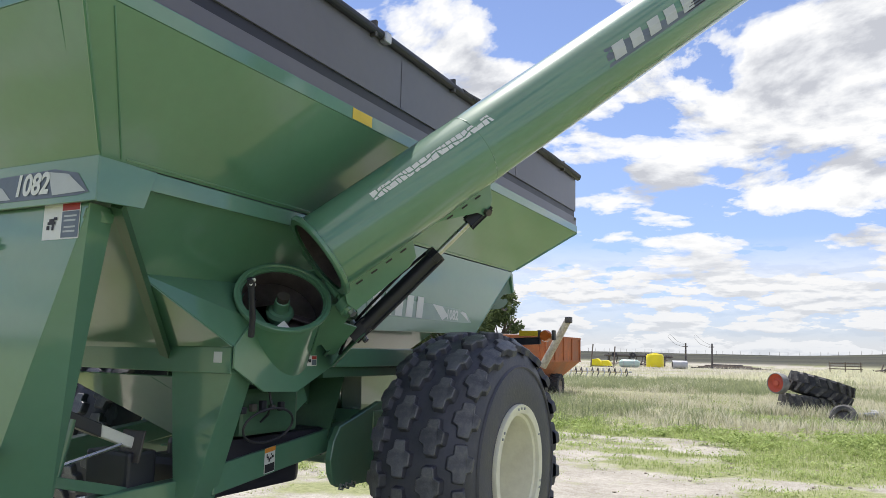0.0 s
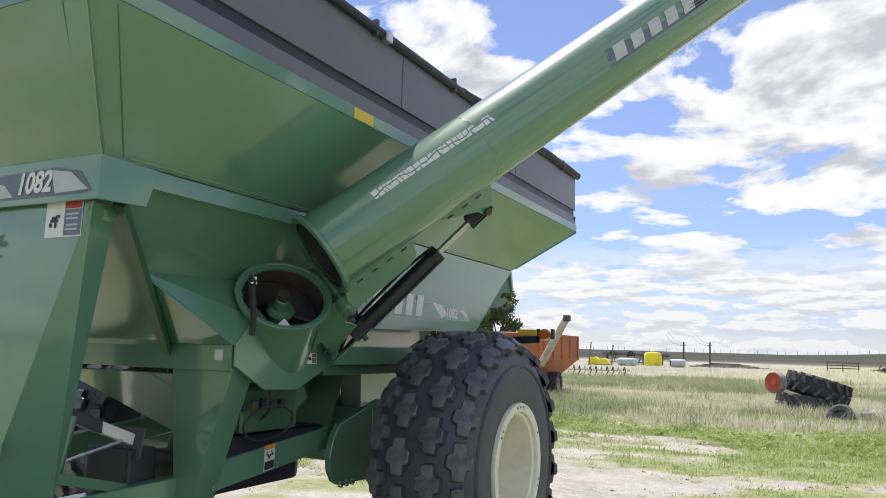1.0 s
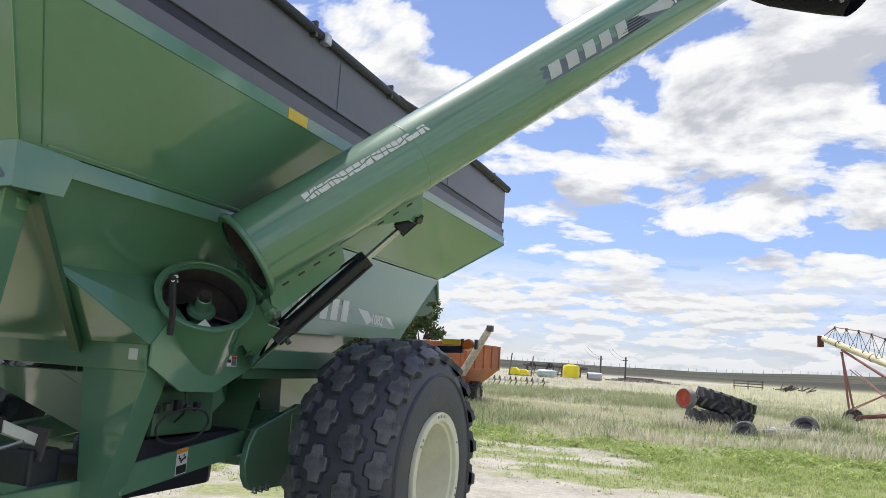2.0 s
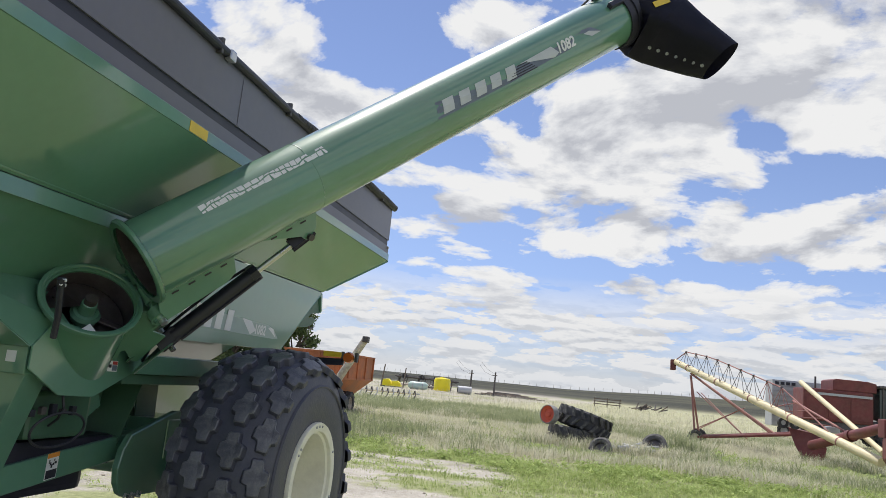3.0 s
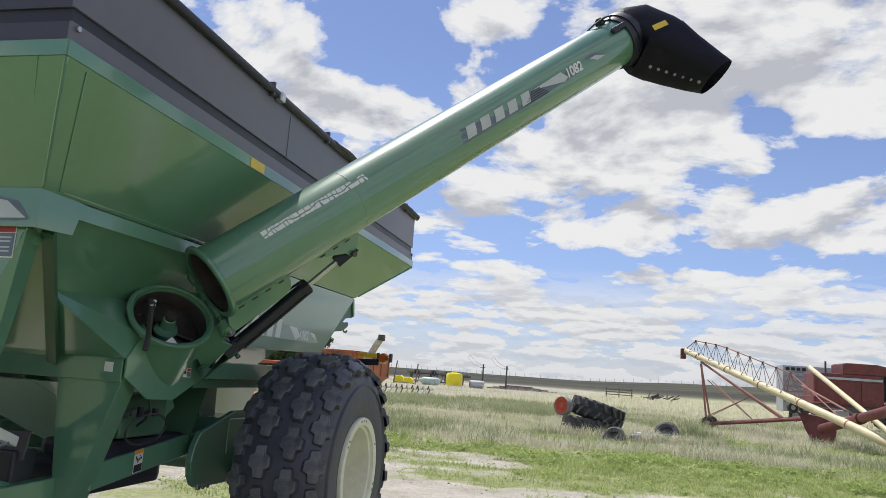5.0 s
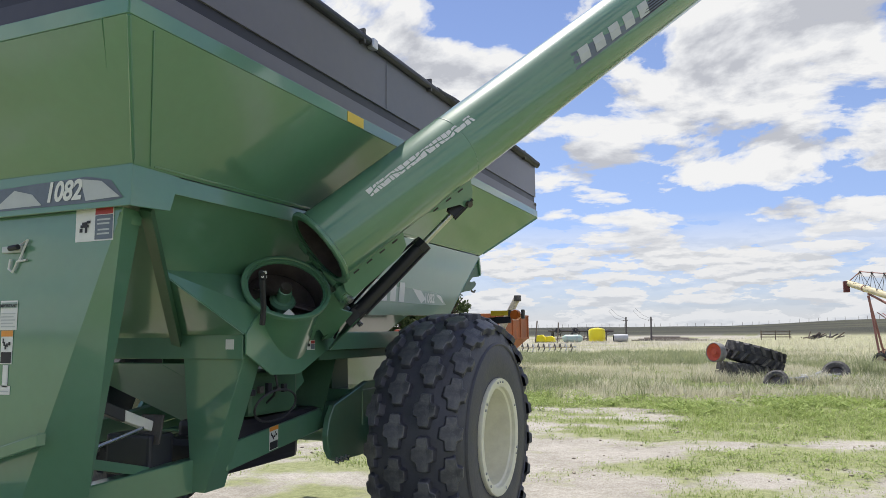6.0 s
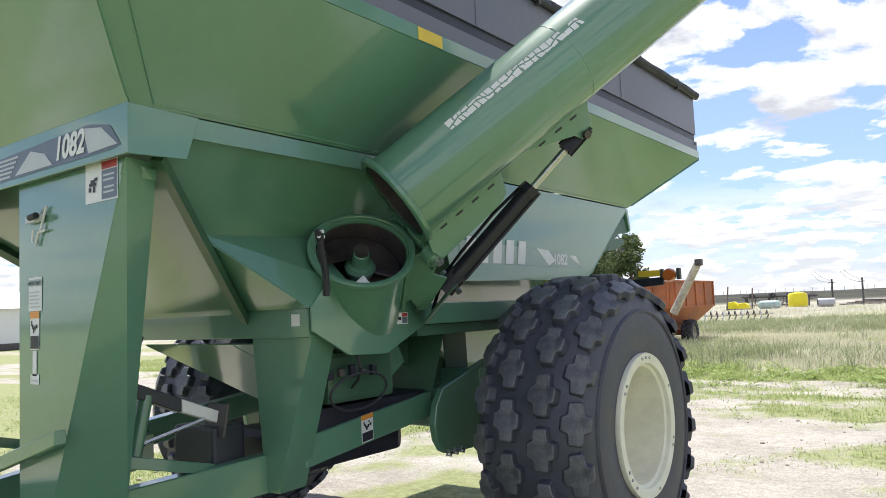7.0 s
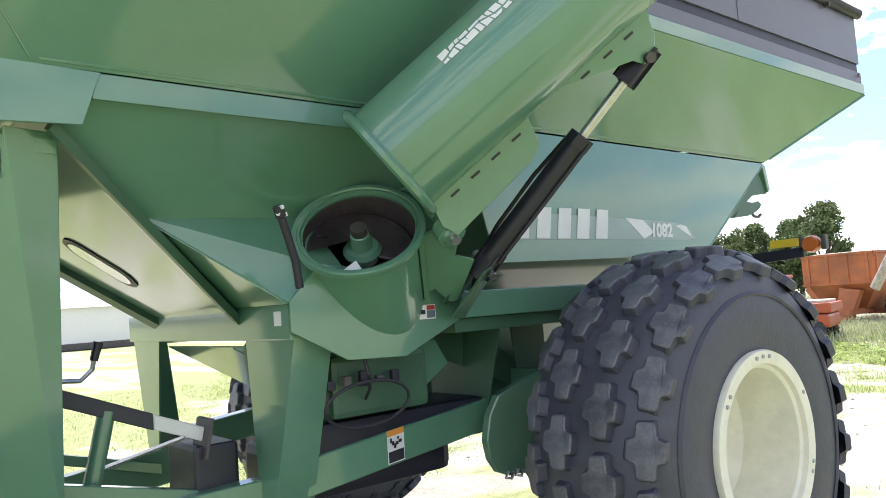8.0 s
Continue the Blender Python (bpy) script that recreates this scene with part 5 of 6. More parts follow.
def earth():
    m = bpy.data.materials.new("dry_earth_and_grass")
    m.use_nodes = True
    tr = m.node_tree
    b = tr.nodes["Principled BSDF"]
    b.inputs["Roughness"].default_value = 0.95
    b.inputs["Specular IOR Level"].default_value = 0.15
    co = tr.nodes.new("ShaderNodeTexCoord").outputs["Object"]
    at = tr.nodes.new("ShaderNodeAttribute")
    at.attribute_name = "tone"
    sep = wire(tr, "ShaderNodeSeparateColor", Color=at.outputs["Color"])
    n1 = wire(tr, "ShaderNodeTexNoise", Vector=co, Scale=0.7, Detail=9.0, Roughness=0.65).outputs[0]
    n2 = wire(tr, "ShaderNodeTexNoise", Vector=co, Scale=9.0, Detail=6.0, Roughness=0.7).outputs[0]
    n3 = wire(tr, "ShaderNodeTexNoise", Vector=co, Scale=38.0, Detail=4.0).outputs[0]
    sand = ramp(tr, n1, [(0.28, (0.32, 0.298, 0.268)), (0.5, (0.45, 0.425, 0.39)), (0.75, (0.57, 0.54, 0.51))])
    sand = mix(tr, 0.55, sand, ramp(tr, n2, [(0.3, (0.58, 0.56, 0.50)), (0.6, (1.1, 1.1, 1.1))]), "MULTIPLY")
    sand = mix(tr, 0.5, sand, ramp(tr, n3, [(0.33, (0.6, 0.56, 0.5)), (0.6, (1.12, 1.12, 1.12))]), "MULTIPLY")
    turf = ramp(tr, n2, [(0.3, (0.18, 0.205, 0.085)), (0.55, (0.29, 0.32, 0.145)), (0.75, (0.41, 0.405, 0.24))])
    straw = ramp(tr, n2, [(0.3, (0.30, 0.29, 0.19)), (0.55, (0.45, 0.43, 0.31)), (0.8, (0.56, 0.54, 0.42))])
    straw = mix(tr, ramp(tr, n1, [(0.42, (0, 0, 0)), (0.66, (0.75, 0.75, 0.75))]), straw, (0.25, 0.29, 0.13))
    far_co = wire(tr, "ShaderNodeMapping", Vector=co, Scale=(0.012, 0.05, 0.05)).outputs[0]
    n5 = wire(tr, "ShaderNodeTexNoise", Vector=far_co, Scale=1.0, Detail=6.0).outputs[0]
    crop = ramp(tr, n5, [(0.32, (0.036, 0.038, 0.034)), (0.5, (0.055, 0.057, 0.046)), (0.70, (0.095, 0.095, 0.065))])
    n6 = wire(tr, "ShaderNodeTexNoise", Vector=co, Scale=2.2, Detail=6.0, Roughness=0.6).outputs[0]
    g = maths(tr, "ADD", sep.outputs[0], maths(tr, "MULTIPLY", maths(tr, "SUBTRACT", n2, 0.5), 1.0))
    g = maths(tr, "ADD", g, maths(tr, "MULTIPLY", maths(tr, "SUBTRACT", n6, 0.5), 1.3))
    c = mix(tr, ramp(tr, g, [(0.18, (0, 0, 0)), (0.60, (0.9, 0.9, 0.9))]), sand, turf)
    s = maths(tr, "ADD", sep.outputs[1], maths(tr, "MULTIPLY", maths(tr, "SUBTRACT", n2, 0.5), 0.6))
    c = mix(tr, ramp(tr, s, [(0.25, (0, 0, 0)), (0.6, (1, 1, 1))]), c, straw)
    c = mix(tr, sep.outputs[2], c, crop)
    tr.links.new(c, b.inputs["Base Color"])
    bp = wire(tr, "ShaderNodeBump", Height=maths(tr, "ADD", n2, maths(tr, "MULTIPLY", n3, 0.5)), Strength=0.7, Distance=0.05)
    tr.links.new(bp.outputs[0], b.inputs["Normal"])
    return m


gm.materials.append(earth())
tagged(new("ground", gm), "dry sandy farmyard with patches of grass running to a low ridge", "ground", kind="structure")


def leafy(name, lo, hi, rough=0.75, thin=0.25):
    m = bpy.data.materials.new(name)
    m.use_nodes = True
    tr = m.node_tree
    b = tr.nodes["Principled BSDF"]
    r = tr.nodes.new("ShaderNodeNewGeometry").outputs["Random Per Island"]
    co = tr.nodes.new("ShaderNodeTexCoord").outputs["Object"]
    n1 = wire(tr, "ShaderNodeTexNoise", Vector=co, Scale=0.6, Detail=3.0).outputs[0]
    f = maths(tr, "ADD", maths(tr, "MULTIPLY", r, 0.6), maths(tr, "MULTIPLY", n1, 0.5))
    tr.links.new(ramp(tr, f, [(0.2, lo), (0.85, hi)]), b.inputs["Base Color"])
    b.inputs["Roughness"].default_value = rough
    b.inputs["Specular IOR Level"].default_value = 0.25
    b.inputs["Subsurface Weight"].default_value = 0.0
    tl = wire(tr, "ShaderNodeBsdfTranslucent", Color=ramp(tr, f, [(0.2, lo), (0.85, hi)]))
    ms = wire(tr, "ShaderNodeMixShader", i0=thin, i1=b.outputs[0], i2=tl.outputs[0])
    tr.links.new(ms.outputs[0], tr.nodes["Material Output"].inputs[0])
    return m


GRASS = leafy("green_grass", (0.25, 0.32, 0.095), (0.51, 0.58, 0.26), thin=0.4)
STRAW = leafy("dry_straw", (0.40, 0.39, 0.27), (0.72, 0.69, 0.56), thin=0.4)
WEED = leafy("grey_green_weeds", (0.19, 0.23, 0.12), (0.40, 0.43, 0.26), thin=0.4)
LEAF = leafy("tree_leaves", (0.045, 0.075, 0.028), (0.14, 0.185, 0.075), thin=0.3)


def blades(name, spots, mat, label, category):
    """Tufts of bent blades; spots are (x, y, height, spread, number)."""
    rng = random.Random(hash(len(spots)) % 997)
    vs, fs = [], []
    for x, y, h, sp, n in spots:
        z = height(x, y) - 0.01
        for _ in range(n):
            a = rng.random() * math.tau
            r = sp * math.sqrt(rng.random())
            bx, by = x + r * math.cos(a), y + r * math.sin(a)
            hh = h * (0.55 + 0.6 * rng.random())
            w = min(0.010, max(0.005, hh * 0.028)) * (0.6 + 0.8 * rng.random())
            lean = hh * (0.2 + 0.8 * rng.random())
            a2 = rng.random() * math.tau
            dx, dy = math.cos(a2), math.sin(a2)
            k = len(vs)
            vs += [(bx - dy * w, by + dx * w, z), (bx + dy * w, by - dx * w, z), (bx + dx * lean * 0.35 + dy * w * 0.8, by + dy * lean * 0.35 - dx * w * 0.8, z + hh * 0.6), (bx + dx * lean * 0.35 - dy * w * 0.8, by + dy * lean * 0.35 + dx * w * 0.8, z + hh * 0.6), (bx + dx * lean, by + dy * lean, z + hh)]
            fs += [(k, k + 1, k + 2, k + 3), (k + 3, k + 2, k + 4)]
    me = bpy.data.meshes.new(name)
    me.from_pydata(vs, [], fs)
    me.materials.append(mat)
    return tagged(new(name, me), label, category, kind="stuff")


def wedge(rng, r0, r1, a0=-64, a1=24, power=1.0):
    r = r0 + (r1 - r0) * rng.random() ** power
    a = radians(a0 + (a1 - a0) * rng.random())
    return 2.0 + r * math.sin(a), -5.0 + r * math.cos(a)


def clear(x, y):
    return not (-4.2 < x < 0.6 and -5 < y < 3.2)


rng = random.Random(11)
low, dry, weedy = [], [], []
while len(low) < 26000:
    x, y = wedge(rng, 5.5, 36, power=0.9)
    g = green_at(x, y)
    if clear(x, y) and rng.random() < g * 0.9 * (0.4 + g) + 0.015:
        low.append((x, y, (0.035 + 0.10 * rng.random() ** 2 * (0.5 + g)) * (0.42 + 0.58 * smooth(5, 12, y)), 0.20, 9))
while len(dry) < 16000:
    x, y = wedge(rng, 16.5, 60, -50, 24, 1.15)
    s = straw_at(x, y)
    if rng.random() < s * s:
        h = 0.10 + 0.30 * rng.random() * max(0.2, 0.6 + 1.2 * noise.noise((x * 0.3, y * 0.3, 9)))
        dry.append((x, y, h, 0.30, 12))
while len(weedy) < 14500:
    x, y = wedge(rng, 19, 62, -50, 24, 1.0)
    n = noise.noise((x * 0.10 + 40, y * 0.16, 2)) + 0.35 * noise.noise((x * 0.5, y * 0.5, 6)) + 0.5 * smooth(29, 34, y) * (1 - smooth(44, 54, y)) * (1 - smooth(2, 8, x)) + 0.25 * smooth(6, 11, x) * (1 - smooth(24, 30, y))
    if rng.random() < n:
        weedy.append((x, y, 0.14 + 0.36 * rng.random() ** 1.5, 0.28, 11))
for k in range(150):
    a, r = rng.random() * math.tau, 1.1 * rng.random()
    weedy.append((5.0 + r * 1.4 * math.cos(a), 22.3 + r * math.sin(a), (0.35 + 0.75 * rng.random()) * (1.1 - 0.45 * r), 0.30, 6))
for k in range(420):
    x, y = -0.3 + 6.0 * rng.random(), 18.9 + 1.5 * rng.random()
    (dry if rng.random() < 0.75 else weedy).append((x, y, 0.22 + 0.30 * rng.random(), 0.2, 12))
# short blades on the mostly unseen turf round the cart
while len(low) < 33500:
    x, y = -18 + 27 * rng.random(), -11 + 15 * rng.random()
    if clear(x, y) and rng.random() < green_at(x, y):
        low.append((x, y, 0.025 + 0.05 * rng.random() ** 2, 0.22, 8))
blades("green_grass", low, GRASS, "low bright green grass growing in patches on the yard", "grass")
blades("dry_grass", dry, STRAW, "tall bleached dry grass across the field", "grass")
blades("weeds", weedy, WEED, "grey-green weeds standing among the dry grass", "weeds")
far_dry = []
while len(far_dry) < 5000:
    x, y = wedge(rng, 58, 150, -42, 24, 0.9)
    far_dry.append((x, y, 0.3 + 0.4 * rng.random(), 0.6, 7))
blades("far_dry_grass", far_dry, STRAW, "bleached grass far across the field", "grass")


def leaf_clumps(name, spots, mat, label):
    """Low broad-leaved weeds: rosettes of small bent leaves."""
    rng = random.Random(21)
    vs, fs = [], []
    for x, y, h, n in spots:
        z = height(x, y)
        for _ in range(n):
            a = rng.random() * math.tau
            r = h * (0.3 + 1.2 * rng.random())
            t = rng.random()
            px, py, pz = x + r * math.cos(a), y + r * math.sin(a), z + h * (0.15 + 0.85 * t)
            dx, dy = math.cos(a + rng.gauss(0, 0.7)), math.sin(a + rng.gauss(0, 0.7))
            l, w, dz = h * (0.25 + 0.25 * rng.random()), h * (0.10 + 0.10 * rng.random()), h * rng.gauss(0.05, 0.15)
            k = len(vs)
            vs += [(px - dx * l, py - dy * l, pz - dz), (px - dy * w, py + dx * w, pz + h * 0.04), (px + dx * l, py + dy * l, pz + dz), (px + dy * w, py - dx * w, pz + h * 0.04)]
            fs.append((k, k + 1, k + 2, k + 3))
    me = bpy.data.meshes.new(name)
    me.from_pydata(vs, [], fs)
    me.materials.append(mat)
    return tagged(new(name, me), label, "weeds", kind="stuff")


BROAD = leafy("broad_leaf_green", (0.19, 0.27, 0.07), (0.43, 0.52, 0.19), thin=0.35)
rng = random.Random(31)
broad = []
while len(broad) < 5200:
    x, y = wedge(rng, 9, 30, -52, 24, 0.9)
    g = green_at(x, y) * (0.55 + noise.noise((x * 0.9, y * 0.9, 12)))
    if clear(x, y) and rng.random() < g * (0.25 + 0.75 * smooth(8, 14, y)):
        broad.append((x, y, 0.05 + 0.11 * rng.random() * smooth(6, 14, y) + 0.03 * rng.random(), 16))
for k in range(26):
    a, r = rng.random() * math.tau, 1.5 * math.sqrt(rng.random())
    broad.append((5.1 + r * math.cos(a), 22.1 + r * math.sin(a), 0.12 + 0.22 * rng.random(), 18))
leaf_clumps("leafy_weeds", broad, BROAD, "low broad-leaved green weeds along the edge of the yard")
# small stones and clods on the bare earth
bm = bm_new()
rng = random.Random(5)
for k in range(900):
    x, y = wedge(rng, 4.5, 22, -60, 22, 0.8)
    if clear(x, y):
        r = 0.008 + 0.022 * rng.random() ** 3
        g = bmesh.ops.create_icosphere(bm, subdivisions=1, radius=r)
        for v in g["verts"]:
            v.co = Vector((v.co.x * (0.8 + 0.6 * rng.random()), v.co.y * 1.2, v.co.z * 0.7)) + Vector((x, y, height(x, y) + r * 0.3))
st = part("clods", bm, paint("pale_clods", (0.34, 0.30, 0.25), 0.95, vary=0.25, scale=8))
tagged(st, "small pale stones and clods scattered on bare earth", "stones", kind="stuff")

# ---- things round the yard ----
def lug_tyre(parent, c, axis, r, w, mat=None, lugs=22, rim=None, name="tyre", lug_mat=None):
    mat = mat or OLD_RUBBER
    lug_mat = lug_mat or mat
    h = w / 2
    t = part(name, lathe(bm_new(), [(-h * 0.8, r * 0.55), (-h, r * 0.66), (-h, r * 0.84), (-h * 0.8, r * 0.92), (0, r * 0.93), (h * 0.8, r * 0.92), (h, r * 0.84), (h, r * 0.66), (h * 0.8, r * 0.55)], c, axis, 36), mat, parent, "", True)
    d, a, b = frame_of(axis)
    c = Vector(c)
    for k in range(lugs):
        for s in (-1, 1):
            th = math.tau * (k + (0.5 if s > 0 else 0)) / lugs
            o = a * math.cos(th) + b * math.sin(th)
            o2 = a * math.cos(th + 0.20) + b * math.sin(th + 0.20)
            t1 = (b * math.cos(th) - a * math.sin(th)) * (r * 0.045)
            bm = bm_new()
            p, q = c + o2 * r * 0.92 + d * s * 0.02, c + o * r * 0.90 + d * s * h * 0.98
            t1 = t1 * (22 / lugs)
            prism(bm, [p - t1, q - t1 * 0.9, q + t1 * 0.9, p + t1], o * r * (0.085 if lugs > 20 else 0.11))
            part("lug", bm, lug_mat, t)
    if rim:
        part("rim", lathe(bm_new(), [(h * 0.75, r * 0.57), (h * 0.8, r * 0.53), (h * 0.3, r * 0.50), (h * 0.1, r * 0.42), (h * 0.1, 0.001)], c, axis, 32), rim, t, "", True)
        part("rim", lathe(bm_new(), [(-h * 0.75, r * 0.57), (-h * 0.8, r * 0.53), (-h * 0.3, r * 0.50), (-h * 0.1, r * 0.42), (-h * 0.1, 0.001)], c, axis, 32), rim, t, "", True)
    return t


# pile of old tractor tyres
p1 = thing("dumped_tractor_wheel", (1.6, 20.9, 0), "old lugged tractor tyre lying flat in dry grass", "tyre", "dumped tyres")
lug_tyre(p1, (1.44, 20.9, 0.31), (0.12, 0.06, 1), 0.93, 0.60, lugs=17, mat=DUSTY_TYRE)
p2 = thing("dumped_tractor_wheel", (1.9, 21.0, 0), "old lugged tractor tyre tilted on top of another", "tyre", "dumped tyres")
lug_tyre(p2, (1.70, 21.0, 0.86), (0.28, 0.10, 1.0), 0.92, 0.60, lugs=17, lug_mat=DUSTY_TYRE)
p3 = thing("dumped_tractor_wheel", (0.5, 20.6, 0), "worn wheel with a faded red-orange dish beside dumped tyres", "wheel", "dumped tyres")
part("ring", lathe(bm_new(), [(-0.10, 0.27), (-0.13, 0.31), (0.06, 0.325), (0.13, 0.31), (0.14, 0.295), (0.10, 0.27), (-0.10, 0.27)], (0.56, 20.35, 1.0), (-0.75, -1, 0.1), 40), OLD_LUG, p3, "", True)
part("dish", lathe(bm_new(), [(0.12, 0.28), (0.07, 0.255), (0.02, 0.18), (0.05, 0.10), (0.09, 0.08), (0.09, 0.001)], (0.56, 20.35, 1.0), (-0.75, -1, 0.1), 32), paint("bleached_orange_red", (0.62, 0.12, 0.07), 0.6, vary=0.15, scale=4), p3, "faded red-orange dish", True)
# derelict axle with two small wheels
ax = thing("derelict_axle", (3.3, 20.6, 0), "grey derelict axle frame with two small bald wheels in the grass", "axle")
for c, r in (((2.27, 18.7, 0.19), 0.36), ((4.05, 21.2, 0.32), 0.42)):
    t = part("tyre", lathe(bm_new(), [(-0.09, r * 0.6), (-0.11, r * 0.8), (-0.07, r), (0.07, r), (0.11, r * 0.8), (0.09, r * 0.6)], c, (-0.35, -1, 0.65), 32), DUSTY_TYRE, ax, "", True)
    part("rim", lathe(bm_new(), [(0.085, r * 0.62), (0.06, r * 0.52), (0.0, r * 0.5), (0.0, 0.001)], c, (-0.35, -1, 0.65), 24), DARK_STEEL, t, "", True)
for a, b in (((2.4, 18.8, 0.25), (4.2, 21.2, 0.28)), ((2.9, 19.5, 0.16), (4.0, 20.4, 0.20)), ((3.0, 20.2, 0.30), (3.5, 19.8, 0.26)), ((2.7, 19.7, 0.10), (3.6, 20.9, 0.36))):
    part("frame_bar", rod(bm_new(), a, b, 0.05, n=8), GALV, ax)
part("spring_box", box(bm_new(), (3.0, 19.9, 0.05), (3.5, 20.3, 0.30), 0.03), GALV, ax)


# orange grain wagon with a chipped unloading spout
def orange_wagon():
    w = thing("grain_wagon", (0, 0, 0), "faded orange gravity grain wagon with chipped white spout", "wagon")
    y0, y1, x0, x1 = 21.8, 26.4, -8.70, -6.45
    zt, zm = 2.42, 1.42
    xm0, xm1 = -8.9, -7.45
    for a, b in ((0, 1), (1, 2), (2, 3), (3, 0)):
        c = [(x0, y0), (x1, y0), (x1, y1), (x0, y1)]
        p, q = c[a], c[b]
        part("box_wall", sheet(bm_new(), [(*p, zm), (*q, zm), (*q, zt), (*p, zt)], 0.03), RUST_ORANGE, w)
    lo = [(-8.05, 22.6), (-7.15, 22.6), (-7.15, 25.2), (-8.05, 25.2)]
    hi = [(x0, y0), (x1, y0), (x1, y1), (x0, y1)]
    for a in range(4):
        b = (a + 1) % 4
        part("hopper_wall", sheet(bm_new(), [(*hi[a], zm), (*hi[b], zm), (*lo[b], 0.55), (*lo[a], 0.55)], 0.03), RUST_ORANGE, w)
    for z in (zt - 0.03, zm + 0.02):
        part("rim_bar", box(bm_new(), (x0 - 0.04, y0 - 0.05, z - 0.04), (x1 + 0.04, y0 + 0.01, z + 0.04), 0.01), RUST_ORANGE, w)
        part("rim_bar", box(bm_new(), (x1 - 0.01, y0 - 0.05, z - 0.04), (x1 + 0.05, y1 + 0.04, z + 0.04), 0.01), RUST_ORANGE, w)
    for k in range(5):
        y = y0 + 0.1 + (y1 - y0 - 0.2) * k / 4
        part("stake", box(bm_new(), (x1, y - 0.04, zm), (x1 + 0.07, y + 0.04, zt), 0.008), RUST_ORANGE, w)
    for k in range(4):
        x = x0 + 0.2 + (x1 - x0 - 0.4) * k / 3
        part("stake", box(bm_new(), (x - 0.04, y0 - 0.06, zm), (x + 0.04, y0, zt), 0.008), RUST_ORANGE, w)
    part("heap_edge", box(bm_new(), (x0 + 0.2, y0 + 0.3, zt - 0.1), (x1 - 0.3, y1 - 0.3, zt + 0.04), 0.05), CHIPPED, w, "weathered wood filling")
    sp = part("spout", rod(bm_new(), (-6.35, 21.4, 1.25), (-5.25, 21.0, 2.95), 0.15, 0.13, n=16), CHIPPED, w, "chipped white and rust unloading spout", True)
    part("spout_cap", box(bm_new(), (-5.33, 20.85, 2.85), (-5.10, 21.1, 3.08), 0.04), DARK_STEEL, sp)
    part("chute", prism(bm_new(), [(-7.55, 21.7, 1.3), (-6.9, 21.7, 1.2), (-7.25, 21.5, 0.25), (-7.65, 21.5, 0.3)], (0, 0.35, 0), 0.01), RUST_ORANGE, w)
    part("chute", prism(bm_new(), [(-8.5, 21.7, 1.4), (-7.9, 21.7, 0.55), (-8.05, 21.7, 0.4), (-8.65, 21.7, 1.3)], (0, 0.10, 0), 0.01), RUST_ORANGE, w)
    for z in (0.42,):
        part("chassis", box(bm_new(), (-8.2, 21.3, z), (-8.05, 25.8, z + 0.18), 0.02), RUST_ORANGE, w)
        part("chassis", box(bm_new(), (-7.3, 21.3, z), (-7.15, 25.8, z + 0.18), 0.02), RUST_ORANGE, w)
        part("chassis", box(bm_new(), (-8.8, 23.3, z - 0.05), (-6.6, 23.5, z + 0.13), 0.02), RUST_ORANGE, w)
    for x in (-8.85, -6.5):
        for y in (23.4,):
            lug_tyre(w, (x, y, 0.47), (1, 0, 0), 0.47, 0.42, lugs=16, rim=CHIPPED)
    w.location = (-1.2, 0.3, 0)


orange_wagon()


# orange utility vehicle parked by the wagon
def utility_vehicle():
    v = thing("utility_vehicle", (-8.0, 16.0, 0), "orange four-wheel utility vehicle with cargo bed and windscreen", "utility vehicle")
    m = Matrix.Translation((-8.0, 16.33, 0)) @ Matrix.Rotation(radians(12), 4, "Z")
    part("body", box(bm_new(), (-1.5, -0.72, 0.42), (1.35, 0.72, 0.78), 0.08, m), paint("orange_plastic", (0.42, 0.085, 0.035), 0.4, vary=0.1, scale=2), v)
    part("cargo_bed", box(bm_new(), (0.25, -0.74, 0.80), (1.42, 0.74, 1.05), 0.03, m), paint("orange_bed", (0.42, 0.085, 0.035), 0.45, vary=0.12, scale=2), v)
    part("bed_load", box(bm_new(), (0.35, -0.6, 1.04), (1.3, 0.6, 1.12), 0.02, m), CHIPPED, v, "scraps lying in the bed")
    part("roof", box(bm_new(), (-0.85, -0.68, 1.72), (0.30, 0.68, 1.82), 0.05, m), paint("orange_roof", (0.42, 0.085, 0.035), 0.4, vary=0.1, scale=2), v)
    part("windscreen", prism(bm_new(), [m @ Vector(p) for p in ((0.28, -0.62, 1.05), (0.28, 0.62, 1.05), (0.22, 0.60, 1.70), (0.22, -0.60, 1.70))], (0.01, 0, 0)), CAB_GLASS, v)
    for x, y in ((-0.8, -0.64), (0.25, -0.64), (-0.8, 0.64), (0.25, 0.64)):
        part("roll_bar", rod(bm_new(), m @ Vector((x, y, 0.8)), m @ Vector((x, y, 1.74)), 0.03, n=8), BLACK, v)
    for y in (-0.3, 0.3):
        part("seat", box(bm_new(), (-0.55, y - 0.25, 0.78), (-0.05, y + 0.25, 0.95), 0.05, m), BLACK, v)
        part("seat_back", box(bm_new(), (0.0, y - 0.25, 0.85), (0.12, y + 0.25, 1.35), 0.04, m), BLACK, v)
    for x in (-1.0, 0.95):
        for y in (-0.66, 0.66):
            lug_tyre(v, m @ Vector((x, y, 0.32)), m.to_3x3() @ Vector((0, 1, 0)), 0.33, 0.26, lugs=14, rim=DARK_STEEL)


utility_vehicle()


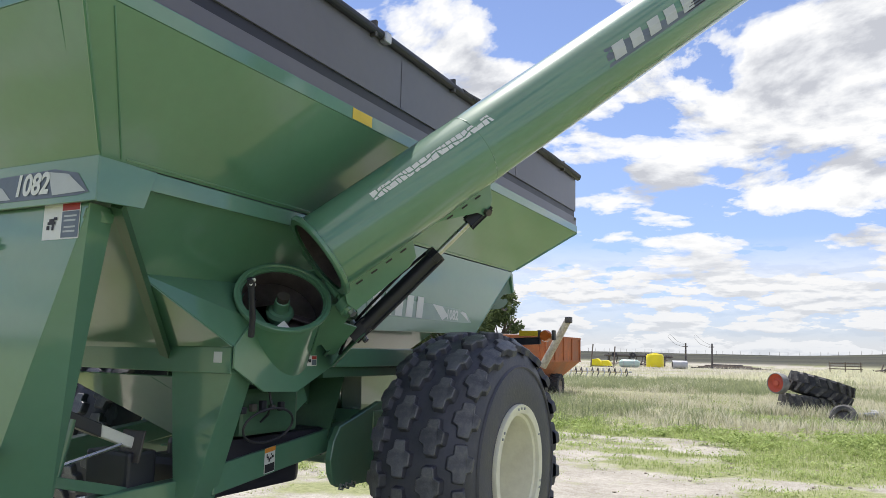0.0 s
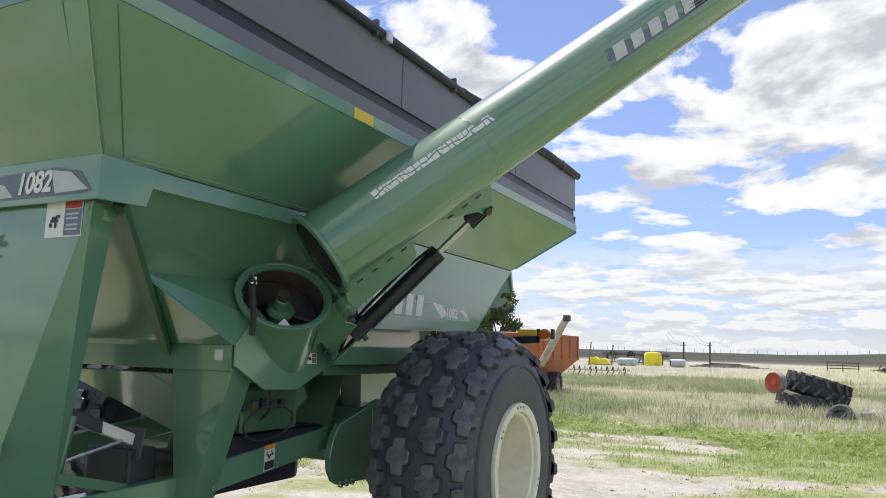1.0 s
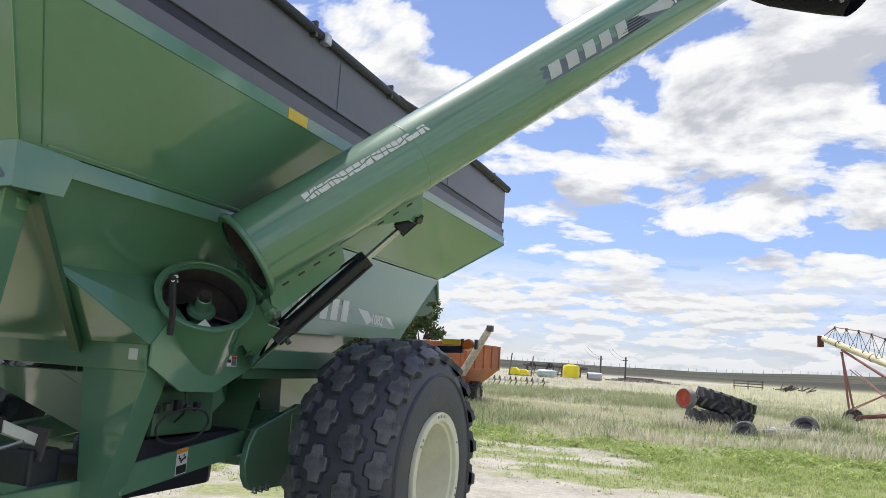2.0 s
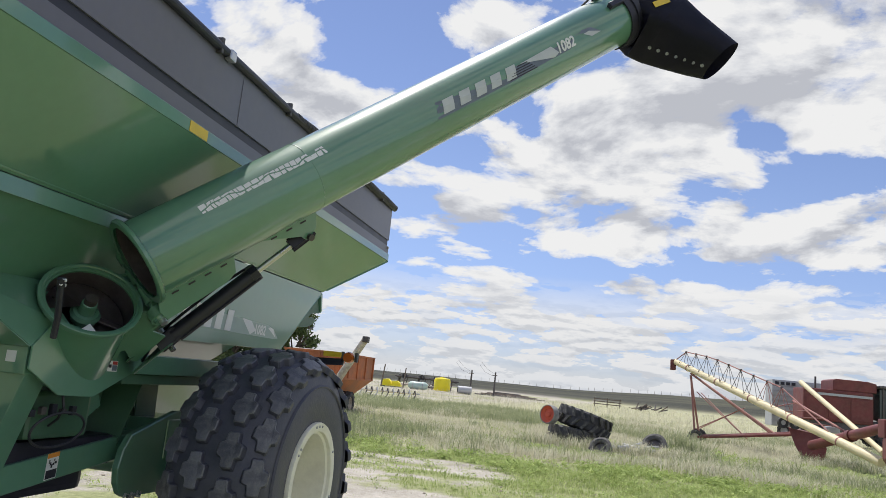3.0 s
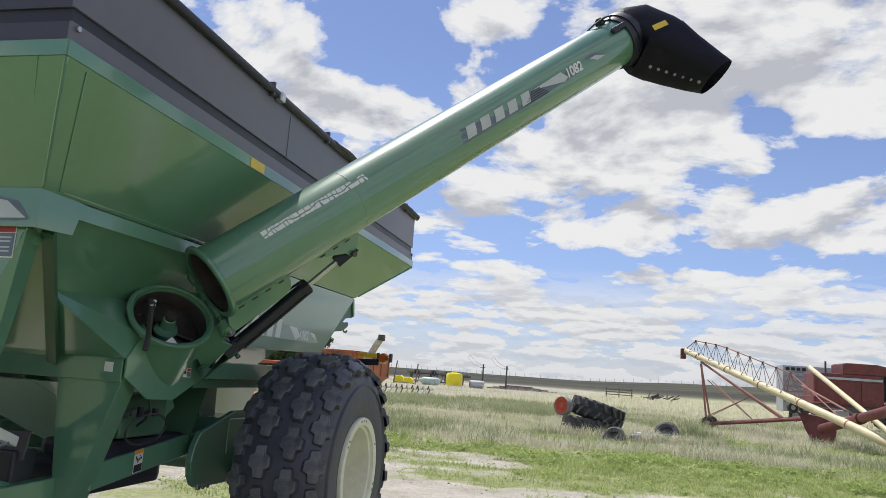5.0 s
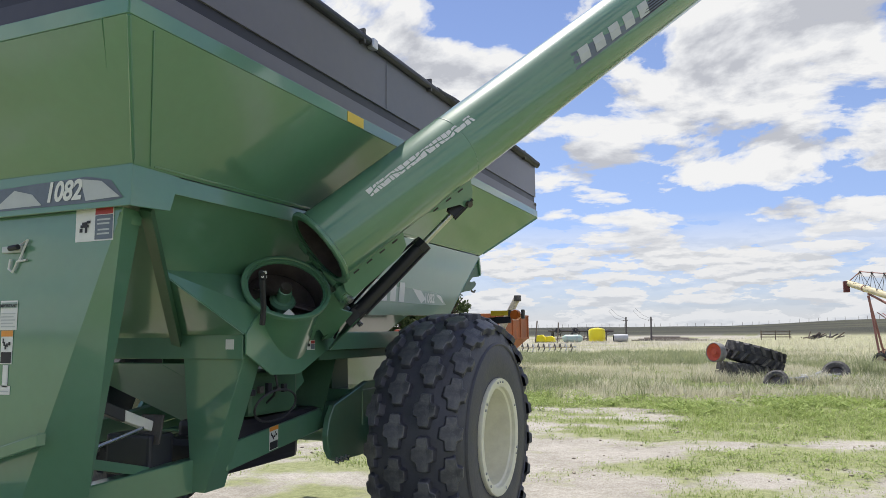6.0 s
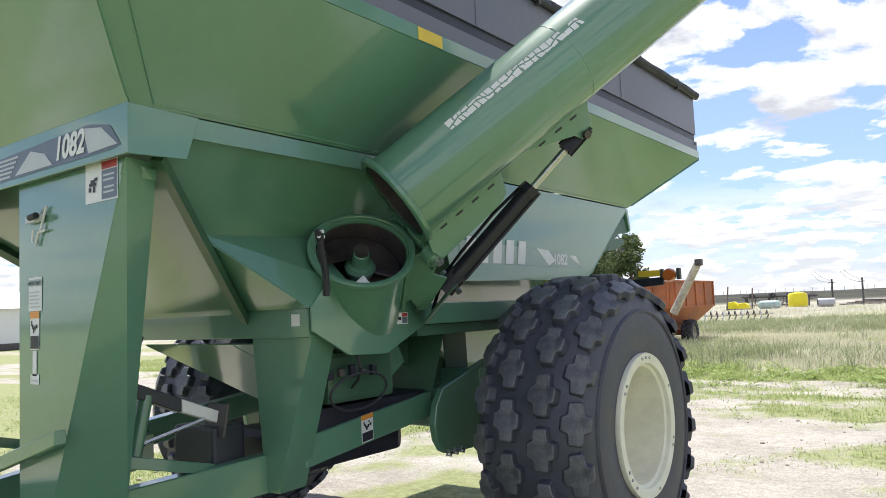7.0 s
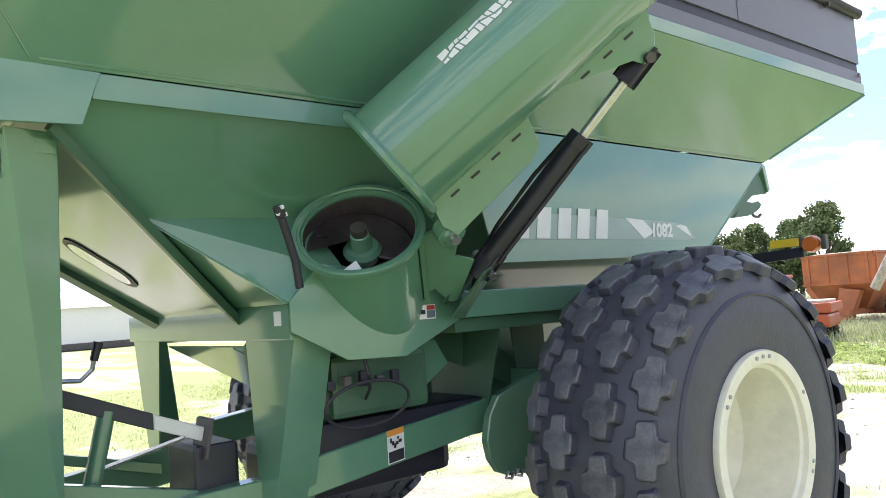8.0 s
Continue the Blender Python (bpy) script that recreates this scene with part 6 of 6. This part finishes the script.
# grain auger on its undercarriage
def grain_auger():
    a = thing("grain_auger", (9.0, 28, 0), "long pale yellow grain auger with truss and red undercarriage", "grain auger")
    tip, foot = Vector((6.05, 36.0, 3.95)), Vector((11.35, 22.3, 0.55))
    d = (foot - tip).normalized()
    part("tube", rod(bm_new(), tip, foot, 0.155, 0.165, n=20), CORN, a, "sun-bleached yellow tube", True)
    part("head", box(bm_new(), (tip.x - 0.22, tip.y - 0.2, tip.z - 0.45), (tip.x + 0.05, tip.y + 0.2, tip.z + 0.1), 0.03), RUST_RED, a)
    L = (foot - tip).length
    up = Vector((0, 0, 1)) - d * d.z
    up.normalize()
    side = d.cross(up)
    lo = lambda f: tip.lerp(foot, f) + up * 0.15
    hgt = lambda f: 0.16 + 0.84 * min(1, 0.55 + 1.9 * f) * min(1, max(0.0, f - 0.01) / 0.06) * min(1, max(0.0, (0.82 - f) / 0.20))
    hi = lambda f: tip.lerp(foot, f) + up * hgt(f)
    step = 0.068
    nodes = [0.07 + step * k for k in range(9)]
    part("truss_chord", pipe(bm_new(), [lo(0.01)] + [hi(f) for f in nodes] + [hi(0.68), hi(0.82)], 0.026, 6), PINK_RED, a)
    for k, f in enumerate(nodes):
        for s in (-1, 1):
            for e in (-0.5, 0.5):
                part("truss_strut", rod(bm_new(), hi(f), lo(f + step * (e + 0.2)) + side * s * 0.13 - up * 0.05, 0.012, n=6), PINK_RED if k > 6 else DARK_STEEL, a)
        part("truss_node", box(bm_new(), tuple(hi(f) - Vector((0.05, 0.05, 0.04))), tuple(hi(f) + Vector((0.05, 0.05, 0.04))), 0.01), DARK_STEEL, a)
    # undercarriage
    top = tip.lerp(foot, 0.12) + Vector((0, 0, -0.2))
    for s in (-0.9, 0.9):
        b = Vector((7.2 + s * 0.25, 35.0 + s, 0.15))
        part("leg", rod(bm_new(), top + Vector((0, s * 0.1, -0.1)), b, 0.055, n=8), PINK_RED, a)
        part("frame_rail", rod(bm_new(), b + Vector((0, 0, 0.1)), Vector((10.6, 29.4 + s * 0.5, 1.05)), 0.075, n=8), RUST_RED, a)
        part("lift_arm", rod(bm_new(), top, Vector((9.9, 30.8 + s * 0.4, 0.85)), 0.055, n=8), PINK_RED, a)
        part("cross_wire", rod(bm_new(), b + Vector((0, 0, 2.3)), Vector((9.0, 32.0, 0.5)), 0.022, n=6), PINK_RED, a)
        part("cross_wire", rod(bm_new(), b + Vector((0, 0, 0.5)), Vector((8.9, 32.2, 1.9)), 0.022, n=6), PINK_RED, a)
        lug_tyre(a, b + Vector((0.0, 0.2 * s, 0.1)), (0.3, 1, 0), 0.36, 0.22, lugs=10, rim=CHIPPED)
    for x, y, z in ((9.62, 28.5, 1.45), (10.04, 28.3, 1.45)):
        part("winch_wheel", lathe(bm_new(), [(-0.05, 0.10), (-0.06, 0.22), (0.06, 0.22), (0.05, 0.10), (-0.05, 0.10)], (x, y - 0.4, z), (0.3, -1, 0), 24), OLD_RUBBER, a, "", True)
        part("winch_hub", rod(bm_new(), (x, y - 0.46, z), (x, y - 0.3, z), 0.10, n=16), GALV, a)
    # swing hopper and its cross tube
    part("swing_hopper", prism(bm_new(), [(9.84, 28.2, 1.30), (11.02, 27.6, 1.12), (11.1, 27.4, 0.60), (10.95, 27.3, 0.05), (10.30, 27.6, 0.05), (10.05, 27.9, 0.60)], (0.25, 0.9, 0), 0.02), RUST_RED, a)
    part("swing_tube", rod(bm_new(), (10.5, 27.2, 0.70), (11.28, 21.6, 1.72), 0.19, 0.17, n=18), RUST_RED, a, "dark red cross tube", True)
    part("clamp", rod(bm_new(), (10.92, 24.2, 1.245), (10.96, 23.9, 1.30), 0.215, n=18), RUST_RED, a, "", True)
    part("drive_head", box(bm_new(), (11.05, 21.2, 1.36), (11.85, 21.8, 1.95), 0.04), RUST_RED, a)
    part("gear_case", prism(bm_new(), [(11.02, 20.9, 1.36), (11.80, 20.9, 1.36), (11.78, 20.7, 0.60), (11.62, 20.6, 0.28), (11.22, 20.7, 0.30), (10.98, 20.8, 0.70)], (0.05, 0.55, 0), 0.03), RUST_RED, a)
    part("data_label", box(bm_new(), (11.45, 21.18, 1.62), (11.60, 21.195, 1.88)), CHIPPED, a)
    part("hitch_bar", rod(bm_new(), (11.4, 20.7, 0.40), (12.2, 20.2, 0.28), 0.06, n=8), DARK_STEEL, a)
    part("hitch_foot", rod(bm_new(), (12.15, 20.22, 0.02), (12.15, 20.22, 0.40), 0.05, n=8), DARK_STEEL, a)
    part("valve_block", box(bm_new(), (11.82, 20.6, 0.75), (12.0, 20.8, 1.0), 0.02), DARK_STEEL, a)
    part("engine_block", box(bm_new(), (10.85, 26.6, 1.25), (11.35, 27.0, 1.5), 0.05), GALV, a)
    for k in range(4):
        part("brace", rod(bm_new(), tip.lerp(foot, 0.60 + 0.05 * k) + up * 0.16, Vector((10.35 + 0.28 * k, 29.2 - 0.9 * k, 2.3 - 0.26 * k)), 0.025, n=6), PINK_RED, a)
    for k in range(3):
        part("hydraulic_hose", pipe(bm_new(), [(11.6, 20.75, 0.9 + 0.08 * k), (11.9, 20.5, 0.75 + 0.1 * k), (12.05, 20.35, 0.45), (11.7, 20.5, 0.25 + 0.05 * k)], 0.018, 6), INK, a)
    for k in range(5):
        part("tube_band", rod(bm_new(), tip.lerp(foot, 0.1 + 0.19 * k), tip.lerp(foot, 0.104 + 0.19 * k), 0.175, n=16), PINK_RED, a)
    # second tube along it
    part("side_tube", rod(bm_new(), (10.80, 30.2, 3.25), (11.56, 22.8, 0.85), 0.10, n=14), CORN, a, "", True)
    part("chute_bar", rod(bm_new(), (10.3, 29.4, 2.4), (11.40, 26.0, 1.35), 0.045, n=8), PINK_RED, a)


grain_auger()


# red combine and grey trailer behind
def combine():
    c = thing("combine_harvester", (20.5, 55, 0), "large faded red combine harvester parked in the grass", "combine harvester")
    part("body", box(bm_new(), (16.9, 54, 1.6), (21.6, 57, 3.9), 0.12), RUST_RED, c)
    part("grain_tank", prism(bm_new(), [(18.9, 54, 3.9), (21.8, 54, 3.9), (21.8, 54, 4.55), (21.2, 54, 4.68), (19.1, 54, 4.70), (18.9, 54, 4.6)], (0, 3, 0), 0.03), RUST_RED, c)
    part("side_stripe", box(bm_new(), (17.6, 53.93, 3.45), (21.5, 53.99, 3.62)), GALV, c)
    part("lower_body", box(bm_new(), (17.4, 54.2, 0.9), (21.2, 56.8, 1.6), 0.05), DARK_STEEL, c)
    part("cab", box(bm_new(), (22.0, 54.1, 2.0), (24.6, 56.6, 4.30), 0.12), CAB_GLASS, c, "dark glass cab")
    part("cab_roof", box(bm_new(), (21.9, 53.9, 4.28), (24.8, 56.8, 4.48), 0.08), DARK_STEEL, c)
    part("ladder", box(bm_new(), (24.7, 54.0, 0.8), (24.9, 54.6, 3.0), 0.02), DARK_STEEL, c)
    part("exhaust", rod(bm_new(), (18.1, 55.5, 3.9), (18.1, 55.5, 4.8), 0.07, n=10), DARK_STEEL, c)
    part("feeder", prism(bm_new(), [(22.4, 54.4, 2.0), (24.4, 54.4, 2.0), (27.0, 54.4, 0.5), (25.2, 54.4, 0.5)], (0, 1.8, 0), 0.03), RUST_RED, c)
    part("header", box(bm_new(), (25.5, 51.0, 0.3), (27.0, 59.0, 1.3), 0.1), RUST_RED, c)
    for x, y, r, w in ((22.6, 53.9, 0.95, 0.7), (22.6, 57.1, 0.95, 0.7), (18.0, 54.1, 0.6, 0.45), (18.0, 56.9, 0.6, 0.45)):
        lug_tyre(c, (x, y, r), (0, 1, 0), r, w, lugs=18, rim=GALV)
    for k in range(3):
        part("body_panel", box(bm_new(), (17.1 + 1.5 * k, 53.94, 1.8), (18.4 + 1.5 * k, 54.0, 3.3), 0.02), RUST_RED, c)
    for x in (22.2, 23.5, 24.5):
        part("cab_pillar", box(bm_new(), (x, 54.02, 2.0), (x + 0.1, 54.1, 4.5)), DARK_STEEL, c)
    t = thing("stock_trailer", (17.5, 62, 0), "pale grey slatted stock trailer behind a combine", "trailer")
    for k in range(9):
        part("slat", box(bm_new(), (16.3, 61.0, 0.9 + 0.4 * k), (21.0, 61.08, 1.2 + 0.4 * k)), GALV, t)
    part("box", box(bm_new(), (16.3, 61.1, 0.8), (21.0, 63.5, 4.55), 0.03), GALV, t)
    for k in range(4):
        part("vent", box(bm_new(), (16.5 + 0.42 * k, 60.98, 4.15), (16.8 + 0.42 * k, 61.0, 4.4)), INK, t)
    for x in (17.3, 20.0):
        lug_tyre(t, (x, 61.3, 0.5), (0, 1, 0), 0.5, 0.3, lugs=10, rim=GALV)
    t2 = thing("stock_trailer", (27, 64, 0), "pale grey slatted stock trailer behind a combine", "trailer")
    for k in range(9):
        part("slat", box(bm_new(), (25.2, 63.0, 0.9 + 0.4 * k), (34.0, 63.08, 1.2 + 0.4 * k)), GALV, t2)
    part("box", box(bm_new(), (25.2, 63.1, 0.8), (34.0, 65.5, 4.55), 0.03), GALV, t2)
    lug_tyre(t2, (29, 63.3, 0.5), (0, 1, 0), 0.5, 0.3, lugs=10, rim=GALV)


combine()


# far yard: tanks, implements, posts
yt = thing("yellow_tank", (-20.2, 105, 0), "upright bright yellow plastic tank in the far field", "tank")
part("shell", lathe(bm_new(), [(0, 0.001), (0, 1.18), (0.08, 1.22), (1.6, 1.22), (1.84, 1.05), (1.94, 0.45), (1.94, 0.001)], (-20.2, 105, 0.1), (0, 0, 1), 40), BRIGHT_YELLOW, yt, "", True)
part("lid", rod(bm_new(), (-20.2, 105, 2.02), (-20.2, 105, 2.12), 0.35, n=20), BRIGHT_YELLOW, yt)
pt = thing("poly_tank", (-23.4, 103, 0), "low pale green translucent plastic tank on the grass", "tank")
part("shell", lathe(bm_new(), [(-1.5, 0.001), (-1.45, 0.3), (-1.1, 0.56), (1.1, 0.56), (1.45, 0.3), (1.5, 0.001)], (-23.4, 103, 0.55), (1, 0.1, 0), 28), POLY, pt, "", True)
for k in (-1.2, 1.2):
    part("band", lathe(bm_new(), [(k * 0.6 - 0.06, 0.575), (k * 0.6 + 0.06, 0.575)], (-23.4, 103, 0.55), (1, 0.1, 0), 28), GALV, pt)
for x, h in ((-27.6, 1.15), (-26.2, 0.95)):
    f = thing("yellow_hopper", (x, 101, 0), "small bright yellow planter hopper on the ground", "hopper", "yellow hoppers")
    part("bin", prism(bm_new(), [(x - 0.8, 101, 0.1), (x + 0.7, 101, 0.1), (x + 0.5, 101, h * 0.7), (x + 0.1, 101, h), (x - 0.7, 101, h * 0.9)], (0, 0.9, 0), 0.05), BRIGHT_YELLOW, f)
    part("frame", box(bm_new(), (x - 0.9, 100.95, 0.02), (x + 0.8, 101.95, 0.12)), DARK_STEEL, f)
cv = thing("culvert_pipe", (-15.6, 104, 0), "short galvanised culvert pipe lying on its side", "pipe")
part("shell", lathe(bm_new(), [(-1.0, 0.46), (-1.0, 0.58), (1.0, 0.58), (1.0, 0.46)], (-16.6, 104, 0.56), (1, 0.35, 0), 28), GALV, cv, "", True)
# bore coloured black for the darkness inside the pipe
part("inside", lathe(bm_new(), [(-1.0, 0.46), (1.0, 0.46)], (-16.6, 104, 0.56), (1, 0.35, 0), 28), INK, cv, "", True)
for x, lean, h in ((-28.2, 0.35, 3.2), (-24.9, 0.2, 2.9)):
    p = thing("old_post", (x, 100, 0), "leaning weathered timber post", "post", "leaning posts")
    part("post", rod(bm_new(), (x, 100, -0.1), (x + lean, 100, h), 0.11, 0.09, n=8), WOOD, p)
for x in (-16.75, -13.05):
    p = thing("wind_pump_mast", (x, 110, 0), "dark steel mast with thin wire boom", "mast", "masts")
    part("mast", rod(bm_new(), (x, 110, 0), (x + 0.05, 110, 3.7), 0.15, 0.11, n=8), DARK_STEEL, p)
    part("arm", rod(bm_new(), (x - 0.4, 110, 3.2), (x + 0.35, 110, 3.2), 0.06, n=6), DARK_STEEL, p)
    part("boom", pipe(bm_new(), [(x, 110, 3.4), (x - 1.2, 110, 4.0), (x - 2.2, 110, 5.0), (x - 2.5, 110, 4.6), (x - 1.6, 110, 3.6), (x - 0.3, 110, 3.1)], 0.018, 6), DARK_STEEL, p)
mach = thing("old_cultivator", (-23, 118, 0), "dark rusty folded cultivator standing in the far field", "implement")
rng = random.Random(3)
for k in range(5):
    part("frame_bar", rod(bm_new(), (-31 + rng.random(), 117 + k * 0.5, 1.55 + 0.25 * rng.random()), (-21 + rng.random(), 117 + k * 0.5, 1.45 + 0.3 * rng.random()), 0.15, n=6), DARK_STEEL, mach)
for k in range(18):
    x = -31 + 10 * rng.random()
    part("shank", rod(bm_new(), (x, 117 + 2 * rng.random(), 0.0), (x + 0.5 * rng.random(), 117 + 2 * rng.random(), 1.6 + 0.5 * rng.random()), 0.09, n=6), DARK_STEEL, mach)
for x in (-29, -26, -22.5):
    part("gauge_wheel", lathe(bm_new(), [(-0.12, 0.2), (-0.14, 0.45), (0.14, 0.45), (0.12, 0.2)], (x, 116.6, 1.75), (0.3, 1, 0), 20), OLD_RUBBER, mach, "", True)
brush = thing("scrap_pile", (-25, 110, 0), "pile of pale weathered poles and rusty scrap", "scrap")
for k in range(26):
    x = -31 + 9 * rng.random()
    part("pole", rod(bm_new(), (x, 109 + rng.random() * 2, 0.1 + 0.5 * rng.random()), (x + 1.5 + 2 * rng.random(), 109 + rng.random() * 2, 0.3 + 0.9 * rng.random()), 0.06, n=6), (WOOD, CHIPPED, DARK_STEEL)[k % 3], brush)
sweep = thing("tillage_implement", (-13, 50, 0), "low yellow and grey tillage implement half hidden in grass", "implement")
for k in range(3):
    part("tool_bar", rod(bm_new(), (-15.6, 49.5 + 0.5 * k, 0.45), (-11.0, 50 + 0.5 * k, 0.50), 0.06, n=6), (CORN, GALV, GALV)[k], sweep)
for k in range(11):
    x = -15.4 + 0.42 * k
    part("tine", pipe(bm_new(), [(x, 49.8, 0.50), (x + 0.12, 49.6, 0.75), (x + 0.25, 49.4, 0.45), (x + 0.1, 49.3, 0.05)], 0.045, 6), DARK_STEEL if k % 3 else GALV, sweep)
rub = thing("scrap_pile", (10, 116, 0), "heap of broken machinery and branches in the field", "scrap")
for k in range(20):
    x = 7.5 + 5 * rng.random()
    part("scrap_piece", rod(bm_new(), (x, 116 + rng.random(), 0.1 + 0.4 * rng.random()), (x + 1.6 * rng.random(), 116 + 1.5 * rng.random(), 0.4 + 0.9 * rng.random()), 0.10, n=6), (DARK_STEEL, WOOD, DARK_STEEL)[k % 3], rub)
for x, y in ((4.2, 120),):
    s = thing("timber_fence", (x, y, 0), "low weathered timber stock panel in the field", "fence panel")
    for k in range(3):
        part("board", box(bm_new(), (x - 2.2, y, 0.40 + 0.4 * k), (x + 2.2, y + 0.06, 0.54 + 0.4 * k)), WOOD, s)
    for k in range(3):
        part("stake", box(bm_new(), (x - 2.1 + 2 * k, y + 0.06, 0), (x - 1.95 + 2 * k, y + 0.2, 1.5)), WOOD, s)
low_line = thing("pipe_rack", (-8.5, 112, 0), "long dark stack of irrigation pipes lying in grass", "pipes")
for k in range(4):
    part("pipe", rod(bm_new(), (-16.3 + 0.9 * k, 112 + 0.4 * k, 0.16 + 0.16 * k), (-5.4 - 1.3 * k, 113 + 0.4 * k, 0.14 + 0.15 * k), 0.09, n=8), (DARK_STEEL, WOOD, WOOD, DARK_STEEL)[k], low_line)
# fence posts along the ridge
fp = thing("fence_post", (-150, 330, height(-150, 330)), "weathered fence post on the far ridge", "fence post", "ridge fence posts")
part("post", rod(bm_new(), (-150, 330, height(-150, 330) - 0.2), (-150, 330, height(-150, 330) + 1.7), 0.065, n=6), WOOD, fp)
rng = random.Random(8)
for k in range(1, 75):
    x = -150 + 3.7 * k + 1.5 * rng.random()
    y = 330 + 6 * rng.random() + 0.2 * k
    copy_thing(fp, pose(x, y, height(x, y), 4 * rng.random(), 4 * rng.random(), 0))
barn = thing("white_shed", (-62, 12, 0), "long low white metal shed beyond the yard", "shed")
part("wall", box(bm_new(), (-66, 6, 0), (-60, 26, 3.2)), WHITE, barn)
part("roof", prism(bm_new(), [(-66.4, 5.6, 3.2), (-59.6, 5.6, 3.2), (-63, 5.6, 4.6)], (0, 20.8, 0)), GALV, barn)
part("plinth", box(bm_new(), (-66.1, 5.9, 0), (-59.95, 26.1, 0.5)), DARK_STEEL, barn)


# trees
def tree(at, h, spread, seed, label):
    rng = random.Random(seed)
    t = thing("tree", at, label, "tree", "windbreak trees")
    base = Vector(at)
    bm = bm_new()
    rod(bm, base - Vector((0, 0, 0.2)), base + Vector((0.1, 0, h * 0.45)), h * 0.035, h * 0.022, n=8)
    tips = []
    for k in range(9):
        a = rng.random() * math.tau
        s = base + Vector((0.08, 0, h * (0.2 + 0.3 * rng.random())))
        e = base + Vector((math.cos(a) * spread * (0.3 + 0.5 * rng.random()), math.sin(a) * spread * (0.3 + 0.5 * rng.random()), h * (0.45 + 0.45 * rng.random())))
        rod(bm, s, e, h * 0.014, h * 0.006, n=6)
        tips.append(e)
    part("trunk", bm, BARK, t)
    vs, fs = [], []
    clumps = []
    for k in range(46):
        a, rr = rng.random() * math.tau, math.sqrt(rng.random())
        z = 0.18 + 0.80 * rng.random()
        wid = spread * (math.sin(math.pi * min(1, 0.15 + z * 0.85)) ** 0.6)
        clumps.append((base + Vector((math.cos(a) * rr * wid, math.sin(a) * rr * wid, h * z)), h * (0.06 + 0.07 * rng.random())))
    for c, r in clumps:
        for _ in range(170):
            o = Vector((rng.gauss(0, 1), rng.gauss(0, 1), rng.gauss(0, 0.8)))
            o = o.normalized() * r * (0.55 + 0.6 * rng.random())
            p = c + o
            n1 = Vector((rng.gauss(0, 1), rng.gauss(0, 1), rng.gauss(0, 1))).normalized()
            n2 = n1.orthogonal().normalized()
            s = 0.11 + 0.11 * rng.random()
            i = len(vs)
            vs += [p - n1 * s, p + n2 * s * 0.5, p + n1 * s, p - n2 * s * 0.5]
            fs.append((i, i + 1, i + 2, i + 3))
    me = bpy.data.meshes.new("crown")
    me.from_pydata([tuple(v) for v in vs], [], fs)
    me.materials.append(LEAF)
    hang("crown", me, t)


tree((-24.5, 58, 0), 7.2, 2.6, 1, "dense dark green broadleaf tree in a windbreak")
tree((-27.5, 60, 0), 6.6, 2.6, 2, "dense dark green broadleaf tree in a windbreak")
tree((-31.0, 59, 0), 6.3, 2.8, 3, "dense dark green broadleaf tree in a windbreak")
tree((-34.5, 61, 0), 6.0, 2.8, 4, "dense dark green broadleaf tree in a windbreak")
tree((-38.5, 60, 0), 6.2, 2.8, 5, "dense dark green broadleaf tree in a windbreak")
